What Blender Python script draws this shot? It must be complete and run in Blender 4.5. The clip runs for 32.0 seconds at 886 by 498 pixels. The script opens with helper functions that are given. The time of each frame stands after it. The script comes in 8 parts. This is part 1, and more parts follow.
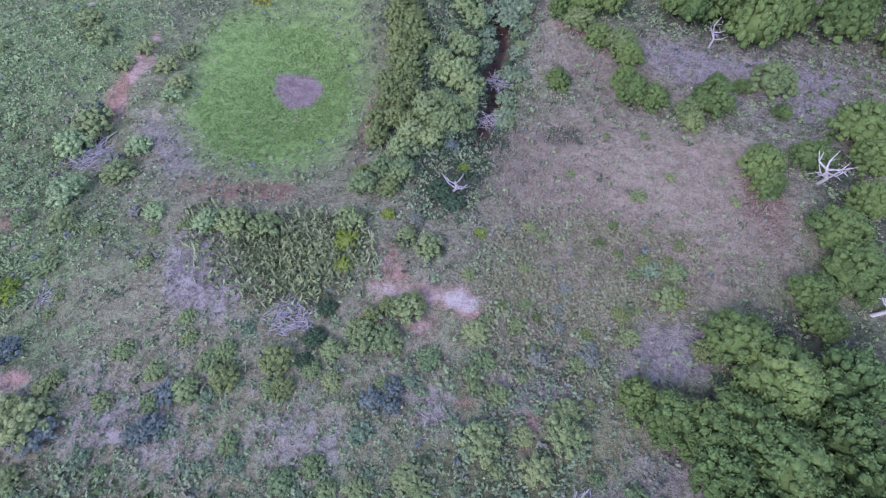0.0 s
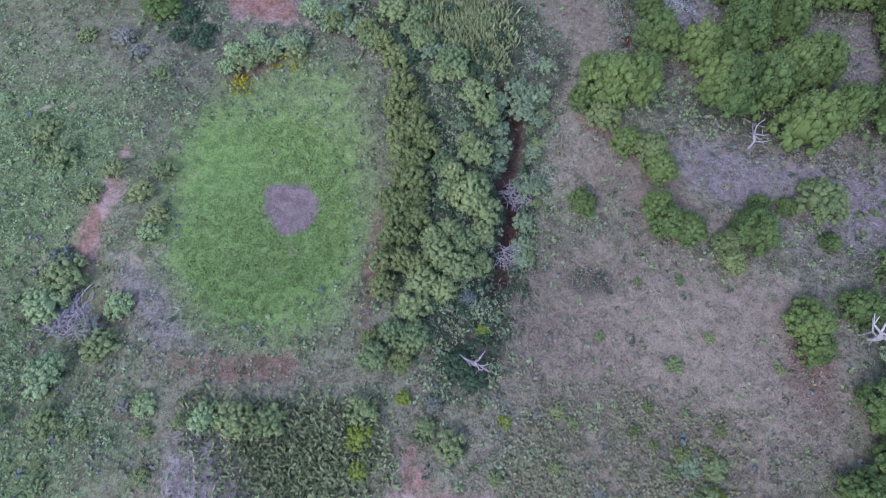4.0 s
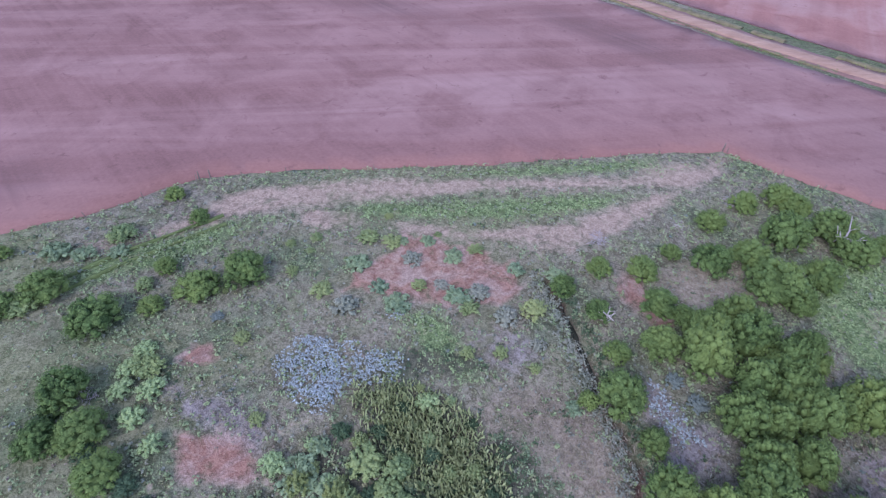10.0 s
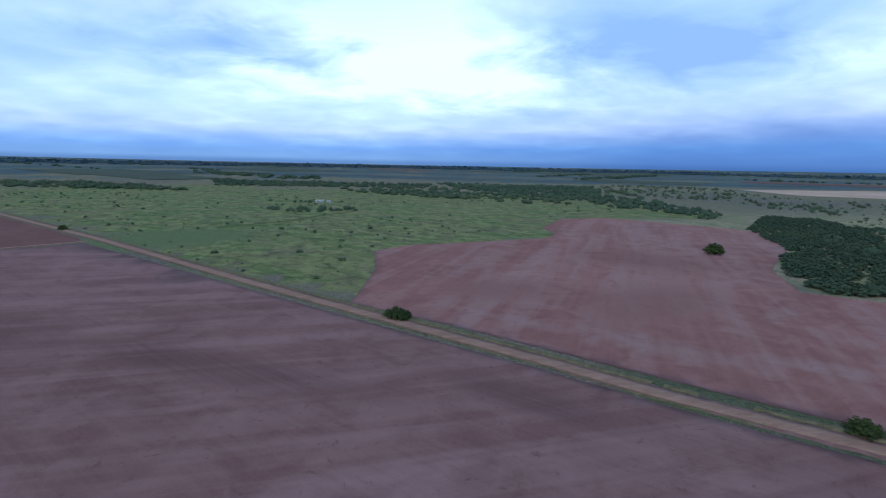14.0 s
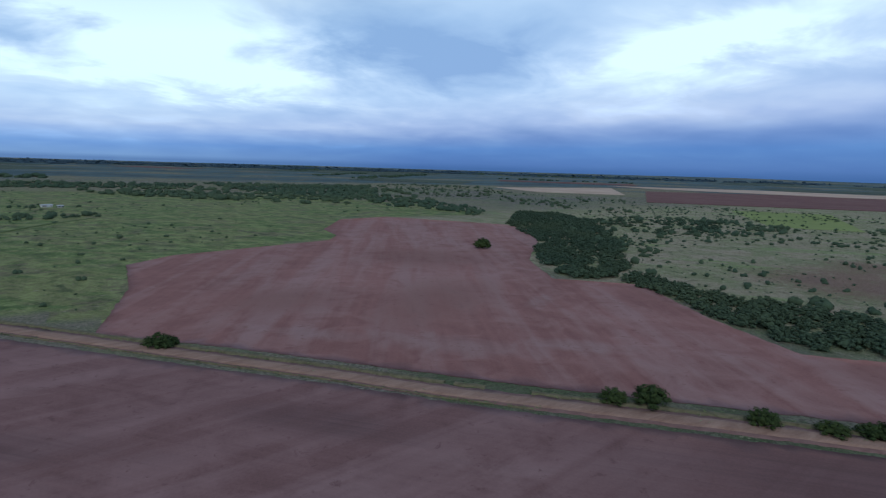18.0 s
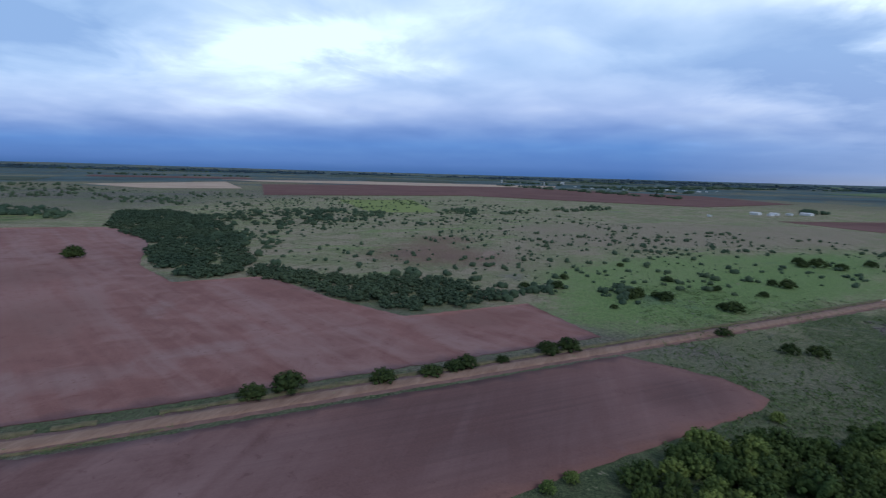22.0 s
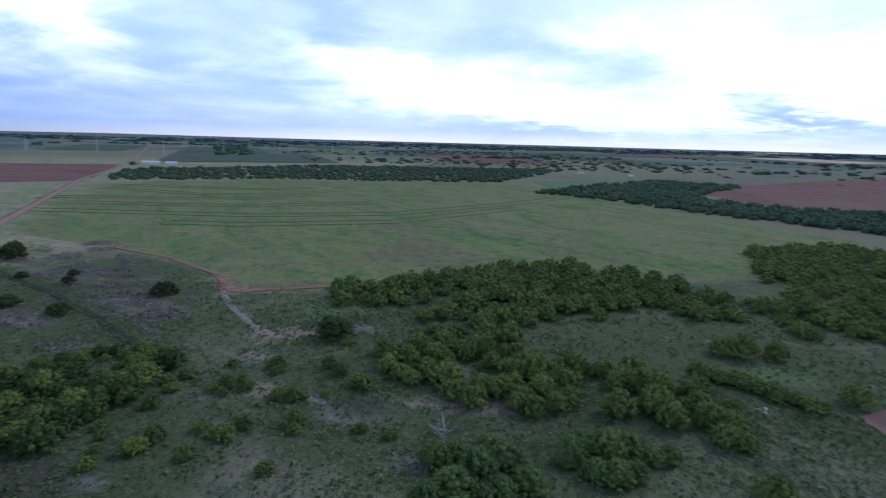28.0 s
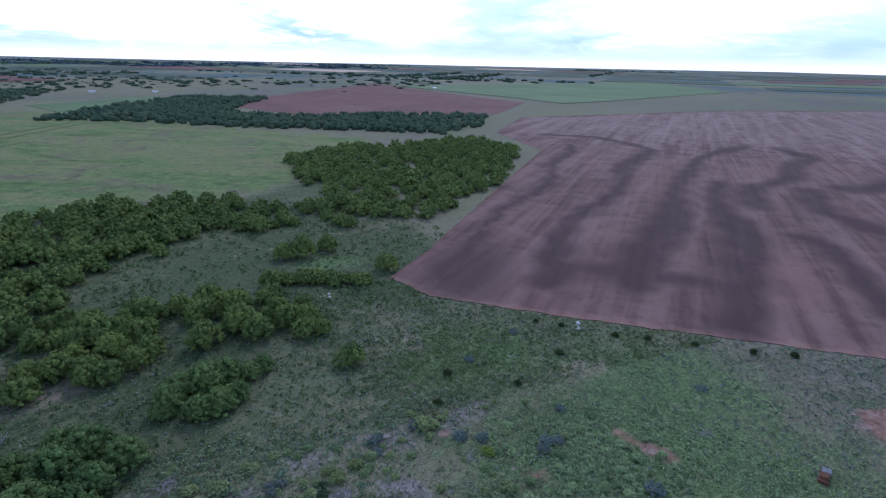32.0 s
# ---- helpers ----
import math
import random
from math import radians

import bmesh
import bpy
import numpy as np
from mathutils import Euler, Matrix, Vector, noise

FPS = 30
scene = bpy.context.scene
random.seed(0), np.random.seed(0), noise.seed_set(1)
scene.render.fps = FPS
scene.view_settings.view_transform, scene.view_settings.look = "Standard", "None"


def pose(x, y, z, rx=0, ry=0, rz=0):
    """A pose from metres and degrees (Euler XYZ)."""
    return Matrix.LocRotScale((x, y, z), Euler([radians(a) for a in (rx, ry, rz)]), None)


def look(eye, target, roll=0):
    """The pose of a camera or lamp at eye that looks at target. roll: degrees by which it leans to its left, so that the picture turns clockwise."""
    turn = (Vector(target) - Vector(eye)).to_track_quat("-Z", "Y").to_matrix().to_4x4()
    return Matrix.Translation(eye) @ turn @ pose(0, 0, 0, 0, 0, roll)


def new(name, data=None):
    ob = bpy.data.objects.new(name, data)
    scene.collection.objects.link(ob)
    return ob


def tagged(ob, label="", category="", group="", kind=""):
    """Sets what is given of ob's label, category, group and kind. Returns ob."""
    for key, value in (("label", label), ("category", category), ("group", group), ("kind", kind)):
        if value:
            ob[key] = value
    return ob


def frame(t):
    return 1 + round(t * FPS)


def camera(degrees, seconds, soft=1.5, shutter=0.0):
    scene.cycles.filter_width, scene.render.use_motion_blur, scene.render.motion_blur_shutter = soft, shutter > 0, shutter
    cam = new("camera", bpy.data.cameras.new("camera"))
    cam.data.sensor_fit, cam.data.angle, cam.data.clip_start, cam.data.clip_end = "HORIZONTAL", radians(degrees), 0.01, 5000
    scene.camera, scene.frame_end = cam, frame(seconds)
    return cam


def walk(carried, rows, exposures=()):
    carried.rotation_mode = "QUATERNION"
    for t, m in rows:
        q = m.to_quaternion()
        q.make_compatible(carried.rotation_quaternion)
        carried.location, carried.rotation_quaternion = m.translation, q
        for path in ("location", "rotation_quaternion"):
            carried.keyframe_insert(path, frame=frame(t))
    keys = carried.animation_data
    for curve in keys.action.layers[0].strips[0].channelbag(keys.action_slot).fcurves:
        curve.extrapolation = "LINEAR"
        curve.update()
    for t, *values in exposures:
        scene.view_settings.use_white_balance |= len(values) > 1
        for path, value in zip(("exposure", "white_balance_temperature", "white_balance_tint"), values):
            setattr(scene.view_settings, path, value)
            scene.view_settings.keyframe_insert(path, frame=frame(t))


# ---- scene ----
# ---- camera: seconds, place in metres, heading, pitch and lean in degrees ----
cam = camera(79.4, 32.0, soft=1.2, shutter=0.4)
PATH = [
    (0, 6.72, -63.61, 38.22, 5.63, -57.27, 1.17),
    (0.5, 6.15, -61.13, 38.86, 5.50, -59.68, 1.28),
    (1, 5.61, -58.56, 39.61, 5.40, -62.27, 1.44),
    (1.5, 5.00, -56.11, 40.36, 5.21, -64.58, 1.64),
    (2, 4.48, -53.48, 41.22, 5.00, -64.82, 1.70),
    (2.5, 3.96, -50.86, 42.05, 4.75, -64.92, 1.49),
    (4.5, 2.23, -41.06, 44.96, 2.95, -64.65, 1.04),
    (5, 2.02, -38.91, 45.66, 1.99, -64.52, 0.78),
    (5.5, 1.62, -36.13, 46.78, 1.04, -54.56, 0.94),
    (6, 1.66, -34.24, 47.38, 0.77, -48.41, 0.72),
    (6.5, 1.36, -32.03, 47.91, 0.33, -43.77, 0.77),
    (7, 1.25, -30.01, 48.65, 0.16, -43.48, 0.70),
    (7.5, 1.08, -27.79, 49.32, 0.00, -43.42, 0.81),
    (8, 0.89, -25.45, 50.10, -0.16, -43.49, 0.86),
    (8.5, 0.92, -23.25, 50.87, -0.15, -43.51, 0.81),
    (9, 0.85, -20.97, 51.68, -0.16, -43.56, 0.75),
    (9.5, 0.72, -18.71, 52.38, -0.19, -43.56, 0.80),
    (10, 0.54, -16.43, 53.07, 0.65, -43.51, 0.84),
    (10.5, 0.75, -14.17, 53.65, 3.46, -43.60, 0.60),
    (11, 0.33, -11.41, 54.52, 3.87, -39.41, 0.76),
    (11.5, 0.07, -9.09, 54.91, 4.18, -30.40, 0.74),
    (12, -0.23, -6.21, 55.24, 4.03, -20.29, 0.82),
    (12.5, -0.09, -2.48, 55.13, 2.13, -10.74, 0.96),
    (13, 0.00, 0.00, 54.99, 0.00, -9.25, 0.93),
    (13.5, -0.07, 1.99, 55.14, -3.96, -9.17, 1.04),
    (14, -0.00, 3.76, 55.31, -9.15, -9.10, 1.18),
    (14.5, -0.01, 5.54, 55.48, -12.14, -9.02, 1.28),
    (16.5, 0.81, 10.21, 56.23, -22.99, -8.84, 1.42),
    (17, 1.26, 11.35, 56.35, -25.54, -8.76, 1.47),
    (17.5, 1.33, 11.52, 56.48, -28.69, -8.69, 1.68),
    (18, 1.40, 11.72, 56.58, -32.64, -8.67, 1.73),
    (18.5, 1.45, 11.86, 56.57, -36.77, -8.56, 1.70),
    (19, 1.59, 11.84, 56.55, -41.91, -8.44, 1.70),
    (19.5, 1.67, 11.84, 56.51, -47.46, -8.38, 1.78),
    (20, 1.79, 11.92, 56.45, -52.38, -8.34, 1.77),
    (20.5, 1.86, 11.99, 56.42, -56.92, -8.26, 1.77),
    (21, 1.93, 12.04, 56.38, -61.70, -8.24, 1.69),
    (21.5, 1.98, 12.14, 56.30, -66.56, -8.23, 1.69),
    (22, 2.05, 12.21, 56.23, -71.94, -8.22, 1.58),
    (22.5, 2.20, 12.20, 56.18, -78.08, -8.20, 1.48),
    (23, 2.33, 12.05, 56.15, -85.20, -8.19, 1.50),
    (23.5, 2.50, 11.96, 56.11, -93.17, -8.25, 1.52),
    (24, 2.53, 11.90, 56.04, -100.56, -8.56, 1.55),
    (24.5, 2.59, 11.88, 55.96, -107.29, -8.92, 1.53),
    (25, 2.87, 11.76, 55.85, -114.82, -9.23, 1.46),
    (25.5, 3.12, 11.76, 55.82, -121.93, -9.60, 1.50),
    (27.5, 4.43, 12.43, 56.13, -150.08, -11.09, 1.54),
    (28, 4.45, 12.51, 56.23, -157.13, -11.48, 1.50),
    (28.5, 4.49, 12.50, 56.36, -164.06, -11.82, 1.51),
    (29, 4.58, 12.40, 56.47, -170.81, -12.66, 1.42),
    (29.5, 4.64, 12.26, 56.64, -177.91, -13.73, 1.30),
    (30, 4.65, 12.09, 56.77, -184.58, -14.81, 1.40),
    (30.5, 4.67, 11.93, 56.86, -190.57, -15.80, 1.31),
    (31, 4.67, 11.80, 56.94, -196.75, -16.87, 1.32),
    (31.5, 4.75, 11.69, 57.01, -201.76, -17.89, 1.32),
    (32, 4.84, 11.61, 57.05, -203.95, -19.20, 1.30),
]


def aim(x, y, z, heading, pitch, lean):
    return pose(x, y, z, 0, 0, heading) @ pose(0, 0, 0, 90 + pitch) @ pose(0, 0, 0, 0, 0, lean)


walk(cam, [(row[0], aim(*row[1:])) for row in PATH],
     exposures=[(0.0, 1.50, 5550, 31), (5.0, 1.30, 5550, 24), (6.5, 1.47, 5600, 26), (10.5, 1.47, 5650, 25), (11.5, 1.38, 5450, 24), (12.5, 0.8, 5500, 14), (13.0, 0.52, 5350, 10),
                (14.5, -0.15, 5450, 4), (17.0, -0.3, 5700, 4), (19.0, -0.3, 5750, 4), (22.0, -0.2, 5800, 7), (24.0, -0.14, 5850, 10), (25.0, -0.1, 5750, 11), (28.0, 0.10, 5450, 10), (30.0, 0.10, 5400, 14), (32.0, 0.46, 5300, 14)])

# ---- world: overcast evening sky, brighter to the south and west ----
SUN_AZ, SUN_EL = 215.0, 42.0
world = bpy.data.worlds.new("sky")
scene.world = world
world.use_nodes = True
wt = world.node_tree
wt.nodes.clear()


def wmath(op, a, b=None, clamp=False):
    node = wt.nodes.new("ShaderNodeMath")
    node.operation = op
    node.use_clamp = clamp
    for i, v in enumerate((a, b)):
        if v is None:
            continue
        if isinstance(v, (int, float)):
            node.inputs[i].default_value = v
        else:
            wt.links.new(v, node.inputs[i])
    return node.outputs[0]


def wramp(fac, stops):
    node = wt.nodes.new("ShaderNodeValToRGB")
    wt.links.new(fac, node.inputs[0])
    els = node.color_ramp.elements
    while len(els) < len(stops):
        els.new(0.5)
    for el, (p, c) in zip(els, stops):
        el.position, el.color = p, (*c, 1)
    return node.outputs[0]


def wmix(fac, a, b):
    node = wt.nodes.new("ShaderNodeMixRGB")
    for i, v in enumerate((fac, a, b)):
        if isinstance(v, (int, float)):
            node.inputs[i].default_value = v
        elif isinstance(v, tuple):
            node.inputs[i].default_value = (*v, 1)
        else:
            wt.links.new(v, node.inputs[i])
    return node.outputs[0]


def wnoise(scale, stretch, detail, distortion, rough=0.55):
    mapping = wt.nodes.new("ShaderNodeMapping")
    mapping.inputs["Scale"].default_value = stretch
    wt.links.new(layer, mapping.inputs["Vector"])
    node = wt.nodes.new("ShaderNodeTexNoise")
    node.inputs["Scale"].default_value = scale
    node.inputs["Detail"].default_value = detail
    node.inputs["Distortion"].default_value = distortion
    node.inputs["Roughness"].default_value = rough
    wt.links.new(mapping.outputs[0], node.inputs["Vector"])
    return node.outputs[0]


coord = wt.nodes.new("ShaderNodeTexCoord")
sky_dir = coord.outputs["Generated"]
sep = wt.nodes.new("ShaderNodeSeparateXYZ")
wt.links.new(sky_dir, sep.inputs[0])
dx, dy, dz = sep.outputs
el = wmath("MAXIMUM", dz, 0.0)
south = wmath("MULTIPLY_ADD", dy, -0.5)
south.node.inputs[2].default_value = 0.5
west_of = wmath("MULTIPLY", dx, -0.3)
bright = wmath("ADD", south, west_of, clamp=True)
nishita = wt.nodes.new("ShaderNodeTexSky")
nishita.sky_type = "NISHITA"
nishita.sun_disc = False
nishita.sun_elevation = radians(SUN_EL)
nishita.sun_rotation = radians(SUN_AZ)
# the cloud layer lies flat overhead, so its cells narrow towards the horizon
away = wmath("ADD", el, 0.16)
flat_layer = wt.nodes.new("ShaderNodeCombineXYZ")
wt.links.new(wmath("DIVIDE", dx, away), flat_layer.inputs[0])
wt.links.new(wmath("DIVIDE", dy, away), flat_layer.inputs[1])
layer = flat_layer.outputs[0]
streaks = wnoise(0.72, (1.0, 1.0, 1.0), 6, 0.4, 0.45)
fine = wnoise(2.6, (1.0, 1.0, 1.0), 4, 0.3, 0.42)
# breaks (+) and banks (-) of the cloud deck: bearing, height, half widths in degrees, tilt, weight
CLOUDS = [(5, 11.2, 18.8, 6.9, 0, 1.0), (10, 9.4, 11.9, 2.8, -8, 0.7), (3, 13.4, 8.1, 2.5, 0, 0.5), (55, 11.4, 9.4, 3.4, 12, 0.9), (-7, 8.0, 7.5, 0.9, 0, 0.5),
          (60, 12.9, 11.9, 1.9, 12, 0.9), (11, 7.6, 8.1, 1.2, -5, 0.3), (65, 11.0, 10.0, 1.0, -4, 0.5), (111, 13.7, 6.9, 2.8, -25, 1.0), (120, 10.7, 3.8, 6.9, 35, 0.9),
          (155, 6.1, 10.0, 1.9, -12, 0.9), (124, 8.5, 3.4, 2.8, -20, 0.5), (158, 5.7, 16.2, 1.5, -14, 0.9), (185, 7.6, 11.9, 5.6, 0, 0.9), (162, 3.7, 20.6, 1.4, -6, 0.6),
          (196, 5.7, 8.1, 4.4, 0, 0.7), (178, 2.5, 16.2, 1.9, 0, 0.5), (223, 3.7, 10.0, 1.9, 0, 0.6), (-12, 11.2, 9.4, 1.6, 4, -0.75), (-31, 8.5, 9.4, 3.8, 0, -0.35),
          (29, 4.2, 13.8, 1.5, 0, -0.4), (-9, 10.7, 11.9, 2.1, 4, -1.0), (27, 10.5, 11.9, 3.0, 0, -0.9), (6, 5.4, 16.2, 1.1, 0, -0.4), (30, 12.0, 8.8, 3.8, -10, -0.8),
          (90, 13.8, 10.0, 3.1, -15, -0.55), (107, 9.5, 10.6, 3.1, -15, -0.7), (109, 8.6, 9.4, 3.1, -20, -0.7), (134, 12.4, 6.9, 3.8, -30, -0.6), (134, 5.5, 12.5, 1.5, -6, -0.5),
          (132, 8.0, 10.6, 3.1, -25, -0.35), (148, 10.2, 10.0, 1.9, -22, -0.75), (170, 8.5, 10.6, 1.8, -14, -0.7), (189, 2.6, 4.1, 1.1, -12, -0.9), (130, 2.9, 18.8, 1.5, -4, -0.6),
          (209, 4.2, 5.0, 3.8, 20, -0.9), (218, 1.7, 4.7, 1.0, 0, -0.9), (190, 3.0, 4.7, 1.0, -15, -0.8), (171, 0.9, 15.0, 0.6, 0, -0.5), (190, 2.6, 5.0, 1.0, -10, -0.6),
          (235, 1.9, 10.0, 1.6, 5, -0.95), (169, 0.5, 11.2, 0.9, -5, -0.5)]
turn_u = wmath("SUBTRACT", wmath("MULTIPLY", dx, math.cos(radians(100))), wmath("MULTIPLY", dy, math.sin(radians(100))))
turn_v = wmath("ADD", wmath("MULTIPLY", dx, math.sin(radians(100))), wmath("MULTIPLY", dy, math.cos(radians(100))))
ragged = wnoise(1.5, (1.0, 1.0, 1.0), 5, 0.5, 0.6)
ragged_b = wnoise(1.9, (1.0, -1.0, 1.0), 5, 0.5, 0.6)
bearing = wmath("ADD", wmath("MULTIPLY_ADD", wmath("ARCTAN2", turn_u, turn_v), 57.296), wmath("MULTIPLY", wmath("SUBTRACT", ragged, 0.5), 26.0))
bearing.node.inputs[0].links[0].from_node.inputs[2].default_value = 100.0
height = wmath("ADD", wmath("MULTIPLY", wmath("ARCSINE", dz), 57.296), wmath("MULTIPLY", wmath("SUBTRACT", ragged_b, 0.5), 6.5))


def cloud_part(az, el_deg, half_w, half_h, tilt, weight):
    """One soft break or bank at its bearing and height."""
    c, s = math.cos(radians(tilt)), math.sin(radians(tilt))
    da, de = wmath("SUBTRACT", bearing, az), wmath("SUBTRACT", height, el_deg)
    u = wmath("MULTIPLY", wmath("ADD", wmath("MULTIPLY", da, c), wmath("MULTIPLY", de, s)), 1 / half_w)
    v = wmath("MULTIPLY", wmath("SUBTRACT", wmath("MULTIPLY", de, c), wmath("MULTIPLY", da, s)), 1 / half_h)
    r2 = wmath("ADD", wmath("MULTIPLY", u, u), wmath("MULTIPLY", v, v))
    return wmath("MULTIPLY", wmath("POWER", 2.718, wmath("MULTIPLY", r2, -0.9)), weight)


deck = None
for row in CLOUDS:
    one = cloud_part(*row)
    deck = one if deck is None else wmath("ADD", deck, one)
grain = wmath("ADD", wmath("MULTIPLY", streaks, 0.62), wmath("MULTIPLY", fine, 0.38))
cloud = wmath("ADD", wmath("MULTIPLY_ADD", wmath("SUBTRACT", grain, 0.5), 0.42), wmath("MULTIPLY", deck, 0.125))
cloud.node.inputs[0].links[0].from_node.inputs[2].default_value = 0.487
# the dark rain band low over the north and east, the pale glow low in the south
east = wmath("MULTIPLY", wmath("MAXIMUM", dx, 0.0), 1.05)
el_band = wmath("MULTIPLY", el, wmath("SUBTRACT", 1.9, east))
low_dark = wramp(el_band, [(0.0, (0.09, 0.19, 0.45)), (0.012, (0.13, 0.25, 0.57)), (0.045, (0.17, 0.33, 0.70)), (0.070, (0.31, 0.43, 0.75)), (0.100, (0.68, 0.75, 0.98)), (0.17, (0.84, 0.95, 1.12)), (0.35, (0.84, 0.97, 1.12)), (1.0, (0.22, 0.27, 0.38))])
low_north = wramp(el_band, [(0.0, (0.17, 0.29, 0.55)), (0.012, (0.27, 0.43, 0.74)), (0.045, (0.26, 0.44, 0.82)), (0.070, (0.42, 0.58, 0.92)), (0.100, (0.66, 0.76, 0.99)), (0.17, (0.82, 0.95, 1.12)), (0.35, (0.84, 0.97, 1.12)), (1.0, (0.22, 0.27, 0.38))])
low_dark = wmix(wramp(dx, [(0.05, (0, 0, 0)), (0.5, (1, 1, 1))]), low_north, low_dark)
low_pale = wramp(el, [(0.0, (1.0, 0.95, 0.95)), (0.018, (0.72, 0.80, 0.98)), (0.05, (1.0, 1.03, 1.12)), (0.13, (1.04, 1.08, 1.16)), (0.28, (0.92, 0.98, 1.10)), (0.45, (0.38, 0.45, 0.58)), (1.0, (0.22, 0.27, 0.38))])
base = wmix(wramp(bright, [(0.22, (0, 0, 0)), (0.76, (1, 1, 1))]), low_dark, low_pale)
lift = wramp(cloud, [(0.34, (0.47, 0.59, 0.79)), (0.42, (0.65, 0.75, 0.90)), (0.485, (0.85, 0.91, 1.00)), (0.53, (1.03, 1.05, 1.06)), (0.60, (1.38, 1.40, 1.36))])
lift = wmix(wramp(el_band, [(0.01, (0.25, 0.25, 0.25)), (0.075, (1, 1, 1))]), (1.0, 1.0, 1.0), lift)
mult = wt.nodes.new("ShaderNodeMixRGB")
mult.blend_type = "MULTIPLY"
mult.inputs[0].default_value = 1.0
wt.links.new(base, mult.inputs[1])
wt.links.new(lift, mult.inputs[2])
clouds = mult.outputs[0]
bg_sky = wt.nodes.new("ShaderNodeBackground")
bg_sky.inputs["Strength"].default_value = 0.05
wt.links.new(nishita.outputs[0], bg_sky.inputs["Color"])
bg_cloud = wt.nodes.new("ShaderNodeBackground")
bg_cloud.inputs["Strength"].default_value = 1.0
wt.links.new(clouds, bg_cloud.inputs["Color"])
mixer = wt.nodes.new("ShaderNodeMixShader")
mixer.inputs[0].default_value = 0.92
wt.links.new(bg_sky.outputs[0], mixer.inputs[1])
wt.links.new(bg_cloud.outputs[0], mixer.inputs[2])
out = wt.nodes.new("ShaderNodeOutputWorld")
wt.links.new(mixer.outputs[0], out.inputs[0])

sun = new("sun", bpy.data.lights.new("sun", "SUN"))
sun.data.energy = 1.25
sun.data.angle = radians(24)
sun.data.color = (1.0, 0.97, 0.93)
sa, se = radians(SUN_AZ), radians(SUN_EL)
sun.matrix_world = look((0, 0, 200), (-math.sin(sa) * math.cos(se), -math.cos(sa) * math.cos(se), 200 - math.sin(se)))

# ---- materials ----
def material(name, rough=0.85, spec=0.2):
    m = bpy.data.materials.new(name)
    m.use_nodes = True
    nt = m.node_tree
    bsdf = nt.nodes["Principled BSDF"]
    bsdf.inputs["Roughness"].default_value = rough
    bsdf.inputs["Specular IOR Level"].default_value = spec
    return m, nt, bsdf


def n_noise(nt, vec, scale, detail=4, distortion=0.0, rough=0.55, stretch=None):
    if stretch:
        if len(stretch) > 3:
            turn = nt.nodes.new("ShaderNodeMapping")
            turn.inputs["Rotation"].default_value = (0, 0, radians(-stretch[3]))
            nt.links.new(vec, turn.inputs["Vector"])
            vec = turn.outputs[0]
        mp = nt.nodes.new("ShaderNodeMapping")
        mp.inputs["Scale"].default_value = stretch[:3]
        nt.links.new(vec, mp.inputs["Vector"])
        vec = mp.outputs[0]
    n = nt.nodes.new("ShaderNodeTexNoise")
    n.inputs["Scale"].default_value = scale
    n.inputs["Detail"].default_value = detail
    n.inputs["Distortion"].default_value = distortion
    n.inputs["Roughness"].default_value = rough
    nt.links.new(vec, n.inputs["Vector"])
    return n.outputs[0]


def n_ramp(nt, fac, stops):
    r = nt.nodes.new("ShaderNodeValToRGB")
    nt.links.new(fac, r.inputs[0])
    els = r.color_ramp.elements
    while len(els) < len(stops):
        els.new(0.5)
    for e, (p, c) in zip(els, stops):
        e.position = p
        e.color = (c, c, c, 1) if isinstance(c, (int, float)) else (*c, 1)
    return r.outputs[0]


def n_mix(nt, fac, a, b, mode="MIX"):
    m = nt.nodes.new("ShaderNodeMixRGB")
    m.blend_type = mode
    for i, v in enumerate((fac, a, b)):
        if isinstance(v, (int, float)):
            m.inputs[i].default_value = v if i == 0 else (v, v, v, 1)
        elif isinstance(v, tuple):
            m.inputs[i].default_value = (*v, 1)
        else:
            nt.links.new(v, m.inputs[i])
    return m.outputs[0]


def n_math(nt, op, a, b, clamp=False):
    m = nt.nodes.new("ShaderNodeMath")
    m.operation, m.use_clamp = op, clamp
    for i, v in enumerate((a, b)):
        if isinstance(v, (int, float)):
            m.inputs[i].default_value = v
        else:
            nt.links.new(v, m.inputs[i])
    return m.outputs[0]


def n_bump(nt, bsdf, height, strength, distance):
    b = nt.nodes.new("ShaderNodeBump")
    b.inputs["Strength"].default_value = strength
    b.inputs["Distance"].default_value = distance
    nt.links.new(height, b.inputs["Height"])
    nt.links.new(b.outputs[0], bsdf.inputs["Normal"])


def n_attr(nt, name):
    a = nt.nodes.new("ShaderNodeAttribute")
    a.attribute_name = name
    return a.outputs["Fac"]


def n_pos(nt):
    return nt.nodes.new("ShaderNodeTexCoord").outputs["Object"]


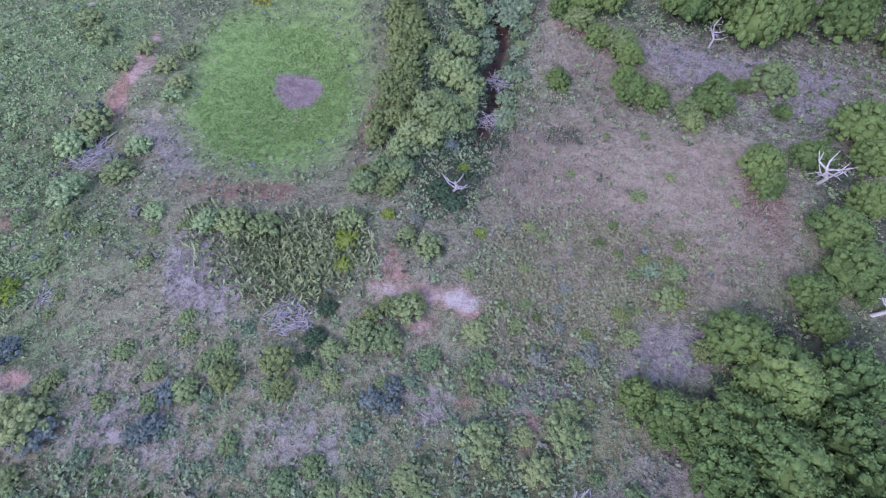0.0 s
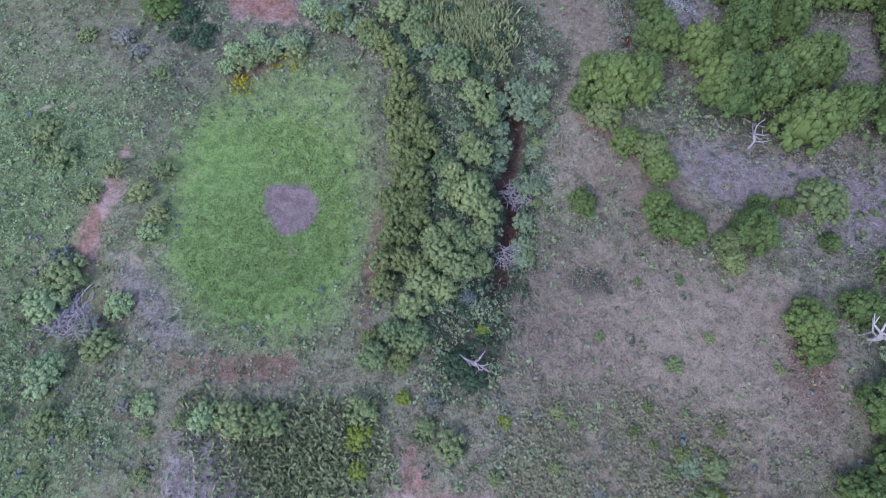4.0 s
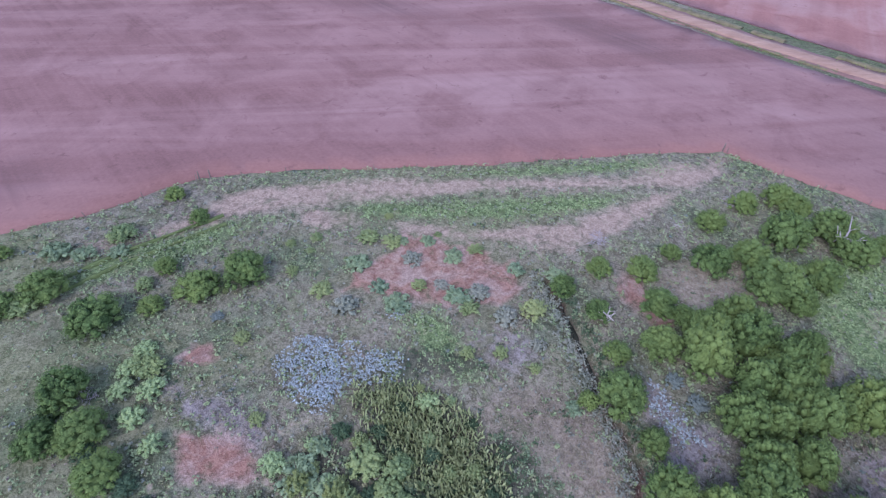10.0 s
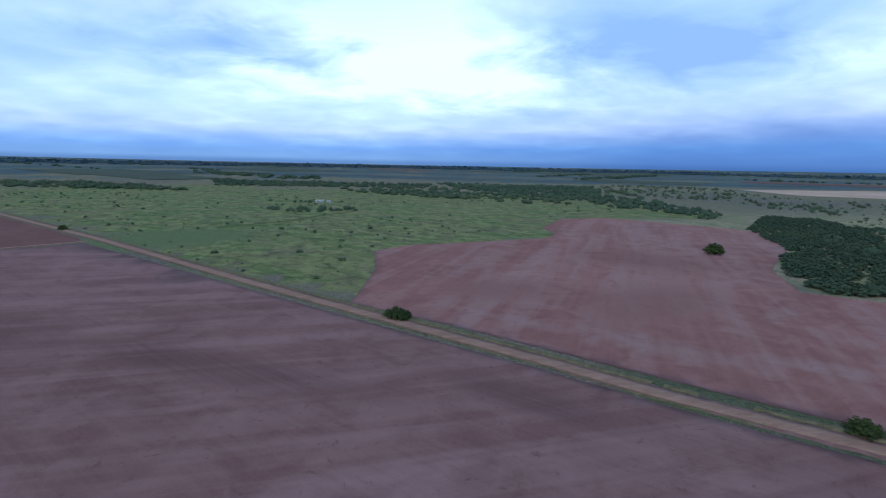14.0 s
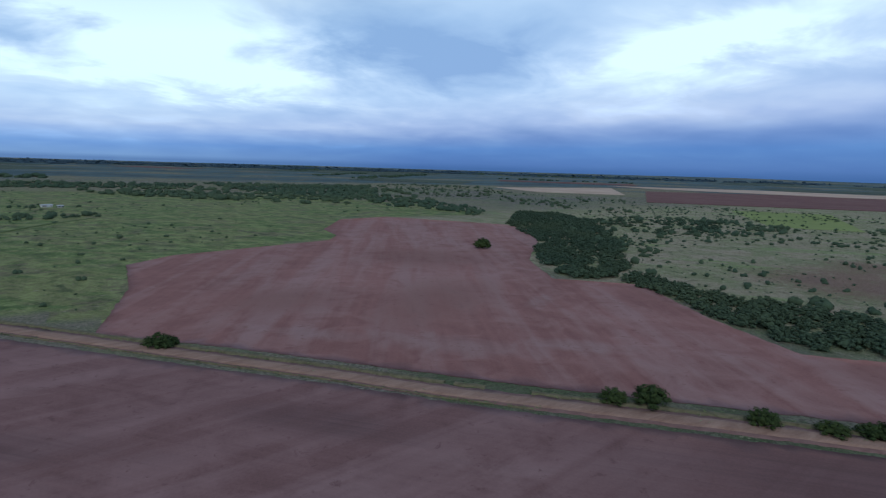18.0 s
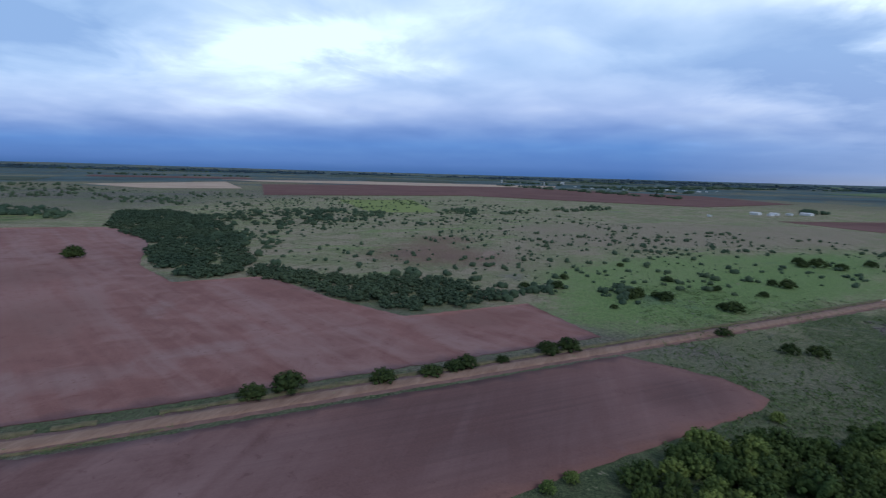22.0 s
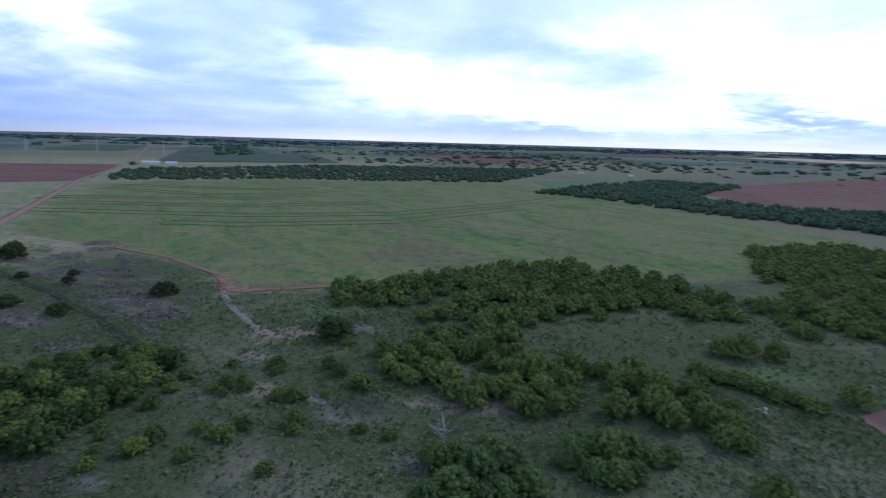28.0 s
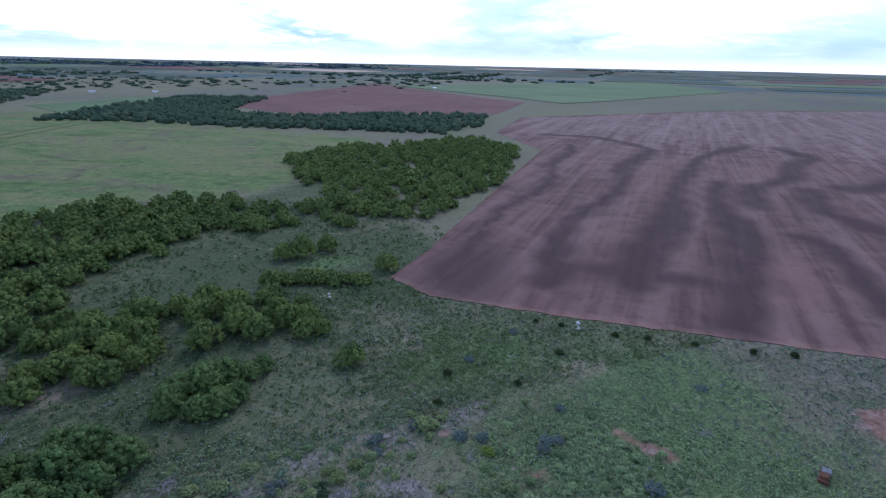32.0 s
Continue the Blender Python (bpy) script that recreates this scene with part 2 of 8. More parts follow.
def foliage(name, dark, light, warm, rough=0.8, clump=3.0, region=0.13):
    """Leaves: colour varies from leaf to leaf, from clump to clump and from plant to plant."""
    m, nt, bsdf = material(name, rough, 0.10)
    geo = nt.nodes.new("ShaderNodeNewGeometry")
    patch = n_noise(nt, n_pos(nt), clump, 3)
    shade = n_math(nt, "ADD", n_math(nt, "MULTIPLY", geo.outputs["Random Per Island"], 0.38), n_math(nt, "SUBTRACT", n_math(nt, "MULTIPLY", patch, 1.6), 0.47))
    fleck = n_noise(nt, n_pos(nt), 34.0, 3, 0.4, 0.65)
    shade = n_math(nt, "ADD", shade, n_math(nt, "MULTIPLY", n_math(nt, "SUBTRACT", fleck, 0.5), 1.3))
    leaf = n_mix(nt, n_ramp(nt, shade, [(0.08, 0.0), (0.92, 1.0)]), dark, light)
    n_bump(nt, bsdf, fleck, 0.7, 0.12)
    place = n_noise(nt, geo.outputs["Position"], region, 2, 0.4)
    info = nt.nodes.new("ShaderNodeObjectInfo")
    odd = n_math(nt, "ADD", n_math(nt, "MULTIPLY", info.outputs["Random"], 0.45), n_ramp(nt, place, [(0.42, 0.0), (0.62, 0.5)]))
    nt.links.new(n_mix(nt, odd, leaf, warm), bsdf.inputs["Base Color"])
    return m


def plain(name, base, other, scale, rough=0.8, bump=0.3, dist=0.02, stretch=None, metallic=0.0, spec=0.2):
    m, nt, bsdf = material(name, rough, spec)
    bsdf.inputs["Metallic"].default_value = metallic
    p = n_pos(nt)
    a = n_noise(nt, p, scale, 5, 0.3, stretch=stretch)
    b = n_noise(nt, p, scale * 9, 4, stretch=stretch)
    mixed = n_math(nt, "ADD", n_math(nt, "MULTIPLY", a, 0.65), n_math(nt, "MULTIPLY", b, 0.35))
    col = n_mix(nt, n_ramp(nt, mixed, [(0.36, 0.0), (0.64, 1.0)]), base, other)
    nt.links.new(col, bsdf.inputs["Base Color"])
    n_bump(nt, bsdf, mixed, bump, dist)
    return m


LEAF_TREE = foliage("mesquite_leaves", (0.016, 0.034, 0.012), (0.130, 0.198, 0.066), (0.146, 0.198, 0.060))
LEAF_DARK = foliage("wood_leaves", (0.020, 0.040, 0.014), (0.160, 0.220, 0.062), (0.182, 0.220, 0.056))
# darker copy of the wood leaves, for the field wood and its edge
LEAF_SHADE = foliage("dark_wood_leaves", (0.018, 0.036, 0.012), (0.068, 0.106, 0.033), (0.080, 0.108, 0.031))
LEAF_JUNIPER = foliage("juniper_leaves", (0.014, 0.027, 0.010), (0.050, 0.074, 0.026), (0.056, 0.076, 0.024))
# distant leaves: aerial haze is put into their colour as a blue tint
LEAF_FAR_HAZE = foliage("hazed_far_leaves", (0.024, 0.046, 0.034), (0.066, 0.100, 0.062), (0.074, 0.100, 0.056), 0.95, region=0.01)
LEAF_HORIZON_HAZE = foliage("hazed_horizon_leaves", (0.028, 0.052, 0.074), (0.052, 0.086, 0.116), (0.056, 0.084, 0.106), 0.95, region=0.002)
LEAF_SHRUB = foliage("shrub_leaves", (0.080, 0.120, 0.048), (0.235, 0.300, 0.135), (0.255, 0.290, 0.120))
LEAF_BANK = foliage("bank_shrub_leaves", (0.052, 0.078, 0.028), (0.200, 0.248, 0.100), (0.215, 0.245, 0.090))
LEAF_FRESH = foliage("fresh_shrub_leaves", (0.058, 0.098, 0.044), (0.215, 0.290, 0.135), (0.250, 0.300, 0.120))
LEAF_DOCK = foliage("broad_weed_leaves", (0.046, 0.082, 0.046), (0.235, 0.310, 0.195), (0.225, 0.285, 0.150))
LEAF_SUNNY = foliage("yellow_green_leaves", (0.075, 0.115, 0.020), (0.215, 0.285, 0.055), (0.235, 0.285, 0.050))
LEAF_PALE = foliage("light_mesquite_leaves", (0.050, 0.085, 0.035), (0.165, 0.225, 0.095), (0.185, 0.225, 0.085))
LEAF_SAGE = foliage("sage_leaves", (0.085, 0.110, 0.096), (0.185, 0.222, 0.198), (0.16, 0.19, 0.172))
LEAF_WEED = foliage("weed_leaves", (0.060, 0.096, 0.042), (0.335, 0.400, 0.225), (0.245, 0.305, 0.155), clump=0.9, region=0.16)
LEAF_MEADOW = foliage("meadow_weed_leaves", (0.046, 0.080, 0.030), (0.165, 0.225, 0.090), (0.13, 0.18, 0.07), clump=0.8, region=0.1)
LEAF_OLIVE = foliage("olive_weed_leaves", (0.085, 0.090, 0.050), (0.345, 0.350, 0.210), (0.265, 0.260, 0.150), clump=1.0, region=0.2)
LEAF_DEEP = foliage("deep_green_leaves", (0.024, 0.046, 0.022), (0.080, 0.120, 0.060), (0.070, 0.112, 0.066), clump=0.9, region=0.16)
LEAF_GREY = foliage("grey_weed_leaves", (0.10, 0.12, 0.09), (0.27, 0.290, 0.225), (0.25, 0.25, 0.20), clump=0.8, region=0.2)
LEAF_LUSH = foliage("lush_leaves", (0.075, 0.125, 0.052), (0.375, 0.475, 0.240), (0.290, 0.380, 0.170), clump=0.8, region=0.15)
LEAF_REED = foliage("reed_stems", (0.105, 0.138, 0.064), (0.375, 0.415, 0.220), (0.285, 0.325, 0.155), clump=0.9, region=0.2)
STRAW = foliage("grey_straw", (0.19, 0.163, 0.156), (0.40, 0.362, 0.348), (0.29, 0.252, 0.235), clump=0.8, region=0.2)
GRASS_POND = foliage("pond_grass_blades", (0.115, 0.175, 0.055), (0.225, 0.315, 0.11), (0.185, 0.26, 0.08), clump=0.5, region=0.12)
GRASS_DRY = foliage("dry_grass", (0.155, 0.125, 0.100), (0.31, 0.265, 0.215), (0.25, 0.205, 0.165), clump=0.7, region=0.2)
FLOWER_YELLOW = foliage("yellow_flowers", (0.22, 0.19, 0.015), (0.40, 0.34, 0.02), (0.3, 0.29, 0.03))
FLOWER_WHITE = foliage("pale_flowers", (0.17, 0.205, 0.21), (0.50, 0.56, 0.58), (0.33, 0.38, 0.39), clump=1.2)
BRUSH_PURPLE = foliage("dead_brush", (0.10, 0.080, 0.084), (0.27, 0.218, 0.225), (0.22, 0.185, 0.180))
BARK = plain("bark", (0.055, 0.042, 0.03), (0.11, 0.09, 0.07), 3.0, 0.9, 0.6, 0.03, (1, 1, 0.3))
DEADWOOD = plain("bleached_wood", (0.27, 0.24, 0.23), (0.47, 0.43, 0.41), 4.0, 0.8, 0.4, 0.02, (1, 1, 0.25))
GREYWOOD = plain("grey_dead_wood", (0.22, 0.195, 0.205), (0.40, 0.36, 0.375), 3.0, 0.85, 0.4, 0.02, (1, 1, 0.25))
SHOULDER = plain("road_shoulder_dirt", (0.135, 0.077, 0.069), (0.215, 0.130, 0.116), 0.4, 0.95, 0.5, 0.08)
TRACK_SAND = plain("grey_track_sand", (0.155, 0.118, 0.104), (0.255, 0.205, 0.185), 0.5, 0.95, 0.5, 0.05)
RED_EARTH = plain("red_earth", (0.19, 0.092, 0.066), (0.28, 0.155, 0.115), 0.35, 0.95, 0.5, 0.06)
ROAD_DIRT = plain("graded_dirt", (0.210, 0.124, 0.090), (0.325, 0.212, 0.160), 0.25, 0.95, 0.4, 0.05, (0.35, 1.6, 1))
POST_WOOD = plain("weathered_post", (0.10, 0.08, 0.07), (0.2, 0.17, 0.15), 4, 0.9, 0.4, 0.02)
WHITE_STEEL = plain("white_sheet_metal", (0.5, 0.5, 0.52), (0.66, 0.66, 0.68), 0.4, 0.45, 0.15, 0.02)
GREY_ROOF = plain("grey_sheet_roof", (0.34, 0.36, 0.4), (0.5, 0.52, 0.56), 0.3, 0.5, 0.15, 0.02)
RUST = plain("rusted_steel", (0.06, 0.03, 0.022), (0.15, 0.065, 0.04), 2.0, 0.8, 0.4, 0.02)
GLASS_DARK = plain("dark_window", (0.02, 0.025, 0.03), (0.04, 0.05, 0.06), 1.0, 0.15, 0.0, 0.01, spec=0.5)
CONCRETE = plain("pale_concrete", (0.45, 0.42, 0.4), (0.6, 0.57, 0.55), 1.0, 0.85, 0.3, 0.02)
FADED_BLUE = plain("faded_grey_paint", (0.12, 0.13, 0.16), (0.22, 0.23, 0.26), 1.0, 0.6, 0.2, 0.02)


def plough(name, base, other, pale, rows, furrow, sweep, bands, band_strength, streak=0.5):
    """Tilled soil: furrows along one heading, broad dusty bands along another, wet and red ground as marked on the field."""
    m, nt, bsdf = material(name, 0.95, 0.12)
    p = n_pos(nt)
    big = n_noise(nt, p, 0.012, 6, 0.8)
    mid = n_noise(nt, p, 0.07, 6, 0.8, 0.62)
    clod = n_noise(nt, p, 1.6, 5, 0.0, 0.7)
    lines = n_noise(nt, p, 1.0, 4, 0.25, stretch=(0.014, furrow, 1, rows))
    wide = n_noise(nt, p, 1.0, 4, 0.9, stretch=(0.006, bands, 1, sweep))
    tone = n_math(nt, "ADD", n_math(nt, "MULTIPLY", big, 0.32), n_math(nt, "MULTIPLY", lines, streak))
    tone = n_math(nt, "ADD", tone, n_math(nt, "ADD", n_math(nt, "MULTIPLY", clod, 0.22), n_math(nt, "MULTIPLY", mid, 0.24)))
    centre = 0.5 * (0.78 + streak)
    col = n_mix(nt, n_ramp(nt, tone, [(centre - 0.11, 0.0), (centre + 0.12, 1.0)]), base, other)
    col = n_mix(nt, n_ramp(nt, n_math(nt, "ADD", n_math(nt, "MULTIPLY", wide, 0.65), n_math(nt, "MULTIPLY", mid, 0.35)), [(0.44, 0.0), (0.62, band_strength)]), col, pale)
    edge = n_math(nt, "ADD", n_attr(nt, "red"), n_math(nt, "SUBTRACT", n_math(nt, "MULTIPLY", n_math(nt, "ADD", mid, wide), 0.9), 0.9))
    col = n_mix(nt, n_ramp(nt, edge, [(0.2, 0.0), (0.9, 0.65)]), col, n_mix(nt, clod, (0.160, 0.078, 0.066), (0.265, 0.142, 0.122)))
    # dusty soil, and the haze painted over the far south field
    dust_haze = n_math(nt, "ADD", n_attr(nt, "pale"), n_math(nt, "SUBTRACT", n_math(nt, "MULTIPLY", n_math(nt, "ADD", mid, wide), 0.7), 0.7))
    col = n_mix(nt, n_ramp(nt, dust_haze, [(0.25, 0.0), (1.0, 0.75)]), col, n_mix(nt, lines, (0.25, 0.165, 0.155), (0.37, 0.262, 0.250)))
    damp = n_math(nt, "ADD", n_attr(nt, "wet"), n_math(nt, "SUBTRACT", n_math(nt, "MULTIPLY", n_math(nt, "ADD", mid, lines), 0.7), 0.7))
    col = n_mix(nt, n_ramp(nt, damp, [(0.10, 0.0), (0.95, 0.92)]), col, n_mix(nt, clod, (0.040, 0.023, 0.025), (0.080, 0.045, 0.045)))
    speck = n_noise(nt, p, 0.3, 7, 0.6, 0.72)
    col = n_mix(nt, n_ramp(nt, speck, [(0.34, 0.7), (0.41, 0.0)]), col, base)
    nt.links.new(col, bsdf.inputs["Base Color"])
    n_bump(nt, bsdf, tone, 0.7, 0.15)
    return m


PLOUGH = plough("ploughed_red_soil", (0.135, 0.072, 0.068), (0.240, 0.135, 0.127), (0.290, 0.182, 0.176), 133, 0.7, 6, 0.09, 0.5, 0.15)
PLOUGH_EAST = plough("dusty_red_soil", (0.185, 0.086, 0.076), (0.312, 0.160, 0.142), (0.345, 0.232, 0.220), 62, 0.3, 62, 0.06, 0.5, 0.16)
PLOUGH_DARK = plough("banded_dark_soil", (0.085, 0.048, 0.043), (0.190, 0.108, 0.094), (0.235, 0.152, 0.138), 44, 0.35, 41, 0.10, 0.6, 0.42)
PLOUGH_FAR = plough("distant_red_soil", (0.11, 0.052, 0.048), (0.17, 0.082, 0.072), (0.2, 0.11, 0.095), 120, 0.06, 140, 0.006, 0.5, 0.3)
DARK_SCRUB = plain("far_dark_scrub", (0.036, 0.054, 0.036), (0.072, 0.092, 0.056), 0.02, 0.95, 0.4, 0.5)
CREEK_BED = plain("dark_creek_bed", (0.018, 0.020, 0.014), (0.045, 0.044, 0.030), 0.6, 0.95, 0.6, 0.2)
TAN_FIELD = plain("stubble", (0.38, 0.27, 0.2), (0.5, 0.38, 0.29), 0.01, 0.95, 0.2, 0.1)
YELLOW_FIELD = plain("yellow_green_crop", (0.15, 0.19, 0.045), (0.21, 0.25, 0.07), 0.012, 0.9, 0.3, 0.2)
GREEN_FIELD = plain("green_crop", (0.075, 0.12, 0.045), (0.12, 0.17, 0.07), 0.008, 0.9, 0.3, 0.2)


TERRACE = plain("dark_terrace_grass", (0.065, 0.09, 0.032), (0.12, 0.15, 0.055), 0.4, 0.95, 0.6, 0.15)
VERGE = plain("verge_weeds", (0.090, 0.080, 0.045), (0.185, 0.158, 0.090), 0.5, 0.95, 0.8, 0.2)


def ground_material():
    m, nt, bsdf = material("prairie_ground", 0.95, 0.1)
    p = n_pos(nt)
    vast = n_noise(nt, p, 0.0016, 5, 0.5)
    big = n_noise(nt, p, 0.012, 6, 0.9)
    mid = n_noise(nt, p, 0.09, 6, 0.8)
    scrap = n_noise(nt, p, 0.28, 6, 0.9, 0.6)
    small = n_noise(nt, p, 0.9, 6, 0.5, 0.65)
    tiny = n_noise(nt, p, 3.6, 4, 0.2, 0.7)
    speck = n_noise(nt, p, 8.5, 3, 0.3, 0.6)
    tuft = n_math(nt, "ADD", n_math(nt, "MULTIPLY", small, 0.34), n_math(nt, "ADD", n_math(nt, "MULTIPLY", tiny, 0.34), n_math(nt, "MULTIPLY", speck, 0.32)))

    def pair(c0, c1):
        return n_mix(nt, n_ramp(nt, tuft, [(0.445, 0.0), (0.56, 1.0)]), c0, c1)

    grass = pair((0.031, 0.036, 0.025), (0.150, 0.160, 0.115))
    thatch = pair((0.056, 0.046, 0.043), (0.272, 0.235, 0.225))
    col = n_mix(nt, n_ramp(nt, scrap, [(0.37, 0.0), (0.53, 0.9)]), grass, thatch)
    col = n_mix(nt, n_ramp(nt, big, [(0.44, 0.0), (0.60, 0.65)]), col, pair((0.070, 0.100, 0.038), (0.165, 0.205, 0.085)))
    col = n_mix(nt, n_ramp(nt, vast, [(0.36, 0.0), (0.52, 0.75)]), col, pair((0.125, 0.115, 0.066), (0.255, 0.230, 0.145)))
    rag = n_math(nt, "ADD", n_math(nt, "MULTIPLY", scrap, 0.75), n_math(nt, "ADD", n_math(nt, "MULTIPLY", small, 0.5), n_math(nt, "MULTIPLY", mid, 0.5)))

    def masked(col, attr, lo, hi, c0, c1, most=1.0, wild=1.9):
        raw = n_math(nt, "ADD", n_attr(nt, attr), n_math(nt, "MULTIPLY", n_math(nt, "SUBTRACT", rag, 0.875), wild))
        fac = n_ramp(nt, raw, [(lo, 0.0), (hi, most)])
        return n_mix(nt, fac, col, pair(c0, c1))

    swirl = n_noise(nt, p, 1.0, 7, 1.8, 0.62, stretch=(0.010, 0.028, 1, -35))
    blot = n_noise(nt, p, 0.028, 6, 1.0, 0.6)
    sward = n_mix(nt, n_ramp(nt, swirl, [(0.44, 0.0), (0.56, 0.9)]), pair((0.066, 0.102, 0.034), (0.160, 0.215, 0.080)), pair((0.120, 0.124, 0.052), (0.235, 0.228, 0.108)))
    sward = n_mix(nt, n_ramp(nt, blot, [(0.52, 0.0), (0.62, 0.8)]), sward, pair((0.105, 0.085, 0.058), (0.19, 0.15, 0.11)))
    sward = n_mix(nt, n_ramp(nt, swirl, [(0.34, 0.75), (0.42, 0.0)]), sward, (0.065, 0.105, 0.034))
    tussock = n_noise(nt, p, 0.17, 6, 0.6, 0.68)
    sward = n_mix(nt, n_ramp(nt, tussock, [(0.50, 0.0), (0.60, 0.5)]), sward, pair((0.12, 0.155, 0.045), (0.25, 0.30, 0.105)))
    sward = n_mix(nt, n_ramp(nt, tussock, [(0.36, 0.6), (0.44, 0.0)]), sward, (0.050, 0.080, 0.028))
    mott = n_noise(nt, p, 0.10, 7, 0.5, 0.72, stretch=(1.0, 0.6, 1, 20))
    rough_grass = n_mix(nt, n_ramp(nt, mott, [(0.50, 0.0), (0.60, 0.6)]), sward, pair((0.180, 0.205, 0.070), (0.340, 0.375, 0.160)))
    rough_grass = n_mix(nt, n_ramp(nt, mott, [(0.37, 0.6), (0.46, 0.0)]), rough_grass, (0.040, 0.062, 0.030))
    sward = n_mix(nt, n_attr(nt, "mottle"), sward, rough_grass)
    raw = n_math(nt, "ADD", n_attr(nt, "pasture"), n_math(nt, "MULTIPLY", n_math(nt, "SUBTRACT", rag, 0.875), 0.8))
    col = n_mix(nt, n_ramp(nt, raw, [(0.3, 0.0), (0.7, 1.0)]), col, sward)
    strip = n_noise(nt, p, 1.0, 6, 1.2, 0.6, stretch=(0.009, 0.030, 1, -44))
    steppe = n_mix(nt, n_ramp(nt, blot, [(0.42, 0.0), (0.58, 1.0)]), pair((0.195, 0.165, 0.110), (0.365, 0.310, 0.215)), pair((0.128, 0.138, 0.068), (0.265, 0.270, 0.145)))
    steppe = n_mix(nt, n_ramp(nt, n_math(nt, "ADD", strip, n_math(nt, "MULTIPLY", n_attr(nt, "lush"), 0.1)), [(0.54, 0.0), (0.64, 0.6)]), steppe, pair((0.105, 0.170, 0.045), (0.245, 0.345, 0.115)))
    steppe = n_mix(nt, n_ramp(nt, tussock, [(0.56, 0.0), (0.64, 0.7)]), steppe, (0.35, 0.29, 0.22))
    steppe = n_mix(nt, n_ramp(nt, tussock, [(0.37, 0.75), (0.43, 0.0)]), steppe, (0.060, 0.068, 0.034))
    col = n_mix(nt, n_ramp(nt, n_attr(nt, "range"), [(0.1, 0.0), (0.9, 0.95)]), col, steppe)
    col = masked(col, "weed", 0.35, 1.0, (0.029, 0.043, 0.024), (0.122, 0.154, 0.088), 0.92)
    col = masked(col, "meadow", 0.35, 0.8, (0.030, 0.043, 0.021), (0.108, 0.134, 0.064), 0.92)
    col = masked(col, "lush", 0.25, 0.85, (0.049, 0.078, 0.031), (0.184, 0.238, 0.104), 0.95)
    col = masked(col, "verdant", 0.3, 0.9, (0.095, 0.150, 0.048), (0.225, 0.310, 0.115), 0.85)
    col = masked(col, "mauve", 0.3, 0.9, (0.130, 0.108, 0.106), (0.285, 0.245, 0.240), 0.85)
    col = masked(col, "olive", 0.2, 0.7, (0.085, 0.098, 0.048), (0.205, 0.220, 0.115), 0.85, 1.2)
    col = masked(col, "pond", 0.1, 0.9, (0.096, 0.162, 0.044), (0.200, 0.295, 0.092), 0.95, 1.1)
    col = masked(col, "bare", 0.3, 0.7, (0.155, 0.115, 0.108), (0.255, 0.198, 0.190), 1.0, 0.9)
    col = masked(col, "dry", 0.25, 0.95, (0.200, 0.160, 0.116), (0.305, 0.252, 0.188), 0.93)
    # dark weedy hollows, plus shade painted beneath the thicket and groves
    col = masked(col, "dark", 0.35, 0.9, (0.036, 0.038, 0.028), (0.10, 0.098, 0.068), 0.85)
    col = masked(col, "rust", 0.3, 0.9, (0.12, 0.066, 0.050), (0.235, 0.150, 0.115), 0.8)
    raw = n_math(nt, "ADD", n_attr(nt, "red"), n_math(nt, "MULTIPLY", n_math(nt, "SUBTRACT", rag, 0.875), 2.6))
    clay = n_mix(nt, n_ramp(nt, scrap, [(0.46, 0.0), (0.62, 1.0)]), pair((0.165, 0.080, 0.062), (0.300, 0.165, 0.130)), pair((0.23, 0.155, 0.132), (0.37, 0.265, 0.232)))
    col = n_mix(nt, n_ramp(nt, raw, [(0.40, 0.0), (1.0, 0.92)]), col, clay)
    col = masked(col, "sand", 0.35, 1.15, (0.205, 0.146, 0.116), (0.365, 0.278, 0.218), 0.88, 2.4)
    col = masked(col, "white", 0.45, 1.2, (0.30, 0.255, 0.245), (0.43, 0.38, 0.37), 0.7, 2.4)
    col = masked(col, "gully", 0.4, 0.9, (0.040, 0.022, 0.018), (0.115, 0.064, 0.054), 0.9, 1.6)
    # far woodland ground, with aerial haze painted in as blue
    hazy_timber = n_noise(nt, p, 0.006, 6, 0.6, 0.65)
    raw = n_math(nt, "ADD", n_attr(nt, "woodland"), n_math(nt, "MULTIPLY", n_math(nt, "SUBTRACT", hazy_timber, 0.5), 2.2))
    col = n_mix(nt, n_ramp(nt, raw, [(0.35, 0.0), (0.75, 0.95)]), col, n_mix(nt, n_ramp(nt, hazy_timber, [(0.4, 0.0), (0.62, 1.0)]), (0.032, 0.062, 0.078), (0.078, 0.124, 0.134)))
    nt.links.new(col, bsdf.inputs["Base Color"])
    n_bump(nt, bsdf, tuft, 1.0, 0.3)
    return m


GROUND = ground_material()

# ---- geometry helpers ----
RNG = np.random.default_rng(7)


def rise(r):
    """Height of the land at r metres from the middle: flat, then slowly climbing to the horizon."""
    return np.maximum(0.0, np.asarray(r) - 1000.0) * 35.0 / 3900.0


def dip(x, y):
    """Hollows near the pond bed and the gully, below the plain."""
    return (-4.0 * np.exp(-(((x + 14) / 13) ** 2 + ((y + 14) / 16) ** 2)) - 2.2 * np.exp(-(((x - 9) / 5) ** 2 + ((y + 13) / 12) ** 2))
            - 2.0 * np.exp(-(((x + 33) / 8) ** 2 + ((y + 31) / 8) ** 2)))


def land_z(x, y):
    return rise(np.hypot(x, y)) + dip(x, y) - 0.12


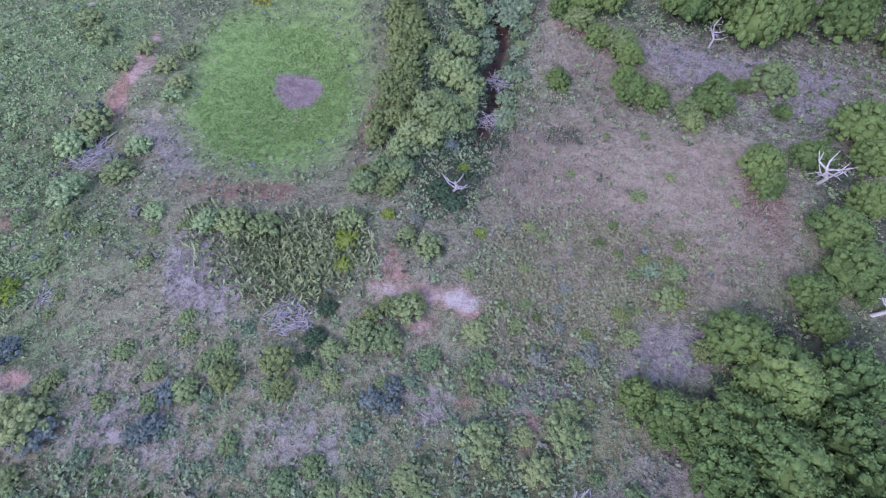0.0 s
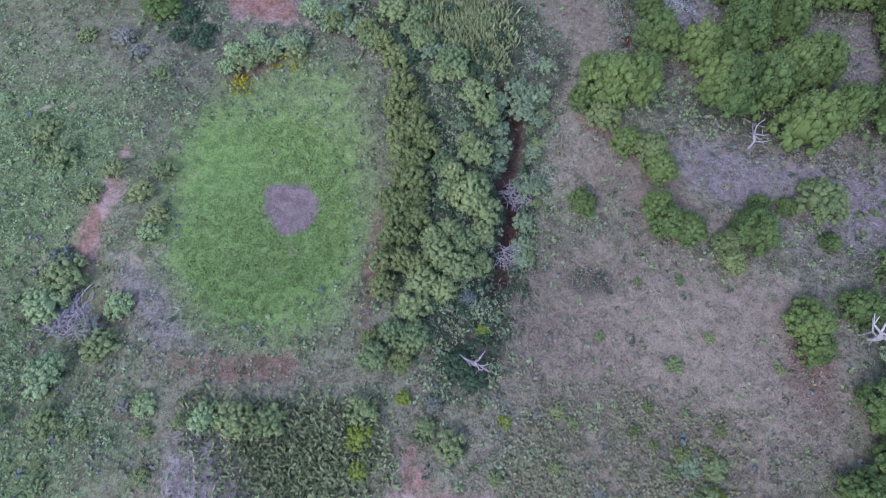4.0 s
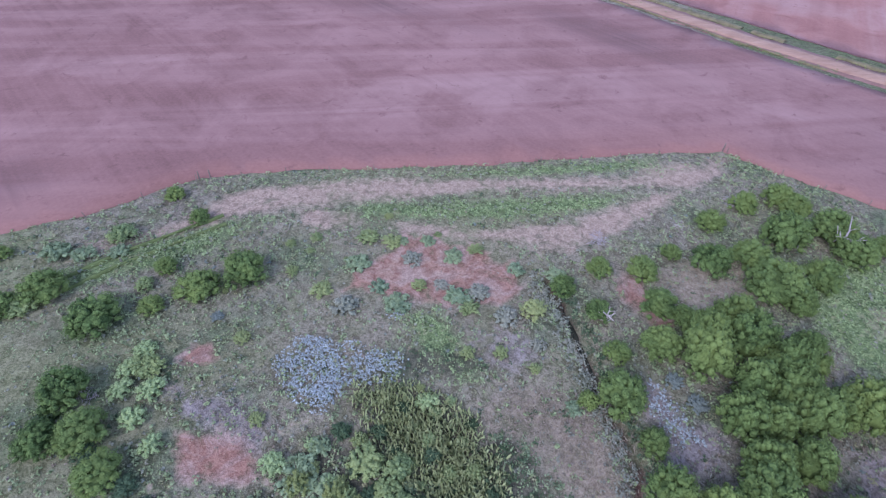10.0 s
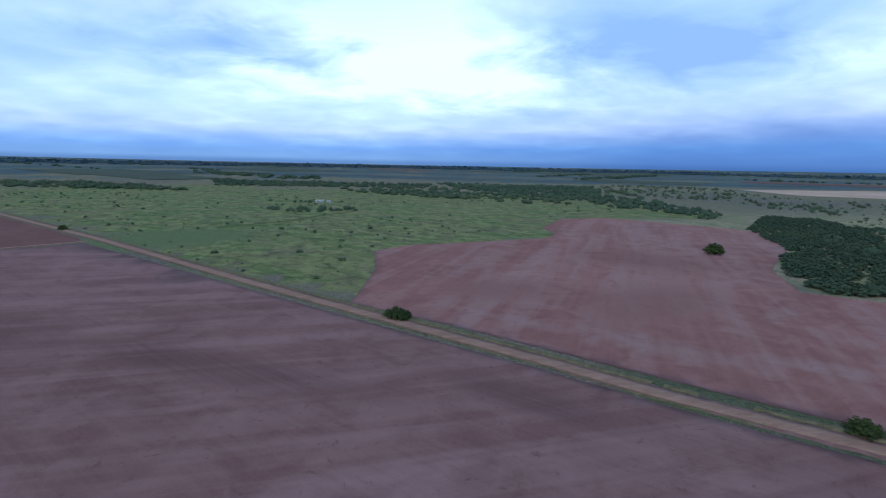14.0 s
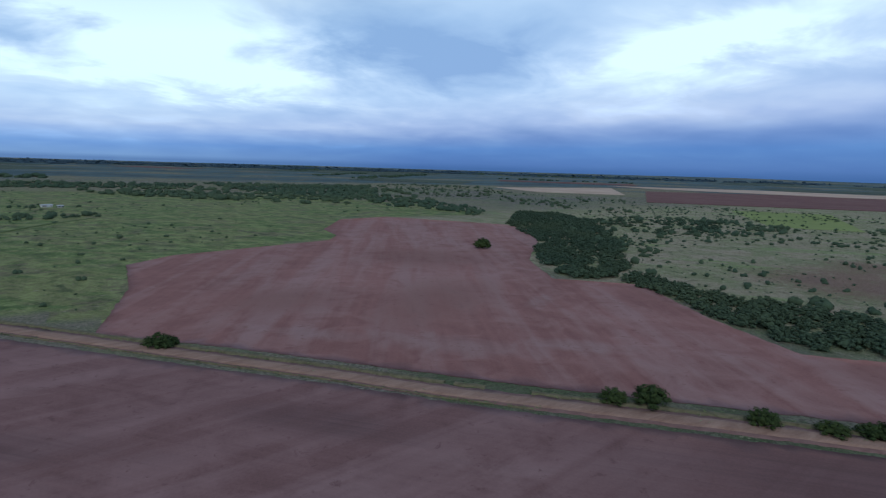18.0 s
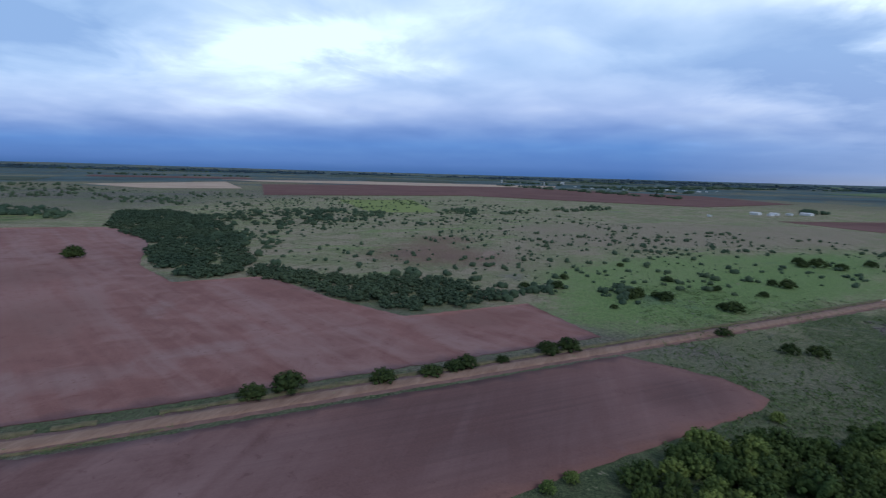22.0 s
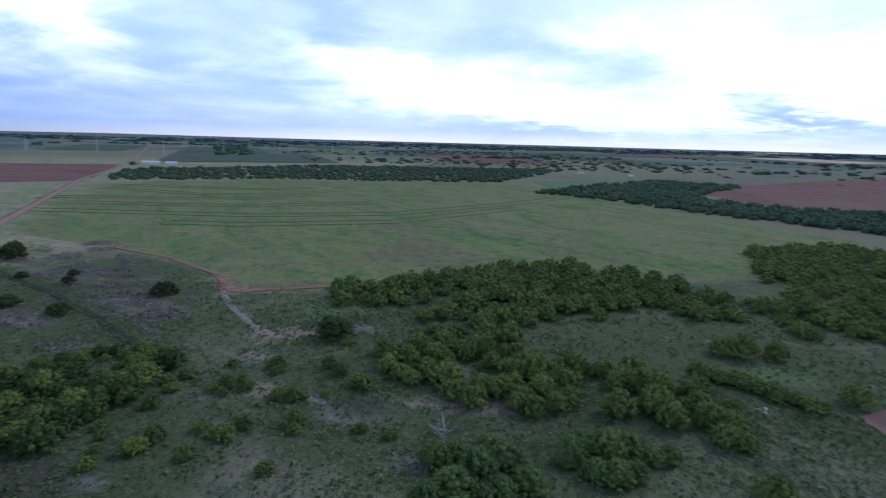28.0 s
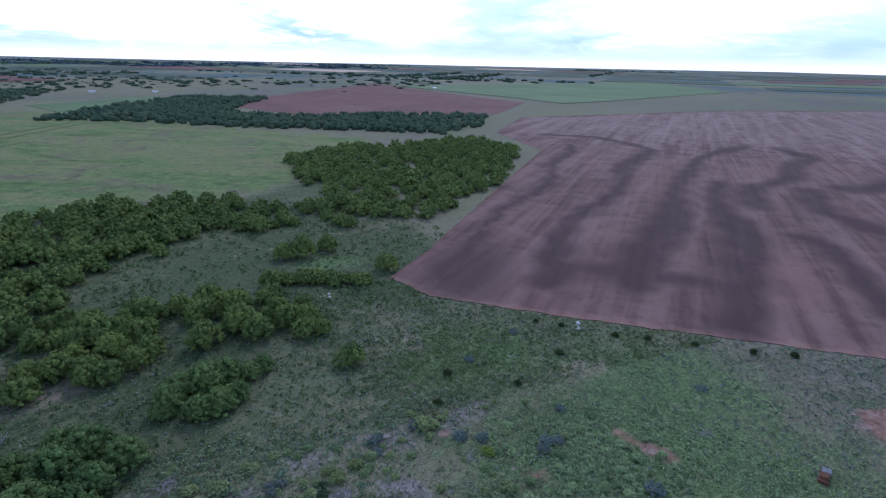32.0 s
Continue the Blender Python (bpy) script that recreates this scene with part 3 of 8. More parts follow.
def mesh_from(name, verts, faces, mat, smooth=False):
    """A mesh from an array of vertices and arrays of triangles or quads."""
    me = bpy.data.meshes.new(name)
    verts = np.asarray(verts, np.float32)
    groups = [np.asarray(f, np.int32) for f in faces if len(f)]
    total = np.concatenate([np.full(len(f), f.shape[1], np.int32) for f in groups])
    loops = np.concatenate([f.ravel() for f in groups])
    me.vertices.add(len(verts))
    me.vertices.foreach_set("co", verts.ravel())
    me.loops.add(len(loops))
    me.loops.foreach_set("vertex_index", loops)
    me.polygons.add(len(total))
    me.polygons.foreach_set("loop_start", np.concatenate([[0], np.cumsum(total)[:-1]]).astype(np.int32))
    me.polygons.foreach_set("loop_total", total)
    if smooth:
        me.polygons.foreach_set("use_smooth", np.ones(len(total), bool))
    me.materials.append(mat)
    me.update(calc_edges=True)
    return me


def part(name, me, parent=None, label=""):
    ob = new(name, me)
    if parent:
        ob.parent = parent
    return tagged(ob, label)


def from_bm(name, bm, mat):
    me = bpy.data.meshes.new(name)
    bm.to_mesh(me)
    bm.free()
    me.materials.append(mat)
    return me


def inside(poly, x, y):
    """Which points lie in the polygon."""
    x, y = np.asarray(x, float), np.asarray(y, float)
    hit = np.zeros(x.shape, bool)
    px = np.array([p[0] for p in poly])
    py = np.array([p[1] for p in poly])
    for i in range(len(poly)):
        j = i - 1
        cross = (py[i] > y) != (py[j] > y)
        with np.errstate(divide="ignore", invalid="ignore"):
            at = (px[j] - px[i]) * (y - py[i]) / (py[j] - py[i] if py[j] != py[i] else 1e-9) + px[i]
        hit ^= cross & (x < at)
    return hit


def spread(poly, gap, rng, jitter=0.45):
    """Places about gap metres apart inside a polygon."""
    x0, x1 = min(p[0] for p in poly), max(p[0] for p in poly)
    y0, y1 = min(p[1] for p in poly), max(p[1] for p in poly)
    gx, gy = np.meshgrid(np.arange(x0, x1 + gap, gap), np.arange(y0, y1 + gap, gap * 0.87))
    gx = gx + (np.arange(gx.shape[0]) % 2)[:, None] * gap / 2
    gx = gx + rng.uniform(-jitter, jitter, gx.shape) * gap
    gy = gy + rng.uniform(-jitter, jitter, gy.shape) * gap
    keep = inside(poly, gx, gy)
    return np.stack([gx[keep], gy[keep]], 1)


def frames_of(normals, rng):
    """Two random unit vectors across each normal."""
    a = rng.normal(size=normals.shape)
    t = np.cross(normals, a)
    t /= np.linalg.norm(t, axis=1, keepdims=True) + 1e-9
    return t, np.cross(normals, t)


def leaf_cards(centres, normals, size, rng, long=1.5):
    """Small four-cornered leaves, slightly folded out of their plane."""
    t, b = frames_of(normals, rng)
    s = size * rng.uniform(0.6, 1.35, (len(centres), 1))
    q = np.stack([centres - t * s * long, centres - b * s + normals * s * 0.25, centres + t * s * long, centres + b * s + normals * s * 0.25], 1)
    faces = np.arange(len(centres) * 4).reshape(-1, 4)
    return q.reshape(-1, 3), faces


def ball(level):
    bm = bmesh.new()
    bmesh.ops.create_icosphere(bm, subdivisions=level, radius=1.0)
    v = np.array([p.co[:] for p in bm.verts])
    f = np.array([[p.index for p in q.verts] for q in bm.faces])
    bm.free()
    return v, f


BALL1, BALL2 = ball(1), ball(2)


def tube(points, radii, sides=6):
    """A tapered limb through the points."""
    pts = np.asarray(points, float)
    verts, faces = [], []
    for i, (p, r) in enumerate(zip(pts, radii)):
        d = pts[min(i + 1, len(pts) - 1)] - pts[max(i - 1, 0)]
        d = d / (np.linalg.norm(d) + 1e-9)
        a = np.cross(d, (0.3, 0.9, 0.2))
        a /= np.linalg.norm(a) + 1e-9
        b = np.cross(d, a)
        ang = np.arange(sides) * 2 * np.pi / sides
        verts.append(p + r * (np.cos(ang)[:, None] * a + np.sin(ang)[:, None] * b))
        if i:
            k = (i - 1) * sides
            for s in range(sides):
                faces.append([k + s, k + (s + 1) % sides, k + sides + (s + 1) % sides, k + sides + s])
    return np.concatenate(verts), np.array(faces)


def joined(pieces):
    """Several (vertices, faces) as one."""
    vs, fs, n = [], [], 0
    for v, f in pieces:
        vs.append(v)
        fs.append(np.asarray(f) + n)
        n += len(v)
    return np.concatenate(vs), np.concatenate(fs)


def crown_mesh(name, seed, lobes, leaves, leaf, mat, flat=0.62, core=BALL1, base=0.03, lump=0.16, solid=0.84):
    """A crown one metre wide: a shaded inner dome, leafy lobes standing close over it down to the ground."""
    rng = np.random.default_rng(seed)
    skew = rng.uniform(-0.05, 0.05, 2)
    dome = core[0] * (1 + rng.uniform(-0.14, 0.14, (len(core[0]), 1)))
    cv = [dome * np.array([0.37, 0.37, flat * 0.42]) * solid + np.array([skew[0], skew[1], base + flat * 0.36])]
    lc, ln = [], []
    ring = rng.uniform(0.85, 1.12, 7)

    def shell(ang, up):
        wide = math.sqrt(max(0.0, 1 - up * up)) * ring[int((ang % 6.283) / 0.8976) % 7]
        at = np.array([0.42 * wide * math.cos(ang) + skew[0], 0.42 * wide * math.sin(ang) + skew[1], base + 0.09 + (flat - 0.17) * up])
        return at, np.array([wide * math.cos(ang), wide * math.sin(ang), 0.3 + up * 0.8])

    for i in range(lobes):
        c, out = shell(i * 2.39996 + rng.uniform(-0.4, 0.4), 1 - (i + 0.5) / lobes * 0.96)
        c = c + rng.normal(scale=0.018, size=3)
        r = rng.uniform(0.7, 1.1) * lump
        cv.append(BALL1[0] * (1 + rng.uniform(-0.22, 0.22, (len(BALL1[0]), 1))) * r * 0.84 + c - out * 0.025)
        k = max(5, int(leaves * 0.86) // lobes)
        nd = rng.normal(size=(k, 3)) * 0.8 + out * 0.9
        nd /= np.linalg.norm(nd, axis=1, keepdims=True)
        lc.append(c + nd * r * rng.uniform(0.72, 1.22, (k, 1)))
        tilt = nd + rng.normal(scale=0.55, size=nd.shape) + np.array([0, 0, 0.2])
        ln.append(tilt / np.linalg.norm(tilt, axis=1, keepdims=True))
    for i in range(int(leaves * 0.14)):
        c, out = shell(rng.uniform(0, 6.283), rng.uniform(0.03, 1.0))
        lc.append((c + out * rng.uniform(-0.09, 0.0) + rng.normal(scale=0.012, size=3))[None])
        tilt = out + rng.normal(scale=0.5, size=3)
        ln.append((tilt / np.linalg.norm(tilt))[None])
    lv, lf = leaf_cards(np.concatenate(lc), np.concatenate(ln), leaf, rng, 1.5)
    lumps = np.concatenate([BALL1[1] + len(dome) + i * len(BALL1[0]) for i in range(lobes)])
    me = mesh_from(name, np.concatenate(cv + [lv]), [np.concatenate([core[1], lumps]), lf + len(dome) + lobes * len(BALL1[0])], mat)
    return me


def trunk_mesh(name, seed, mat, stems=3, height=0.5, thick=0.028):
    """A short tapered trunk that forks into limbs."""
    rng = np.random.default_rng(seed)
    out = [tube([(0, 0, -0.03), (0.01, 0.0, 0.07), (0.015, 0.01, 0.15)], [thick * 1.3, thick, thick * 0.85])]
    for i in range(stems):
        a = i * 2 * math.pi / stems + rng.uniform(-0.5, 0.5)
        s = rng.uniform(0.16, 0.3)
        out.append(tube([(0.01, 0.005, 0.11), (0.4 * s * math.cos(a), 0.4 * s * math.sin(a), 0.24), (s * math.cos(a), s * math.sin(a), height)],
                        [thick * 0.75, thick * 0.5, thick * 0.15], 5))
    v, f = joined(out)
    return mesh_from(name, v, [f], mat, True)


def tree_kind(kind, count, seed, lobes, leaves, leaf, mat, flat=0.62, base=0.03, core=BALL1, lump=0.16, solid=0.84):
    """Pairs of trunk and crown meshes of one kind."""
    return [(trunk_mesh(kind + "_trunk", seed + i, BARK), crown_mesh(kind + "_crown", seed + 50 + i, lobes, leaves, leaf, mat, flat, core, base, lump, solid)) for i in range(count)]


def plant(name, pair, x, y, width, label, category, group="", tall=1.0, z=0.0):
    """One tree or shrub on the ground: an empty at its foot, trunk and crown under it."""
    root = new(name)
    root.empty_display_size = 0.3
    part("trunk", pair[0], root)
    part("crown", pair[1], root)
    turn = RNG.uniform(0, 360)
    root.matrix_basis = Matrix.Translation((x, y, z + float(land_z(x, y)))) @ pose(0, 0, 0, 0, 0, turn) @ Matrix.Diagonal((width, width * RNG.uniform(0.88, 1.1), width * tall, 1))
    return tagged(root, label, category, group)


def arrays_of(me):
    """The vertices and the faces of a mesh, sorted by their number of corners."""
    v = np.empty(len(me.vertices) * 3, np.float32)
    me.vertices.foreach_get("co", v)
    tot = np.empty(len(me.polygons), np.int32)
    me.polygons.foreach_get("loop_total", tot)
    idx = np.empty(len(me.loops), np.int32)
    me.loops.foreach_get("vertex_index", idx)
    start = np.concatenate([[0], np.cumsum(tot)[:-1]])
    return v.reshape(-1, 3), [idx[start[tot == k][:, None] + np.arange(k)] for k in (3, 4)]


def wood_of(name, outlines, gap, lo, hi, pairs, label, seed, skip=0.1, tall=0.85):
    """A wood whose trees are past counting, as one mesh of whole crowns."""
    rng = np.random.default_rng(seed)
    protos = [arrays_of(p[1]) for p in pairs]
    vs, f3, f4, n = [], [], [], 0
    for outline in outlines:
        for x, y in spread(outline, gap, rng):
            if rng.random() < skip:
                continue
            v, (a, b) = protos[rng.integers(len(protos))]
            w, t = rng.uniform(lo, hi), rng.uniform(0, 6.283)
            c, s = math.cos(t), math.sin(t)
            q = np.stack([v[:, 0] * c - v[:, 1] * s, v[:, 0] * s + v[:, 1] * c, v[:, 2] * tall * rng.uniform(0.85, 1.15)], 1) * w
            vs.append(q + np.array([x, y, float(land_z(x, y)) - 0.2]))
            f3.append(a + n)
            f4.append(b + n)
            n += len(v)
    me = mesh_from(name, np.concatenate(vs), [np.concatenate(f3), np.concatenate(f4)], pairs[0][1].materials[0])
    return tagged(part(name, me), label, "woods", kind="stuff")

from mathutils.geometry import delaunay_2d_cdt

# ---- the land: one sheet to the horizon, its ground kinds, painted shade and haze marked ----
FIELD_ONE = [(-190, -40), (-120, 18), (-66.6, 40.2), (-54.7, 45.3), (-45.6, 52.6), (-40.8, 55.2), (-26.8, 58.0), (2.4, 60.6), (37.8, 65.8), (49.9, 67.0), (56.9, 60.5), (73.2, 48.5),
             (87.1, 28.3), (120.9, -2.0), (146.0, -25.0), (154.1, -29.0), (165.8, -20.1), (175.5, 8.0), (115.4, 68.0), (76.0, 107.5), (51.5, 135.5), (20.5, 167.5), (-51.0, 244.0), (-174.7, 376.0), (-290, 283), (-520, 170)]
FIELD_WEST = [(-292, 286), (-177, 380), (-190, 402), (-340, 562), (-770, 1005), (-1250, 700), (-640, 190)]
FIELD_EAST = [(-3.5, 211.0), (9.0, 279.1), (10.0, 338.5), (34.5, 362.5), (144.2, 394.6), (158.9, 418.4), (163.6, 461.2), (210.0, 538.2), (269.9, 552.3), (354.2, 442.6), (343.5, 376.7), (229.0, 265.0),
              (201.4, 214.4), (233.2, 184.0), (204.2, 128.0), (190.3, 88.8), (231.6, 47.4), (193.3, 15.2), (126, 81), (88.0, 119), (60, 149), (31, 180)]
FIELD_SOUTH = [(-38.2, -120.9), (-57.8, -140.1), (-100.3, -187.1), (-212.0, -308.7), (-232.8, -411.7), (-330.0, -530.0), (-711.4, -560.0), (-1153.6, -470.0), (-420.0, 60.0), (-190.0, 10.0), (-122.6, -40.4), (-98.9, -59.3), (-69.3, -82.7), (-43.7, -105.5)]
PASTURE = [(364.0, -171.6), (612.6, -401.8), (513.2, -546.3), (238.2, -735.3), (125.6, -652.5), (-44.3, -459.9), (-84.9, -424.4), (-119.8, -380.4), (-41.0, -324.9), (-31.9, -255.1), (-2.0, -230.3), (47.3, -236.3), (78.8, -206.3),
           (116.3, -153.0), (151.0, -131.3), (172.5, -148.3), (254.0, -169.5), (285.1, -159.9)]
POND_BED = [(-25.6, -10.5), (-22.3, -7.8), (-15.4, -6.2), (-10.8, -8.7), (-8.1, -23.5), (-10.4, -28), (-15.5, -30.3), (-20.8, -29.1), (-23.7, -24.5), (-25.2, -16.9)]
POND_RIM = [(-28.3, -10.9), (-23.5, -0.4), (-18.8, 0.8), (-10.4, -0.2), (-7.7, -8.9), (-5.4, -23.5), (-7.1, -29.9), (-11.6, -32.1), (-16.4, -32.3), (-21.1, -29.7), (-25.8, -24.6), (-26.7, -17.1)]

NORTH_GRASS = [(-658, 898), (-350, 1174), (323, 982), (440, 640), (410, 548), (280, 545), (215, 520), (170, 430), (150, 388), (40, 350), (20, 320), (16, 270), (5, 215), (-6, 228), (-94, 310), (-180, 419)]


def axis(lo, hi, step, end, grow):
    a = list(np.arange(lo, hi + step / 2, step))
    s = step
    while a[-1] < end:
        s *= grow
        a.append(a[-1] + s)
    s = step
    front = [lo]
    while front[-1] > -end:
        s *= grow
        front.append(front[-1] - s)
    return np.array(front[:0:-1] + a)


GX = axis(-100, 70, 1.0, 4930, 1.10)
GY = axis(-125, 75, 1.0, 4930, 1.10)


def blob(x, y, cx, cy, rx, ry, turn=0.0):
    """A soft oval: one in the middle, nought at its rim and beyond."""
    c, s = math.cos(radians(turn)), math.sin(radians(turn))
    u, v = ((x - cx) * c + (y - cy) * s) / rx, (-(x - cx) * s + (y - cy) * c) / ry
    return np.clip(1.25 * (1.15 - np.sqrt(u * u + v * v)), 0, 1)


def area(x, y, outline, edge=2.0):
    """Inside an outline one, outside nought, soft over its edge."""
    best = np.full(x.shape, 1e9)
    for (ax, ay), (bx, by) in zip(outline, outline[1:] + outline[:1]):
        ex, ey = bx - ax, by - ay
        k = np.clip(((x - ax) * ex + (y - ay) * ey) / (ex * ex + ey * ey + 1e-9), 0, 1)
        best = np.minimum(best, np.hypot(x - ax - k * ex, y - ay - k * ey))
    return np.clip(0.5 + np.where(inside(outline, x, y), best, -best) / edge, 0, 1)


def areas(x, y, outlines, edge=2.0):
    out = np.zeros(x.shape)
    for o in outlines:
        out = np.maximum(out, area(x, y, o, edge))
    return out


def along(x, y, points, width):
    """A soft band along a line of points."""
    best = np.full(x.shape, 1e9)
    for (ax, ay), (bx, by) in zip(points, points[1:]):
        ex, ey = bx - ax, by - ay
        k = np.clip(((x - ax) * ex + (y - ay) * ey) / (ex * ex + ey * ey), 0, 1)
        best = np.minimum(best, np.hypot(x - ax - k * ex, y - ay - k * ey))
    return np.clip(1.5 * (1 - best / width), 0, 1)


RED_AREAS = [[(-7.2, 39.4), (-3.0, 43.1), (2.3, 39.6), (5.0, 41.8), (8.2, 36.3), (10.4, 37.0), (10.4, 31.9), (7.0, 29.4), (0.7, 28.7), (-3.2, 29.8), (-6.4, 29.8), (-10.5, 30.9), (-13.1, 32.6)],
             [(-28.1, 10.8), (-20.9, 10.2), (-18.4, 7.8), (-18.6, 5.8), (-25.8, 5.8)], [(23.7, 34.0), (26.7, 32.8), (27.8, 30.4), (25.1, 29.2), (23.6, 31.5)], [(-30.5, 21.7), (-27.8, 22.3), (-26.3, 19.8), (-29.7, 19.3)],
             [(150, -125), (157, -132), (174, -147), (166, -149), (152, -138), (138, -143), (133, -139), (146, -131)], [(5.0, 36.0), (10.3, 38.0), (10.8, 31.2), (7.3, 29.1), (3.6, 31.5)], [(-4.6, 29.4), (-0.8, 29.2), (-0.4, 33.5), (-3.4, 34.8)], [(-13.2, 30.8), (-7.6, 31.6), (-7.0, 34.6), (-12.6, 35.0)], [(-6.3, 43.8), (-2.8, 41.3), (4.0, 40.1), (3.6, 38.4), (-4.4, 38.2), (-6.9, 40)], [(25, 37.5), (28, 32.5), (29.8, 25.5), (27.4, 25), (24.8, 30.3)],
             [(-32.6, -12.8), (-31.7, -13.4), (-30.8, -18.2), (-31.3, -23.3), (-31.1, -26.4), (-33.3, -25.5), (-33.6, -21.3), (-32.3, -18.4)],
             [(-0.8, -39.0), (0.2, -38.9), (1.5, -41.0), (2.4, -42.6), (2.8, -43.6), (0.5, -43.9), (-0.7, -43.5), (-0.4, -41.3)], [(2.5, -42.6), (5.0, -42.9), (5.7, -44.3), (8.4, -44.3), (8.2, -45.2), (4.8, -45.0), (2.8, -44.0)], [(-1.6, -45.2), (-0.2, -45.0), (-0.1, -46.9), (-1.3, -46.6)], [(1.8, -46.0), (4.9, -45.7), (4.6, -47.0), (2.4, -47.2)],
             [(-52.9, -46), (-55.4, -39.9), (-57.8, -35), (-55.6, -34.6), (-52.1, -38.9), (-51, -44.4)], [(-32.4, -43.1), (-37.1, -39.6), (-36.2, -38.9), (-32.9, -41.5)], [(-96.3, -32.5), (-104.8, -30.2), (-90.9, -22.8), (-91.3, -27.5)]]
RED_SPOTS = [(-25.7, -54.2, 1.6, 1.1, 0), (12.1, -53.6, 1.0, 2.4, -20), (7.3, -52.2, 1.2, 0.9, 0), (-29, 20, 3, 1.6, 0), (-54, -40, 1.8, 5, 45), (-34.5, -40.7, 3, 1.2, 0), (-97, -28, 8, 4, 0), (152, -132, 8, 3, -40), (168, -145, 6, 2.4, -40), (380, -310, 22, 5, -35), (120, -330, 16, 6, 10), (150, -350, 20, 5, 20), (330, -290, 26, 4, -30)]
SAND_AREAS = [[(-33.8, 52.7), (-20.3, 55.2), (-7.2, 56.8), (11.9, 57.5), (36.2, 58.2), (46.9, 63.5), (48.5, 60.4), (40.1, 55), (33.6, 55.6), (11.6, 54.2), (-6.8, 50.8), (-19, 48.4), (-30.9, 46.1), (-40, 41.7), (-41.9, 43.2)],
              [(-22.5, 47.6), (-14.5, 47.7), (-12.4, 45), (-18, 42.3), (-20.9, 44.2)], [(-7.2, 45.1), (7.3, 44.3), (19.7, 46.3), (29.7, 51.6), (40.4, 55.8), (33.8, 49.5), (26.1, 43.7), (18.5, 39.2), (12.1, 40.3), (4.7, 42), (-4.5, 41.9)],
              [(-0.9, -43.0), (1.9, -42.8), (2.0, -43.8), (-0.7, -44.2)], [(4.5, -43.2), (6.0, -42.8), (7.9, -43.4), (8.2, -44.4), (5.5, -44.5)],
              [(-6.3, 43.4), (10.3, 39.6), (11.5, 31.2), (7.3, 28.6), (-2.3, 28.6), (-13.6, 30.2), (-13.0, 35.0), (-8.0, 38.5)]]
SAND_SPOTS = [(370, 99, 12, 4, 40), (349, 45, 13, 4, 40), (350, 147, 8, 3, 40), (283, -150, 9, 4, 30), (105, -106, 13, 7, 25), (99, -90, 4, 2.4, 0), (265, -215, 10, 5, 0)]
DRY_AREAS = [[(7.8, -23), (12.8, -19.6), (17.8, -19.7), (22.9, -20.6), (27.2, -22.6), (32.9, -22.9), (34.7, -26.4), (35.2, -30.8), (35.4, -34), (33.5, -39), (26, -42), (14, -39), (7.6, -34)], [(11.8, -2.8), (13.9, -7.1), (19.8, -10.6), (23.8, -13.6), (27.5, -18.1), (17.9, -18), (15.6, -15), (12.7, -10.2)],
             [(14.9, 16.1), (18.3, 13.2), (19.6, 7.9), (18.7, 3.7), (16.1, 2), (13, 3.3), (12.4, 7.3), (8.1, 11.1), (3.9, 13.1), (8.5, 16.8)], [(34.9, 38.2), (41.9, 34.9), (48.2, 30.6), (39.1, 29.5), (32.4, 30.4), (28.4, 35.8)], [(9.8, -35.9), (14.7, -34.7), (25.9, -35.8), (24.7, -40.9), (19.1, -43.7), (16.7, -47.7), (10.4, -48.5)]]
DRY_SPOTS = [(560, -60, 150, 34, -32), (760, -170, 120, 30, -30), (38, 60, 9, 4, 10), (-60, -62, 8, 4, 0), (-31, -84, 3, 7, 0), (36, -90, 24, 5, 20), (60, 26, 7, 6, 0), (85, -75, 9, 5, 0)]
MAUVE_AREAS = [[(-29.5, -24.9), (-25.6, -25.2), (-20.2, -31.1), (-18.1, -33.4), (-23.7, -32.8), (-27.8, -29)], [(-19.4, -39.8), (-15.8, -38.8), (-11.5, -43.7), (-10.8, -48), (-15, -48.6), (-18, -46.3)], [(21.5, -43.9), (26.3, -43.8), (25.9, -48), (21.6, -49.2), (17.9, -48)],
               [(2.3, -51.6), (6.3, -51.1), (7.7, -53), (5.1, -54.1), (3, -53.5)], [(23.4, -8.4), (30.3, -8.7), (36, -9.7), (45.6, -11.1), (42.9, -19.7), (38.1, -19.4), (34.8, -14.8), (27.9, -15.8), (24.4, -13.5)], [(-30.4, 16.2), (-21.4, 14.2), (-18.2, 11.5), (-19.4, 8.9), (-22.3, 10.7), (-28.5, 12.5)],
               [(24.2, 18.7), (27, 13.9), (31, 11.4), (29, 8), (26.3, 6.3), (23.6, 8.7), (22.2, 13.9)], [(42.7, 10.3), (48.6, 10.2), (47.6, 6.3), (46.9, 1.7), (42.3, 1.4)]]
POND_BARE = [(-18, -14.6), (-14.2, -14), (-12.2, -16.4), (-12.6, -19.6), (-15.4, -20.6), (-17.6, -18)]
VERDANT_EAST = [[(314.5, 54.1), (395.0, 13.8), (545.5, -205.7), (315.9, -116.5), (225.7, -30.2), (203.8, 11.1), (206.9, 32.1)]]
DRY_EAST = [[(566.8, 139.1), (722.8, 4.6), (775.4, -295.0), (569.7, -215.1), (451.7, -2.6), (396.9, 65.9)], [(390.3, 138.9), (417.3, 91.2), (375.2, 51.1), (302.5, 58.8), (288.9, 105.4)]]
CREEK_BRUSH = [(182, -78, 16, 8, 20), (168, -106, 15, 7, 20), (222, -122, 18, 8, 15), (240, -92, 18, 7, 10), (150, -100, 12, 6, 30), (205, -84, 14, 6, 15), (265, -125, 16, 6, 10), (146, -72, 10, 5, 20)]
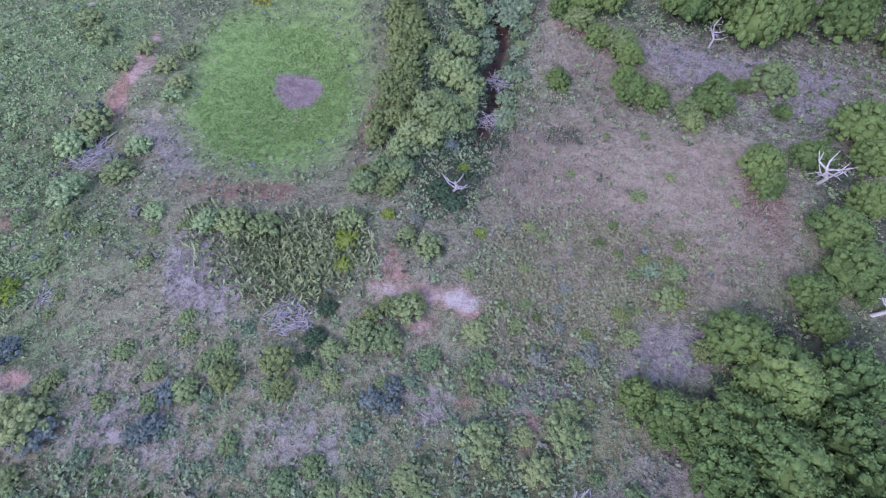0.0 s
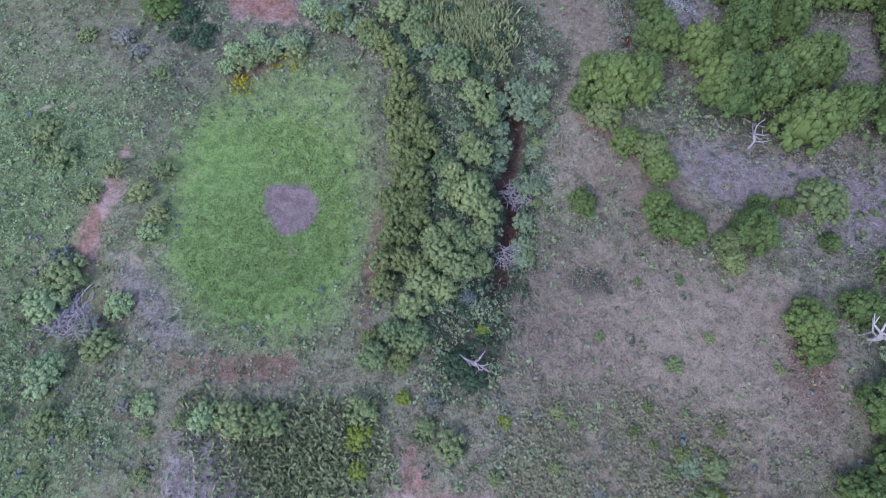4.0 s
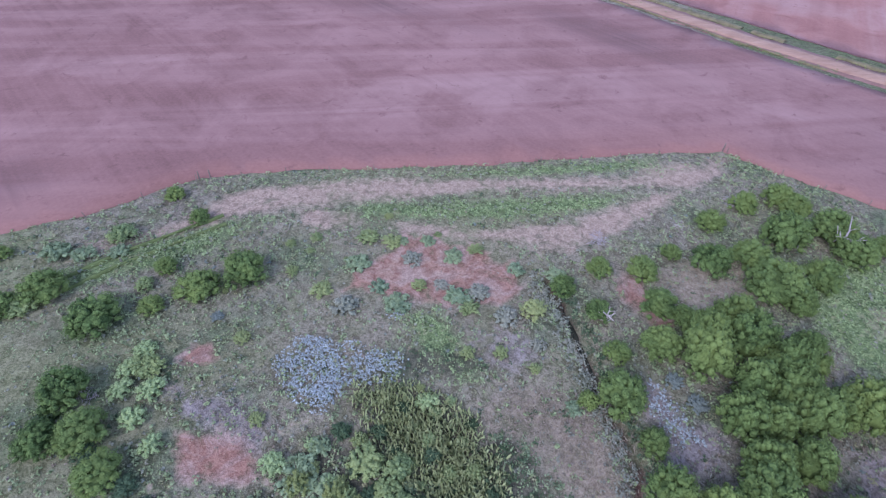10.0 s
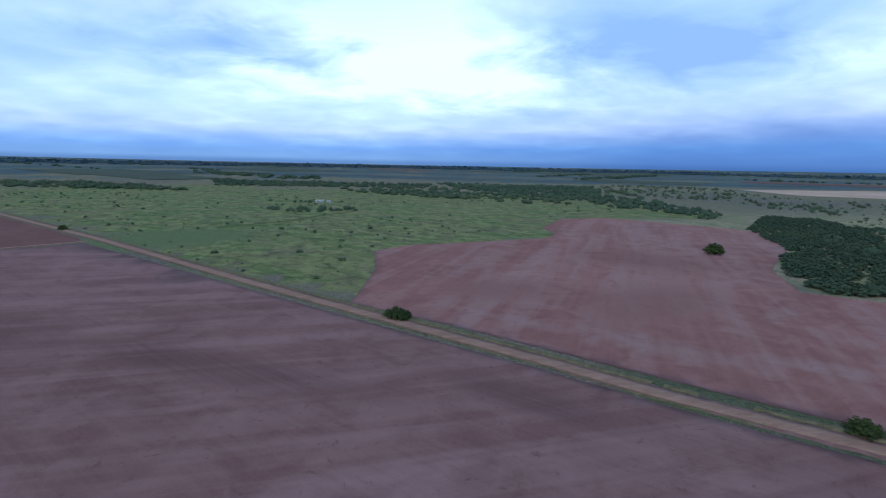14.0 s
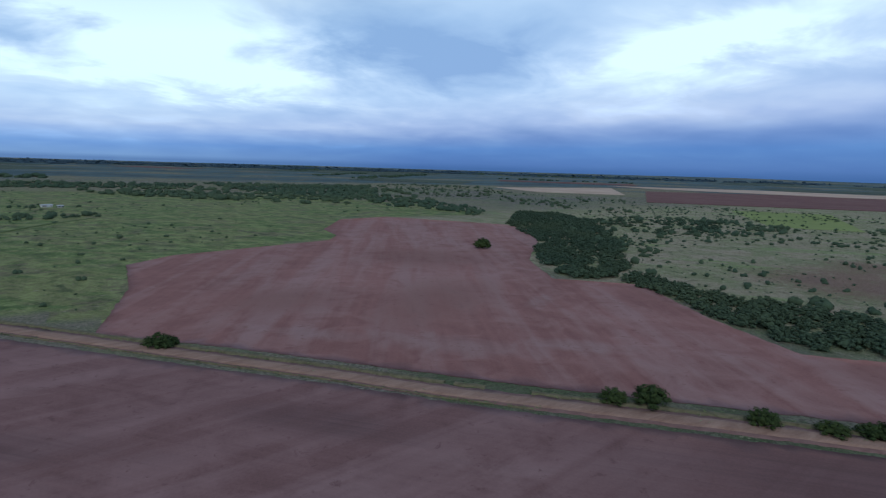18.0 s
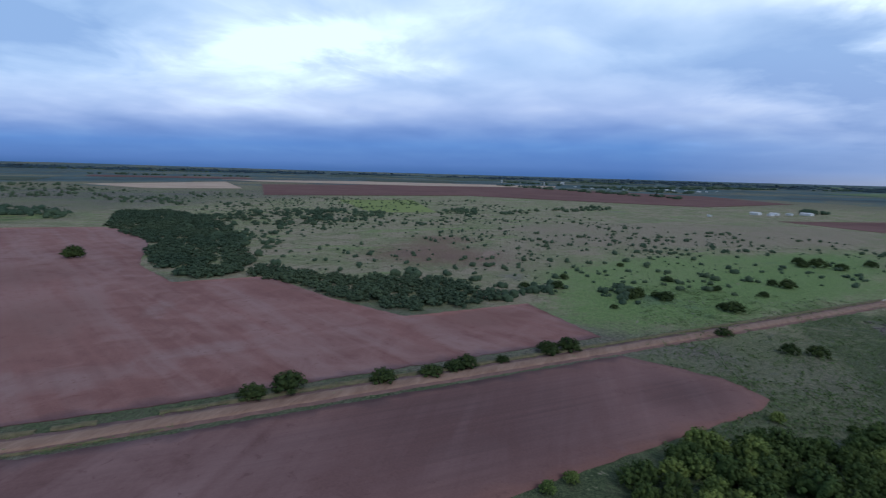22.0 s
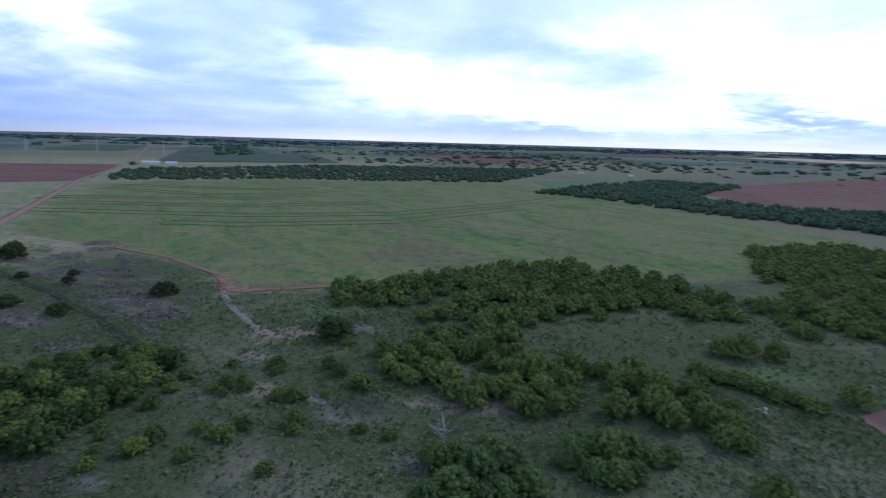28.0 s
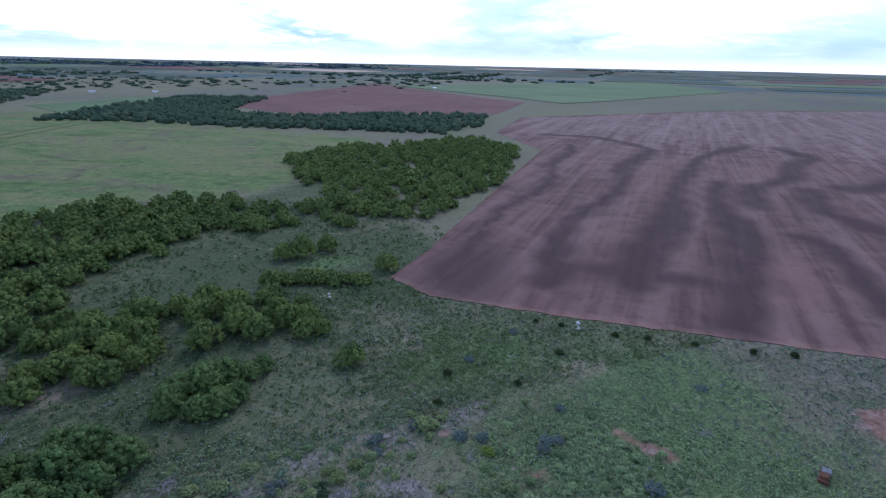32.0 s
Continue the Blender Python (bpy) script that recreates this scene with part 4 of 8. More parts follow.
MAUVE_SPOTS = CREEK_BRUSH + [(87.5, -36.6, 5, 3, 20), (71.3, -76.6, 6, 3.5, -20), (64.8, -71.9, 5, 3, 0), (106.9, -102.9, 9, 5, 0), (100.0, -86.1, 7, 3, 0), (93.7, -66.5, 5, 2.5, 0), (-30, -58, 9, 5, 20), (-16, -56, 8, 4, -10), (22, -56, 7, 4, 0), (12, -50, 5, 3, 0), (-4, -56, 5, 3, 0), (60, -74, 12, 7, 20), (40, -64, 9, 4, 0), (8, 22, 6, 5, 0), (90, -118, 14, 5, 20)]
RUST_AREAS = [[(-21.8, -33.9), (-10.4, -33), (-9.6, -35.2), (-15.5, -36), (-20.4, -35.4)], [(13, -1), (16.5, -5), (22, -9), (20, -11), (14.6, -7)]]
RUST_SPOTS = [(345, 130, 60, 70, 0), (420, 150, 40, 40, 0), (-5.4, -24, 1.4, 9, 0), (33, -30, 2.5, 7, -10), (-22, -1, 4, 2, 40)]
LUSH_AREAS = [[(-80, -8), (-52, -4), (-38, -6), (-34, -14), (-37, -27), (-33, -37), (-24, -40), (-30, -52), (-48, -60), (-80, -60)], [(-5.2, 27.9), (-0.8, 28), (2.1, 23.4), (5.3, 17.6), (2.7, 17.6), (-2, 21.6)], [(55.5, 38.6), (67, 38.8), (62, 26), (54.2, 17.7), (48.9, 21.1), (47.3, 28.5)], [(-2, 58.8), (10, 60), (37, 64), (38, 61), (12, 58.2), (-2, 57.6)], [(-14, 50), (0, 49.8), (12, 52), (30, 53.5), (24, 49.5), (8, 46.5), (-12, 46.8)]]
LUSH_SPOTS = [(-40.0, -16.0, 12.0, 14.0, 0), (-43.0, -40.0, 11.0, 12.0, 0), (-40.0, 38.0, 18.0, 4.0, 30), (-24.0, -138.0, 13.0, 8.0, 0),
              (-40.0, -75.0, 20.0, 18.0, 0), (260.0, -15.0, 70.0, 34.0, -44), (330.0, -70.0, 90.0, 36.0, -42), (440.0, -130.0, 90.0, 40.0, -38), (-130.0, 400.0, 90.0, 60.0, 45), (-70.0, -50.0, 24.0, 24.0, 0), (105.0, -130.0, 20.0, 6.0, 20)]
THICKET = [(-5.1, 3.6), (7.7, 11.4), (13.9, 3.2), (11.3, -8.6), (8.0, -25.3), (6.5, -34.9), (1.9, -35.2), (-1.6, -25.7), (-4.3, -7.1)]
# dark weeds and bare patches, and painted understory shade below the trees
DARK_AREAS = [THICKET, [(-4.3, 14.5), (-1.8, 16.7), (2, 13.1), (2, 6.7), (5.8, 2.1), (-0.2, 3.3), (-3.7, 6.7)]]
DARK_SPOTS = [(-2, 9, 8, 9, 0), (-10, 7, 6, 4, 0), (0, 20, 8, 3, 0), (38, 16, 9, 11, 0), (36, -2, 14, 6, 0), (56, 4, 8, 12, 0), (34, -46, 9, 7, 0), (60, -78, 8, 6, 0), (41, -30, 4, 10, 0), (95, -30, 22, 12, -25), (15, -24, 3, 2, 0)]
GULLY = [(5.8, -1.3), (8.0, -6.1), (8.0, -9.3), (6.5, -13.4), (7.9, -16.3), (7.0, -20.8), (6.5, -24.8)]
GULLY_NORTH = [(14.5, 34.0), (16.0, 28.5), (17.5, 21.6), (19.0, 14.9), (20.6, 7.8), (19.5, 3.0)]
SAND_TRACK = [(-50.0, 38.0), (-30.7, 47.3), (-19.7, 51.2), (-7.0, 53.8), (11.9, 55.0), (31.3, 56.4), (42.7, 61.2), (49.3, 65.2)]
CREEK = [(308.3, -118.0), (287.5, -124.1), (255.7, -110.8), (222.3, -103.8), (202.2, -101.2), (180.7, -94.9), (160.0, -89.8), (142.7, -82.9), (129.6, -80.8), (125.7, -81.7)]


def clumpy(x, y, fx, ph):
    """Uneven cover: ragged patches between nought and one."""
    return 0.5 + 0.5 * np.sin(x * fx + 2.1 * np.sin(y * fx * 0.7 + ph)) * np.sin(y * fx * 1.13 + 1.7 * np.sin(x * fx * 0.6 + ph * 2))


def land():
    x, y = np.meshgrid(GX, GY)
    r = np.hypot(x, y)
    ripple = np.zeros(x.shape)
    for k, (fx, fy, ph) in enumerate(((0.11, 0.07, 0.3), (-0.06, 0.16, 1.7), (0.23, -0.19, 4.0), (0.41, 0.33, 2.2))):
        ripple += np.sin(x * fx + y * fy + ph) / (k + 1.5)
    near = np.clip((105 - r) / 25, 0, 1) * ~inside(FIELD_EAST, x, y) * ~inside(FIELD_ONE, x, y) * ~inside(FIELD_SOUTH, x, y)
    z = land_z(x, y) + near * 0.14 * ripple
    z -= np.maximum(1.2 * along(x, y, GULLY, 2.0), 0.9 * along(x, y, GULLY_NORTH, 1.6))
    ny, nx = x.shape
    idx = np.arange(nx * ny).reshape(ny, nx)
    quads = np.stack([idx[:-1, :-1], idx[:-1, 1:], idx[1:, 1:], idx[1:, :-1]], -1).reshape(-1, 4)
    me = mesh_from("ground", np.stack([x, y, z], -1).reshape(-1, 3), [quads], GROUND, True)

    def mark(name, values):
        a = me.attributes.new(name, "FLOAT", "POINT")
        a.data.foreach_set("value", values.astype(np.float32).ravel())

    def most(spots):
        out = np.zeros(x.shape)
        for s in spots:
            out = np.maximum(out, blob(x, y, *s))
        return out

    mark("red", np.maximum(most(RED_SPOTS), 1.12 * areas(x, y, RED_AREAS)))
    mark("sand", np.maximum(np.maximum(1.35 * most(SAND_SPOTS), np.maximum(np.maximum(areas(x, y, SAND_AREAS[:3], 3.0), 0.5 * area(x, y, SAND_AREAS[5], 5.0)), 2.3 * areas(x, y, SAND_AREAS[3:5], 1.2))), np.maximum(0.6 * along(x, y, SAND_TRACK, 3.0), 0.7 * along(x, y, [(150, -128), (135, -119), (112, -104), (104, -95)], 3.5))))
    mark("white", 1.2 * areas(x, y, SAND_AREAS[3:5], 1.0))
    mark("verdant", areas(x, y, VERDANT_EAST, 40.0))
    mark("dry", np.maximum(0.8 * areas(x, y, DRY_EAST, 50.0), np.maximum(most(DRY_SPOTS) * np.where(r > 300, 0.75, 1.0), areas(x, y, DRY_AREAS, 7.0))))
    mark("mauve", np.maximum(0.75 * most([(345, 150, 40, 14, 40), (345, 120, 34, 12, 40), (290, 64, 24, 8, 40)]), np.maximum(np.maximum(0.75 * most(MAUVE_SPOTS), 1.1 * most(CREEK_BRUSH)), areas(x, y, MAUVE_AREAS, 3.0))))
    mark("rust", np.maximum(most(RUST_SPOTS), areas(x, y, RUST_AREAS, 2.0)))
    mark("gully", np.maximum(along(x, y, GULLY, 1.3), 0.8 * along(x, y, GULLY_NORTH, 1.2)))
    mark("weed", np.maximum(0.85 * clumpy(x, y, 0.22, 0.4) ** 1.5, 0.7 * np.clip((-58 - y) / 12, 0, 1)) * np.clip((160 - r) / 60, 0, 1))
    mark("range", np.clip((x - 190 + 0.3 * np.minimum(y, 0)) / 40, 0, 1) * np.clip((700 - y) / 200, 0, 1) * np.clip((1500 - r) / 300, 0, 1) * (1.0 - inside(PASTURE, x, y)) * (1.0 - inside(NORTH_GRASS, x, y)))
    mark("meadow", np.maximum(np.clip((x + 8) / 14, 0, 1) * np.clip((-50 - y) / 10, 0, 1), np.maximum(np.clip((x - 62) / 14, 0, 1) * np.clip(1 - (x - 100) / 130, 0.4, 1), np.clip((-96 - y) / 14, 0, 1) * np.clip((x + 70) / 14, 0, 1))) * np.clip((330 - r) / 60, 0, 1) * (0.55 + 0.45 * clumpy(x, y, 0.06, 1.9)) * (1 - area(x, y, PASTURE, 16.0)))
    mark("lush", np.maximum(1.05 * most(LUSH_SPOTS), np.maximum(areas(x, y, LUSH_AREAS[1:], 3.0), area(x, y, LUSH_AREAS[0], 26.0))))
    mark("olive", area(x, y, POND_RIM, 12.0))
    mark("bare", area(x, y, POND_BARE, 1.5))
    mark("pond", 0.55 * area(x, y, POND_RIM, 4.0) + 0.45 * area(x, y, POND_BED, 6.0))
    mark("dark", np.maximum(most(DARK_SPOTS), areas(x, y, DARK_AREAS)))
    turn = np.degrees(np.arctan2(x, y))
    # distant woodland, where the ground colour also takes on painted haze
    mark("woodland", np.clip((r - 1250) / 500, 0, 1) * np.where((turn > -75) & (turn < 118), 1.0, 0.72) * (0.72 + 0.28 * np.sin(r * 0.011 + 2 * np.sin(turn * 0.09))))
    mark("mottle", 1.0 * inside(NORTH_GRASS, x, y))
    mark("pasture", np.maximum(1.0 * inside(PASTURE, x, y), 0.8 * inside(NORTH_GRASS, x, y)))
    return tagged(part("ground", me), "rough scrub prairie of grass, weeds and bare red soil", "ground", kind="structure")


land()


DONE = []


def patch(name, outline, mat, label, category, lift=0.0):
    """A piece of tilled or bare land, a thin slab just proud of the sheet."""
    DONE.append(outline)
    pts = []
    for (ax, ay), (bx, by) in zip(outline, outline[1:] + outline[:1]):
        n = max(1, int(math.hypot(bx - ax, by - ay) / 25))
        for i in range(n):
            k = i / n
            pts.append((ax + (bx - ax) * k, ay + (by - ay) * k))
    rng = np.random.default_rng(len(pts))
    ring = [Vector((px + rng.uniform(-0.5, 0.5), py + rng.uniform(-0.5, 0.5), float(rise(math.hypot(px, py))) + lift)) for px, py in pts]
    bm = bmesh.new()
    top = [bm.verts.new(p) for p in ring]
    low = [bm.verts.new(p - Vector((0, 0, 0.4))) for p in ring]
    face = bm.faces.new(top)
    for i in range(len(top)):
        bm.faces.new((top[i], low[i], low[i - 1], top[i - 1]))
    bmesh.ops.triangulate(bm, faces=[face])
    bmesh.ops.recalc_face_normals(bm, faces=bm.faces)
    return tagged(part(name, from_bm(name, bm, mat)), label, category, kind="structure")


WET_BANDS = [([(-103, -60), (-116, -72), (-149, -101), (-188, -138), (-241, -185)], 9), ([(-95, -88), (-113, -103), (-153, -133), (-215, -186), (-298, -250), (-386, -276)], 8), ([(-80, -102), (-101, -124), (-152, -170), (-223, -230), (-290, -290), (-307, -365), (-262, -393)], 7),
             ([(-55, -120), (-89, -156), (-130, -199), (-206, -274), (-254, -326)], 5), ([(-219, -143), (-247, -169), (-327, -202), (-369, -223), (-410, -272)], 9), ([(-296, -155), (-335, -151), (-420, -150)], 14), ([(-272, -155), (-240, -121), (-225, -93), (-215, -60)], 11), ([(-187, -106), (-173, -81), (-154, -56)], 9)]
# paler and darker ovals over the field beside the road
PALE_ONE = [(0, 88, 66, 16, 6), (-70, 100, 40, 14, 30), (60, 88, 22, 8, -42)]
DARK_ONE = [(120, 40, 60, 34, -45), (-40, 150, 60, 12, -30), (-160, 200, 90, 30, -30), (-75, 52, 14, 9, 40), (150, -5, 22, 14, -40), (40, 120, 30, 10, -45)]
RED_EAST = [(120, 200, 60, 30, 40), (170, 300, 40, 50, 20), (60, 230, 36, 24, 0), (200, 60, 30, 16, -45)]
PALE_EAST = [(95, 150, 40, 14, -45), (130, 130, 26, 10, -40), (60, 180, 30, 9, -45), (160, 180, 20, 8, 30)]


def field(outline, mat, label, spacing, reach, marks):
    """A tilled field as a thin slab, fine enough near the middle of the land to carry its wet, dusty, haze-paled and
    red ground.
    """
    DONE.append(outline)
    pts = []
    for (ax, ay), (bx, by) in zip(outline, outline[1:] + outline[:1]):
        n = max(1, int(math.hypot(bx - ax, by - ay) / 2.5)) if max(abs(ax), abs(ay)) < 280 else max(1, int(math.hypot(bx - ax, by - ay) / 25))
        pts += [(ax + (bx - ax) * i / n, ay + (by - ay) * i / n) for i in range(n)]
    rng = np.random.default_rng(len(pts))
    pts = np.array(pts) + rng.uniform(-0.45, 0.45, (len(pts), 2))
    inner = [q for q in spread(outline, spacing, rng, 0.3) if math.hypot(*q) < reach] + [q for q in spread(outline, spacing * 6, rng, 0.3) if math.hypot(*q) >= reach]
    inner = np.array(inner)
    gap = area(inner[:, 0], inner[:, 1], outline, spacing)
    inner = inner[gap > 0.9]
    n = len(pts)
    ring = [(i, (i + 1) % n) for i in range(n)]
    vs, _, tris = delaunay_2d_cdt([Vector(p) for p in pts] + [Vector(p) for p in inner], ring, [list(range(n))], 1, 1e-4)[:3]
    xy = np.array([v[:] for v in vs])
    tris = np.array([t[:] for t in tris if len(t) == 3])
    z = rise(np.hypot(xy[:, 0], xy[:, 1]))
    top = np.column_stack([xy, z])
    low = top[:n] - np.array([0, 0, 0.4])
    m = len(top)
    skirt = np.array([[i, m + i, m + (i + 1) % n, (i + 1) % n] for i in range(n)])
    me = mesh_from("ploughed_field", np.concatenate([top, low]), [tris, skirt], mat)
    x, y = np.concatenate([xy[:, 0], pts[:, 0]]), np.concatenate([xy[:, 1], pts[:, 1]])
    for name, values in marks(x, y, outline).items():
        me.attributes.new(name, "FLOAT", "POINT").data.foreach_set("value", values.astype(np.float32))
    return tagged(part("ploughed_field", me), label, "field", kind="structure")


def spots(x, y, ovals):
    out = np.zeros(x.shape)
    for s in ovals:
        out = np.maximum(out, blob(x, y, *s))
    return out


def marks_one(x, y, outline):
    rim = 1 - area(x, y, outline, 26.0)
    scrub_side = np.clip((70 + 0.08 * x - y + 20) / 20, 0, 1)
    return {"red": np.clip(rim * 2 * (0.15 + 0.75 * scrub_side), 0, 1), "pale": 0.3 * spots(x, y, PALE_ONE), "wet": 0.45 * spots(x, y, DARK_ONE)}


def marks_east(x, y, outline):
    return {"red": 0.8 * spots(x, y, RED_EAST), "pale": 0.7 * spots(x, y, PALE_EAST), "wet": 0.0 * x}


def marks_south(x, y, outline):
    wet = np.zeros(x.shape)
    wx = x + 4.5 * np.sin(y * 0.055 + 1.3 * np.sin(x * 0.03)) + 1.6 * np.sin(x * 0.21 + y * 0.17)
    wy = y + 4.5 * np.sin(x * 0.048 + 1.1 * np.sin(y * 0.035)) + 1.6 * np.sin(x * 0.16 - y * 0.23)
    for line, width in WET_BANDS:
        wet = np.maximum(wet, np.clip(along(wx, wy, line, width * 1.12) / 1.5, 0, 1) * 1.3)
    rim = 1 - area(x, y, outline, 14.0)
    # soil pales with distance, haze put into its colour
    far = np.clip((np.hypot(x, y) - 330) / 200, 0, 1)
    return {"red": 0.9 * rim + 0.5 * spots(x, y, [(-150, -80, 40, 18, 30), (-120, -110, 40, 10, 35)]), "pale": 0.55 * far, "wet": np.maximum(wet, 0.8 * spots(x, y, [(-60, -118, 34, 16, 50), (-110, -95, 40, 8, -40)]))}


field(FIELD_ONE, PLOUGH, "ploughed red-brown field of bare soil beside the dirt road", 4.0, 260, marks_one)
patch("ploughed_field", FIELD_WEST, PLOUGH_FAR, "darker ploughed field beyond a farm track", "field")
field(FIELD_EAST, PLOUGH_EAST, "dusty red ploughed field across the dirt road", 5.0, 420, marks_east)
field(FIELD_SOUTH, PLOUGH_DARK, "dark ploughed field with curving moisture bands", 3.5, 480, marks_south)
FAR = 0.7
patch("far_field", [(1033, -513), (897, -635), (664, -428), (640, -385), (678, -329), (862, -202)], PLOUGH_FAR, "distant dark red ploughed field by the road", "field", 0.1)
patch("far_field", [(0, -770), (-130, -985), (-410, -1380), (-467, -743), (-321, -571), (-190, -610), (-106, -587)], PLOUGH_FAR, "distant brown ploughed field behind the woods", "field", 0.1)
patch("far_field", [(1318, 1000), (1932, 558), (1706, -219), (1405, -363), (1152, -145), (1212, 354), (896, 678)], PLOUGH_FAR, "distant red ploughed field below the horizon", "field", FAR)
patch("far_field", [(1512, 1306), (1896, 970), (2171, 255), (2000, 240), (1677, 670), (1490, 1120)], TAN_FIELD, "distant strip of tan stubble", "field", FAR + 0.5)
patch("far_field", [(946, 1220), (1376, 1175), (1072, 871), (914, 1001)], TAN_FIELD, "distant tan stubble field", "field", FAR)
patch("far_field", [(882, 504), (978, 396), (710, 255), (657, 330)], YELLOW_FIELD, "bright yellow-green crop among scrub", "field", 0.1)
patch("far_field", [(-1334, 1580), (-1070, 1669), (-744, 1243), (-923, 1090)], YELLOW_FIELD, "pale green distant crop field", "field", FAR)
patch("far_field", [(-424, -1253), (-1445, -1499), (-1180, -951), (-524, -717), (-513, -875)], GREEN_FIELD, "distant green pasture past the ploughed land", "field", FAR)
patch("far_field", [(195, -776), (66, -933), (48, -783), (144, -676)], GREEN_FIELD, "small green field among dark woods", "field", 0.1)

ROAD = [(-1700, 1960), (-767, 1016), (-338.7, 570), (-172.5, 393), (-49.6, 254), (22.5, 175.4), (51.0, 145.0), (73.2, 119.5), (119.6, 73.0), (152.9, 38.5), (181.3, 9.8), (220.2, -29.3), (308.3, -116.5), (436.2, -226.0), (658, -411), (914, -665), (1900, -1500)]


def ribbon(name, line, width, mat, label, category, lift, crown=0.12, shift=0.0, rag=0.0, kind="structure"):
    """A strip along a line, a little higher in its middle."""
    pts = []
    for (ax, ay), (bx, by) in zip(line, line[1:]):
        n = max(1, int(math.hypot(bx - ax, by - ay) / (2.5 if rag else 6))) if abs(ax) < 500 else 8
        pts += [(ax + (bx - ax) * i / n, ay + (by - ay) * i / n) for i in range(n)]
    pts.append(line[-1])
    pts = np.array(pts)
    d = np.gradient(pts, axis=0)
    d /= np.linalg.norm(d, axis=1, keepdims=True)
    side = np.stack([-d[:, 1], d[:, 0]], 1)
    rng = np.random.default_rng(len(pts))
    cols = [(-0.5, -0.3), (-0.46, 0.0), (-0.2, crown), (0.2, crown), (0.46, 0.0), (0.5, -0.3)]
    v = []
    for k, dz in cols:
        edge = rng.uniform(-rag, rag, (len(pts), 1)) if abs(k) > 0.4 else 0.0
        q = pts + side * (k * width + shift + edge)
        v.append(np.column_stack([q, rise(np.hypot(q[:, 0], q[:, 1])) + lift + dz]))
    v = np.stack(v, 1)
    n, m = v.shape[:2]
    idx = np.arange(n * m).reshape(n, m)
    f = np.stack([idx[:-1, :-1], idx[:-1, 1:], idx[1:, 1:], idx[1:, :-1]], -1).reshape(-1, 4)[:, ::-1]
    return tagged(part(name, mesh_from(name, v.reshape(-1, 3), [f], mat, True)), label, category, kind=kind)


ribbon("road_shoulder", ROAD, 8.6, SHOULDER, "bare reddish shoulder of the dirt road", "road", 0.03, 0.04, rag=0.5)
ribbon("dirt_road", ROAD, 5.4, ROAD_DIRT, "straight graded dirt road of pale reddish earth", "road", 0.12, rag=0.3)
ribbon("farm_track", [(-177, 383), (-235, 335), (-292, 285), (-640, 180)], 3.2, ROAD_DIRT, "narrow earth track between two ploughed fields", "track", 0.1)
ribbon("farm_track", [(-115, 459), (-91, 483), (-63, 513), (-43, 556), (-7, 608)], 4.5, TERRACE, "dark overgrown farm lane across the grassland", "track", -0.05, 0.4, rag=1.5)

VERGE_FAR = [(-338.7, 570), (-172.5, 393), (-49.6, 254), (22.5, 175.4), (51.0, 145.0), (71.5, 121.4)]
VERGE_ENTRY = [(73.6, 119.1), (79.5, 113.2)]
VERGE_EAST = [(88.0, 104.7), (119.6, 73.0), (152.9, 38.5), (181.3, 9.8), (220.2, -29.3), (308.3, -116.5)]
VERGE_NEAR = [(-338.7, 570), (-172.5, 393), (-49.6, 254), (22.5, 175.4), (51.0, 145.0), (73.2, 119.5), (81.6, 111.0)]
VERGE_END = [(84.2, 108.3), (88.6, 104.0)]
for line in (VERGE_FAR, VERGE_ENTRY, VERGE_EAST):
    ribbon("road_verge", line, 2.4, VERGE, "weedy green and yellow verge of the dirt road", "verge", 0.1, 0.25, 5.3, rag=0.8)
for line in (VERGE_NEAR, VERGE_END):
    ribbon("road_verge", line, 0.5, VERGE, "narrow grassy verge between road and ploughed field", "verge", 0.08, 0.2, -3.9, rag=0.4)
for line in ([(500, -268), (475, -291), (408, -324), (349, -365), (325, -425)], [(430, -215), (407, -225), (328, -257), (273, -281), (194, -344), (133, -470), (100, -560)], [(300, -225), (253, -244), (175, -307), (118, -440)], [(540, -345), (524, -353), (414, -361), (359, -400), (330, -470)],
             [(455, -243), (440, -262), (368, -292), (310, -325), (240, -400)], [(560, -380), (490, -400), (410, -430), (370, -480)]):
    for shift in (0.0, 15.0):
        ribbon("terrace_ridge", line, 3.2, TERRACE, "low grassy terrace ridge across the pasture", "terrace", -0.1, 0.3, shift, 1.3)

ribbon("creek_bed", CREEK, 3.0, CREEK_BED, "narrow dark creek channel through the brush", "creek", 0.12, -0.16, rag=0.5)
ribbon("red_track", [(260, -163), (215, -160), (172, -147), (160, -138), (152, -130)], 2.4, RED_EARTH, "bare red earth track across the pasture", "track", 0.1, 0.06, rag=0.7)
ribbon("red_track", [(153, -131), (146, -133), (134, -143), (118, -157), (104, -172)], 2.8, RED_EARTH, "bare red earth track along the wood edge", "track", 0.1, 0.06, rag=0.5)
ribbon("sandy_track", [(152, -130), (138, -118.5), (126, -112), (114, -105), (108, -101)], 2.4, TRACK_SAND, "pale sandy track winding to a bare clearing", "track", 0.12, 0.05, rag=0.3)
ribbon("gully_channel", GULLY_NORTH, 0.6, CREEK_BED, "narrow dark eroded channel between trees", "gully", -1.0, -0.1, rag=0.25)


for line in ([(-66, 15), (-56.1, 24.4), (-50.8, 29), (-45.4, 34.6), (-39.1, 39.4), (-33, 44)], [(-68, 17.5), (-57.6, 26.8), (-52, 31.3), (-46.5, 36.9), (-40.2, 41.4), (-34, 46)]):
    ribbon("wheel_rut", line, 0.5, TERRACE, "green overgrown wheel rut of a farm track", "track", 0.1, 0.05, rag=0.2)


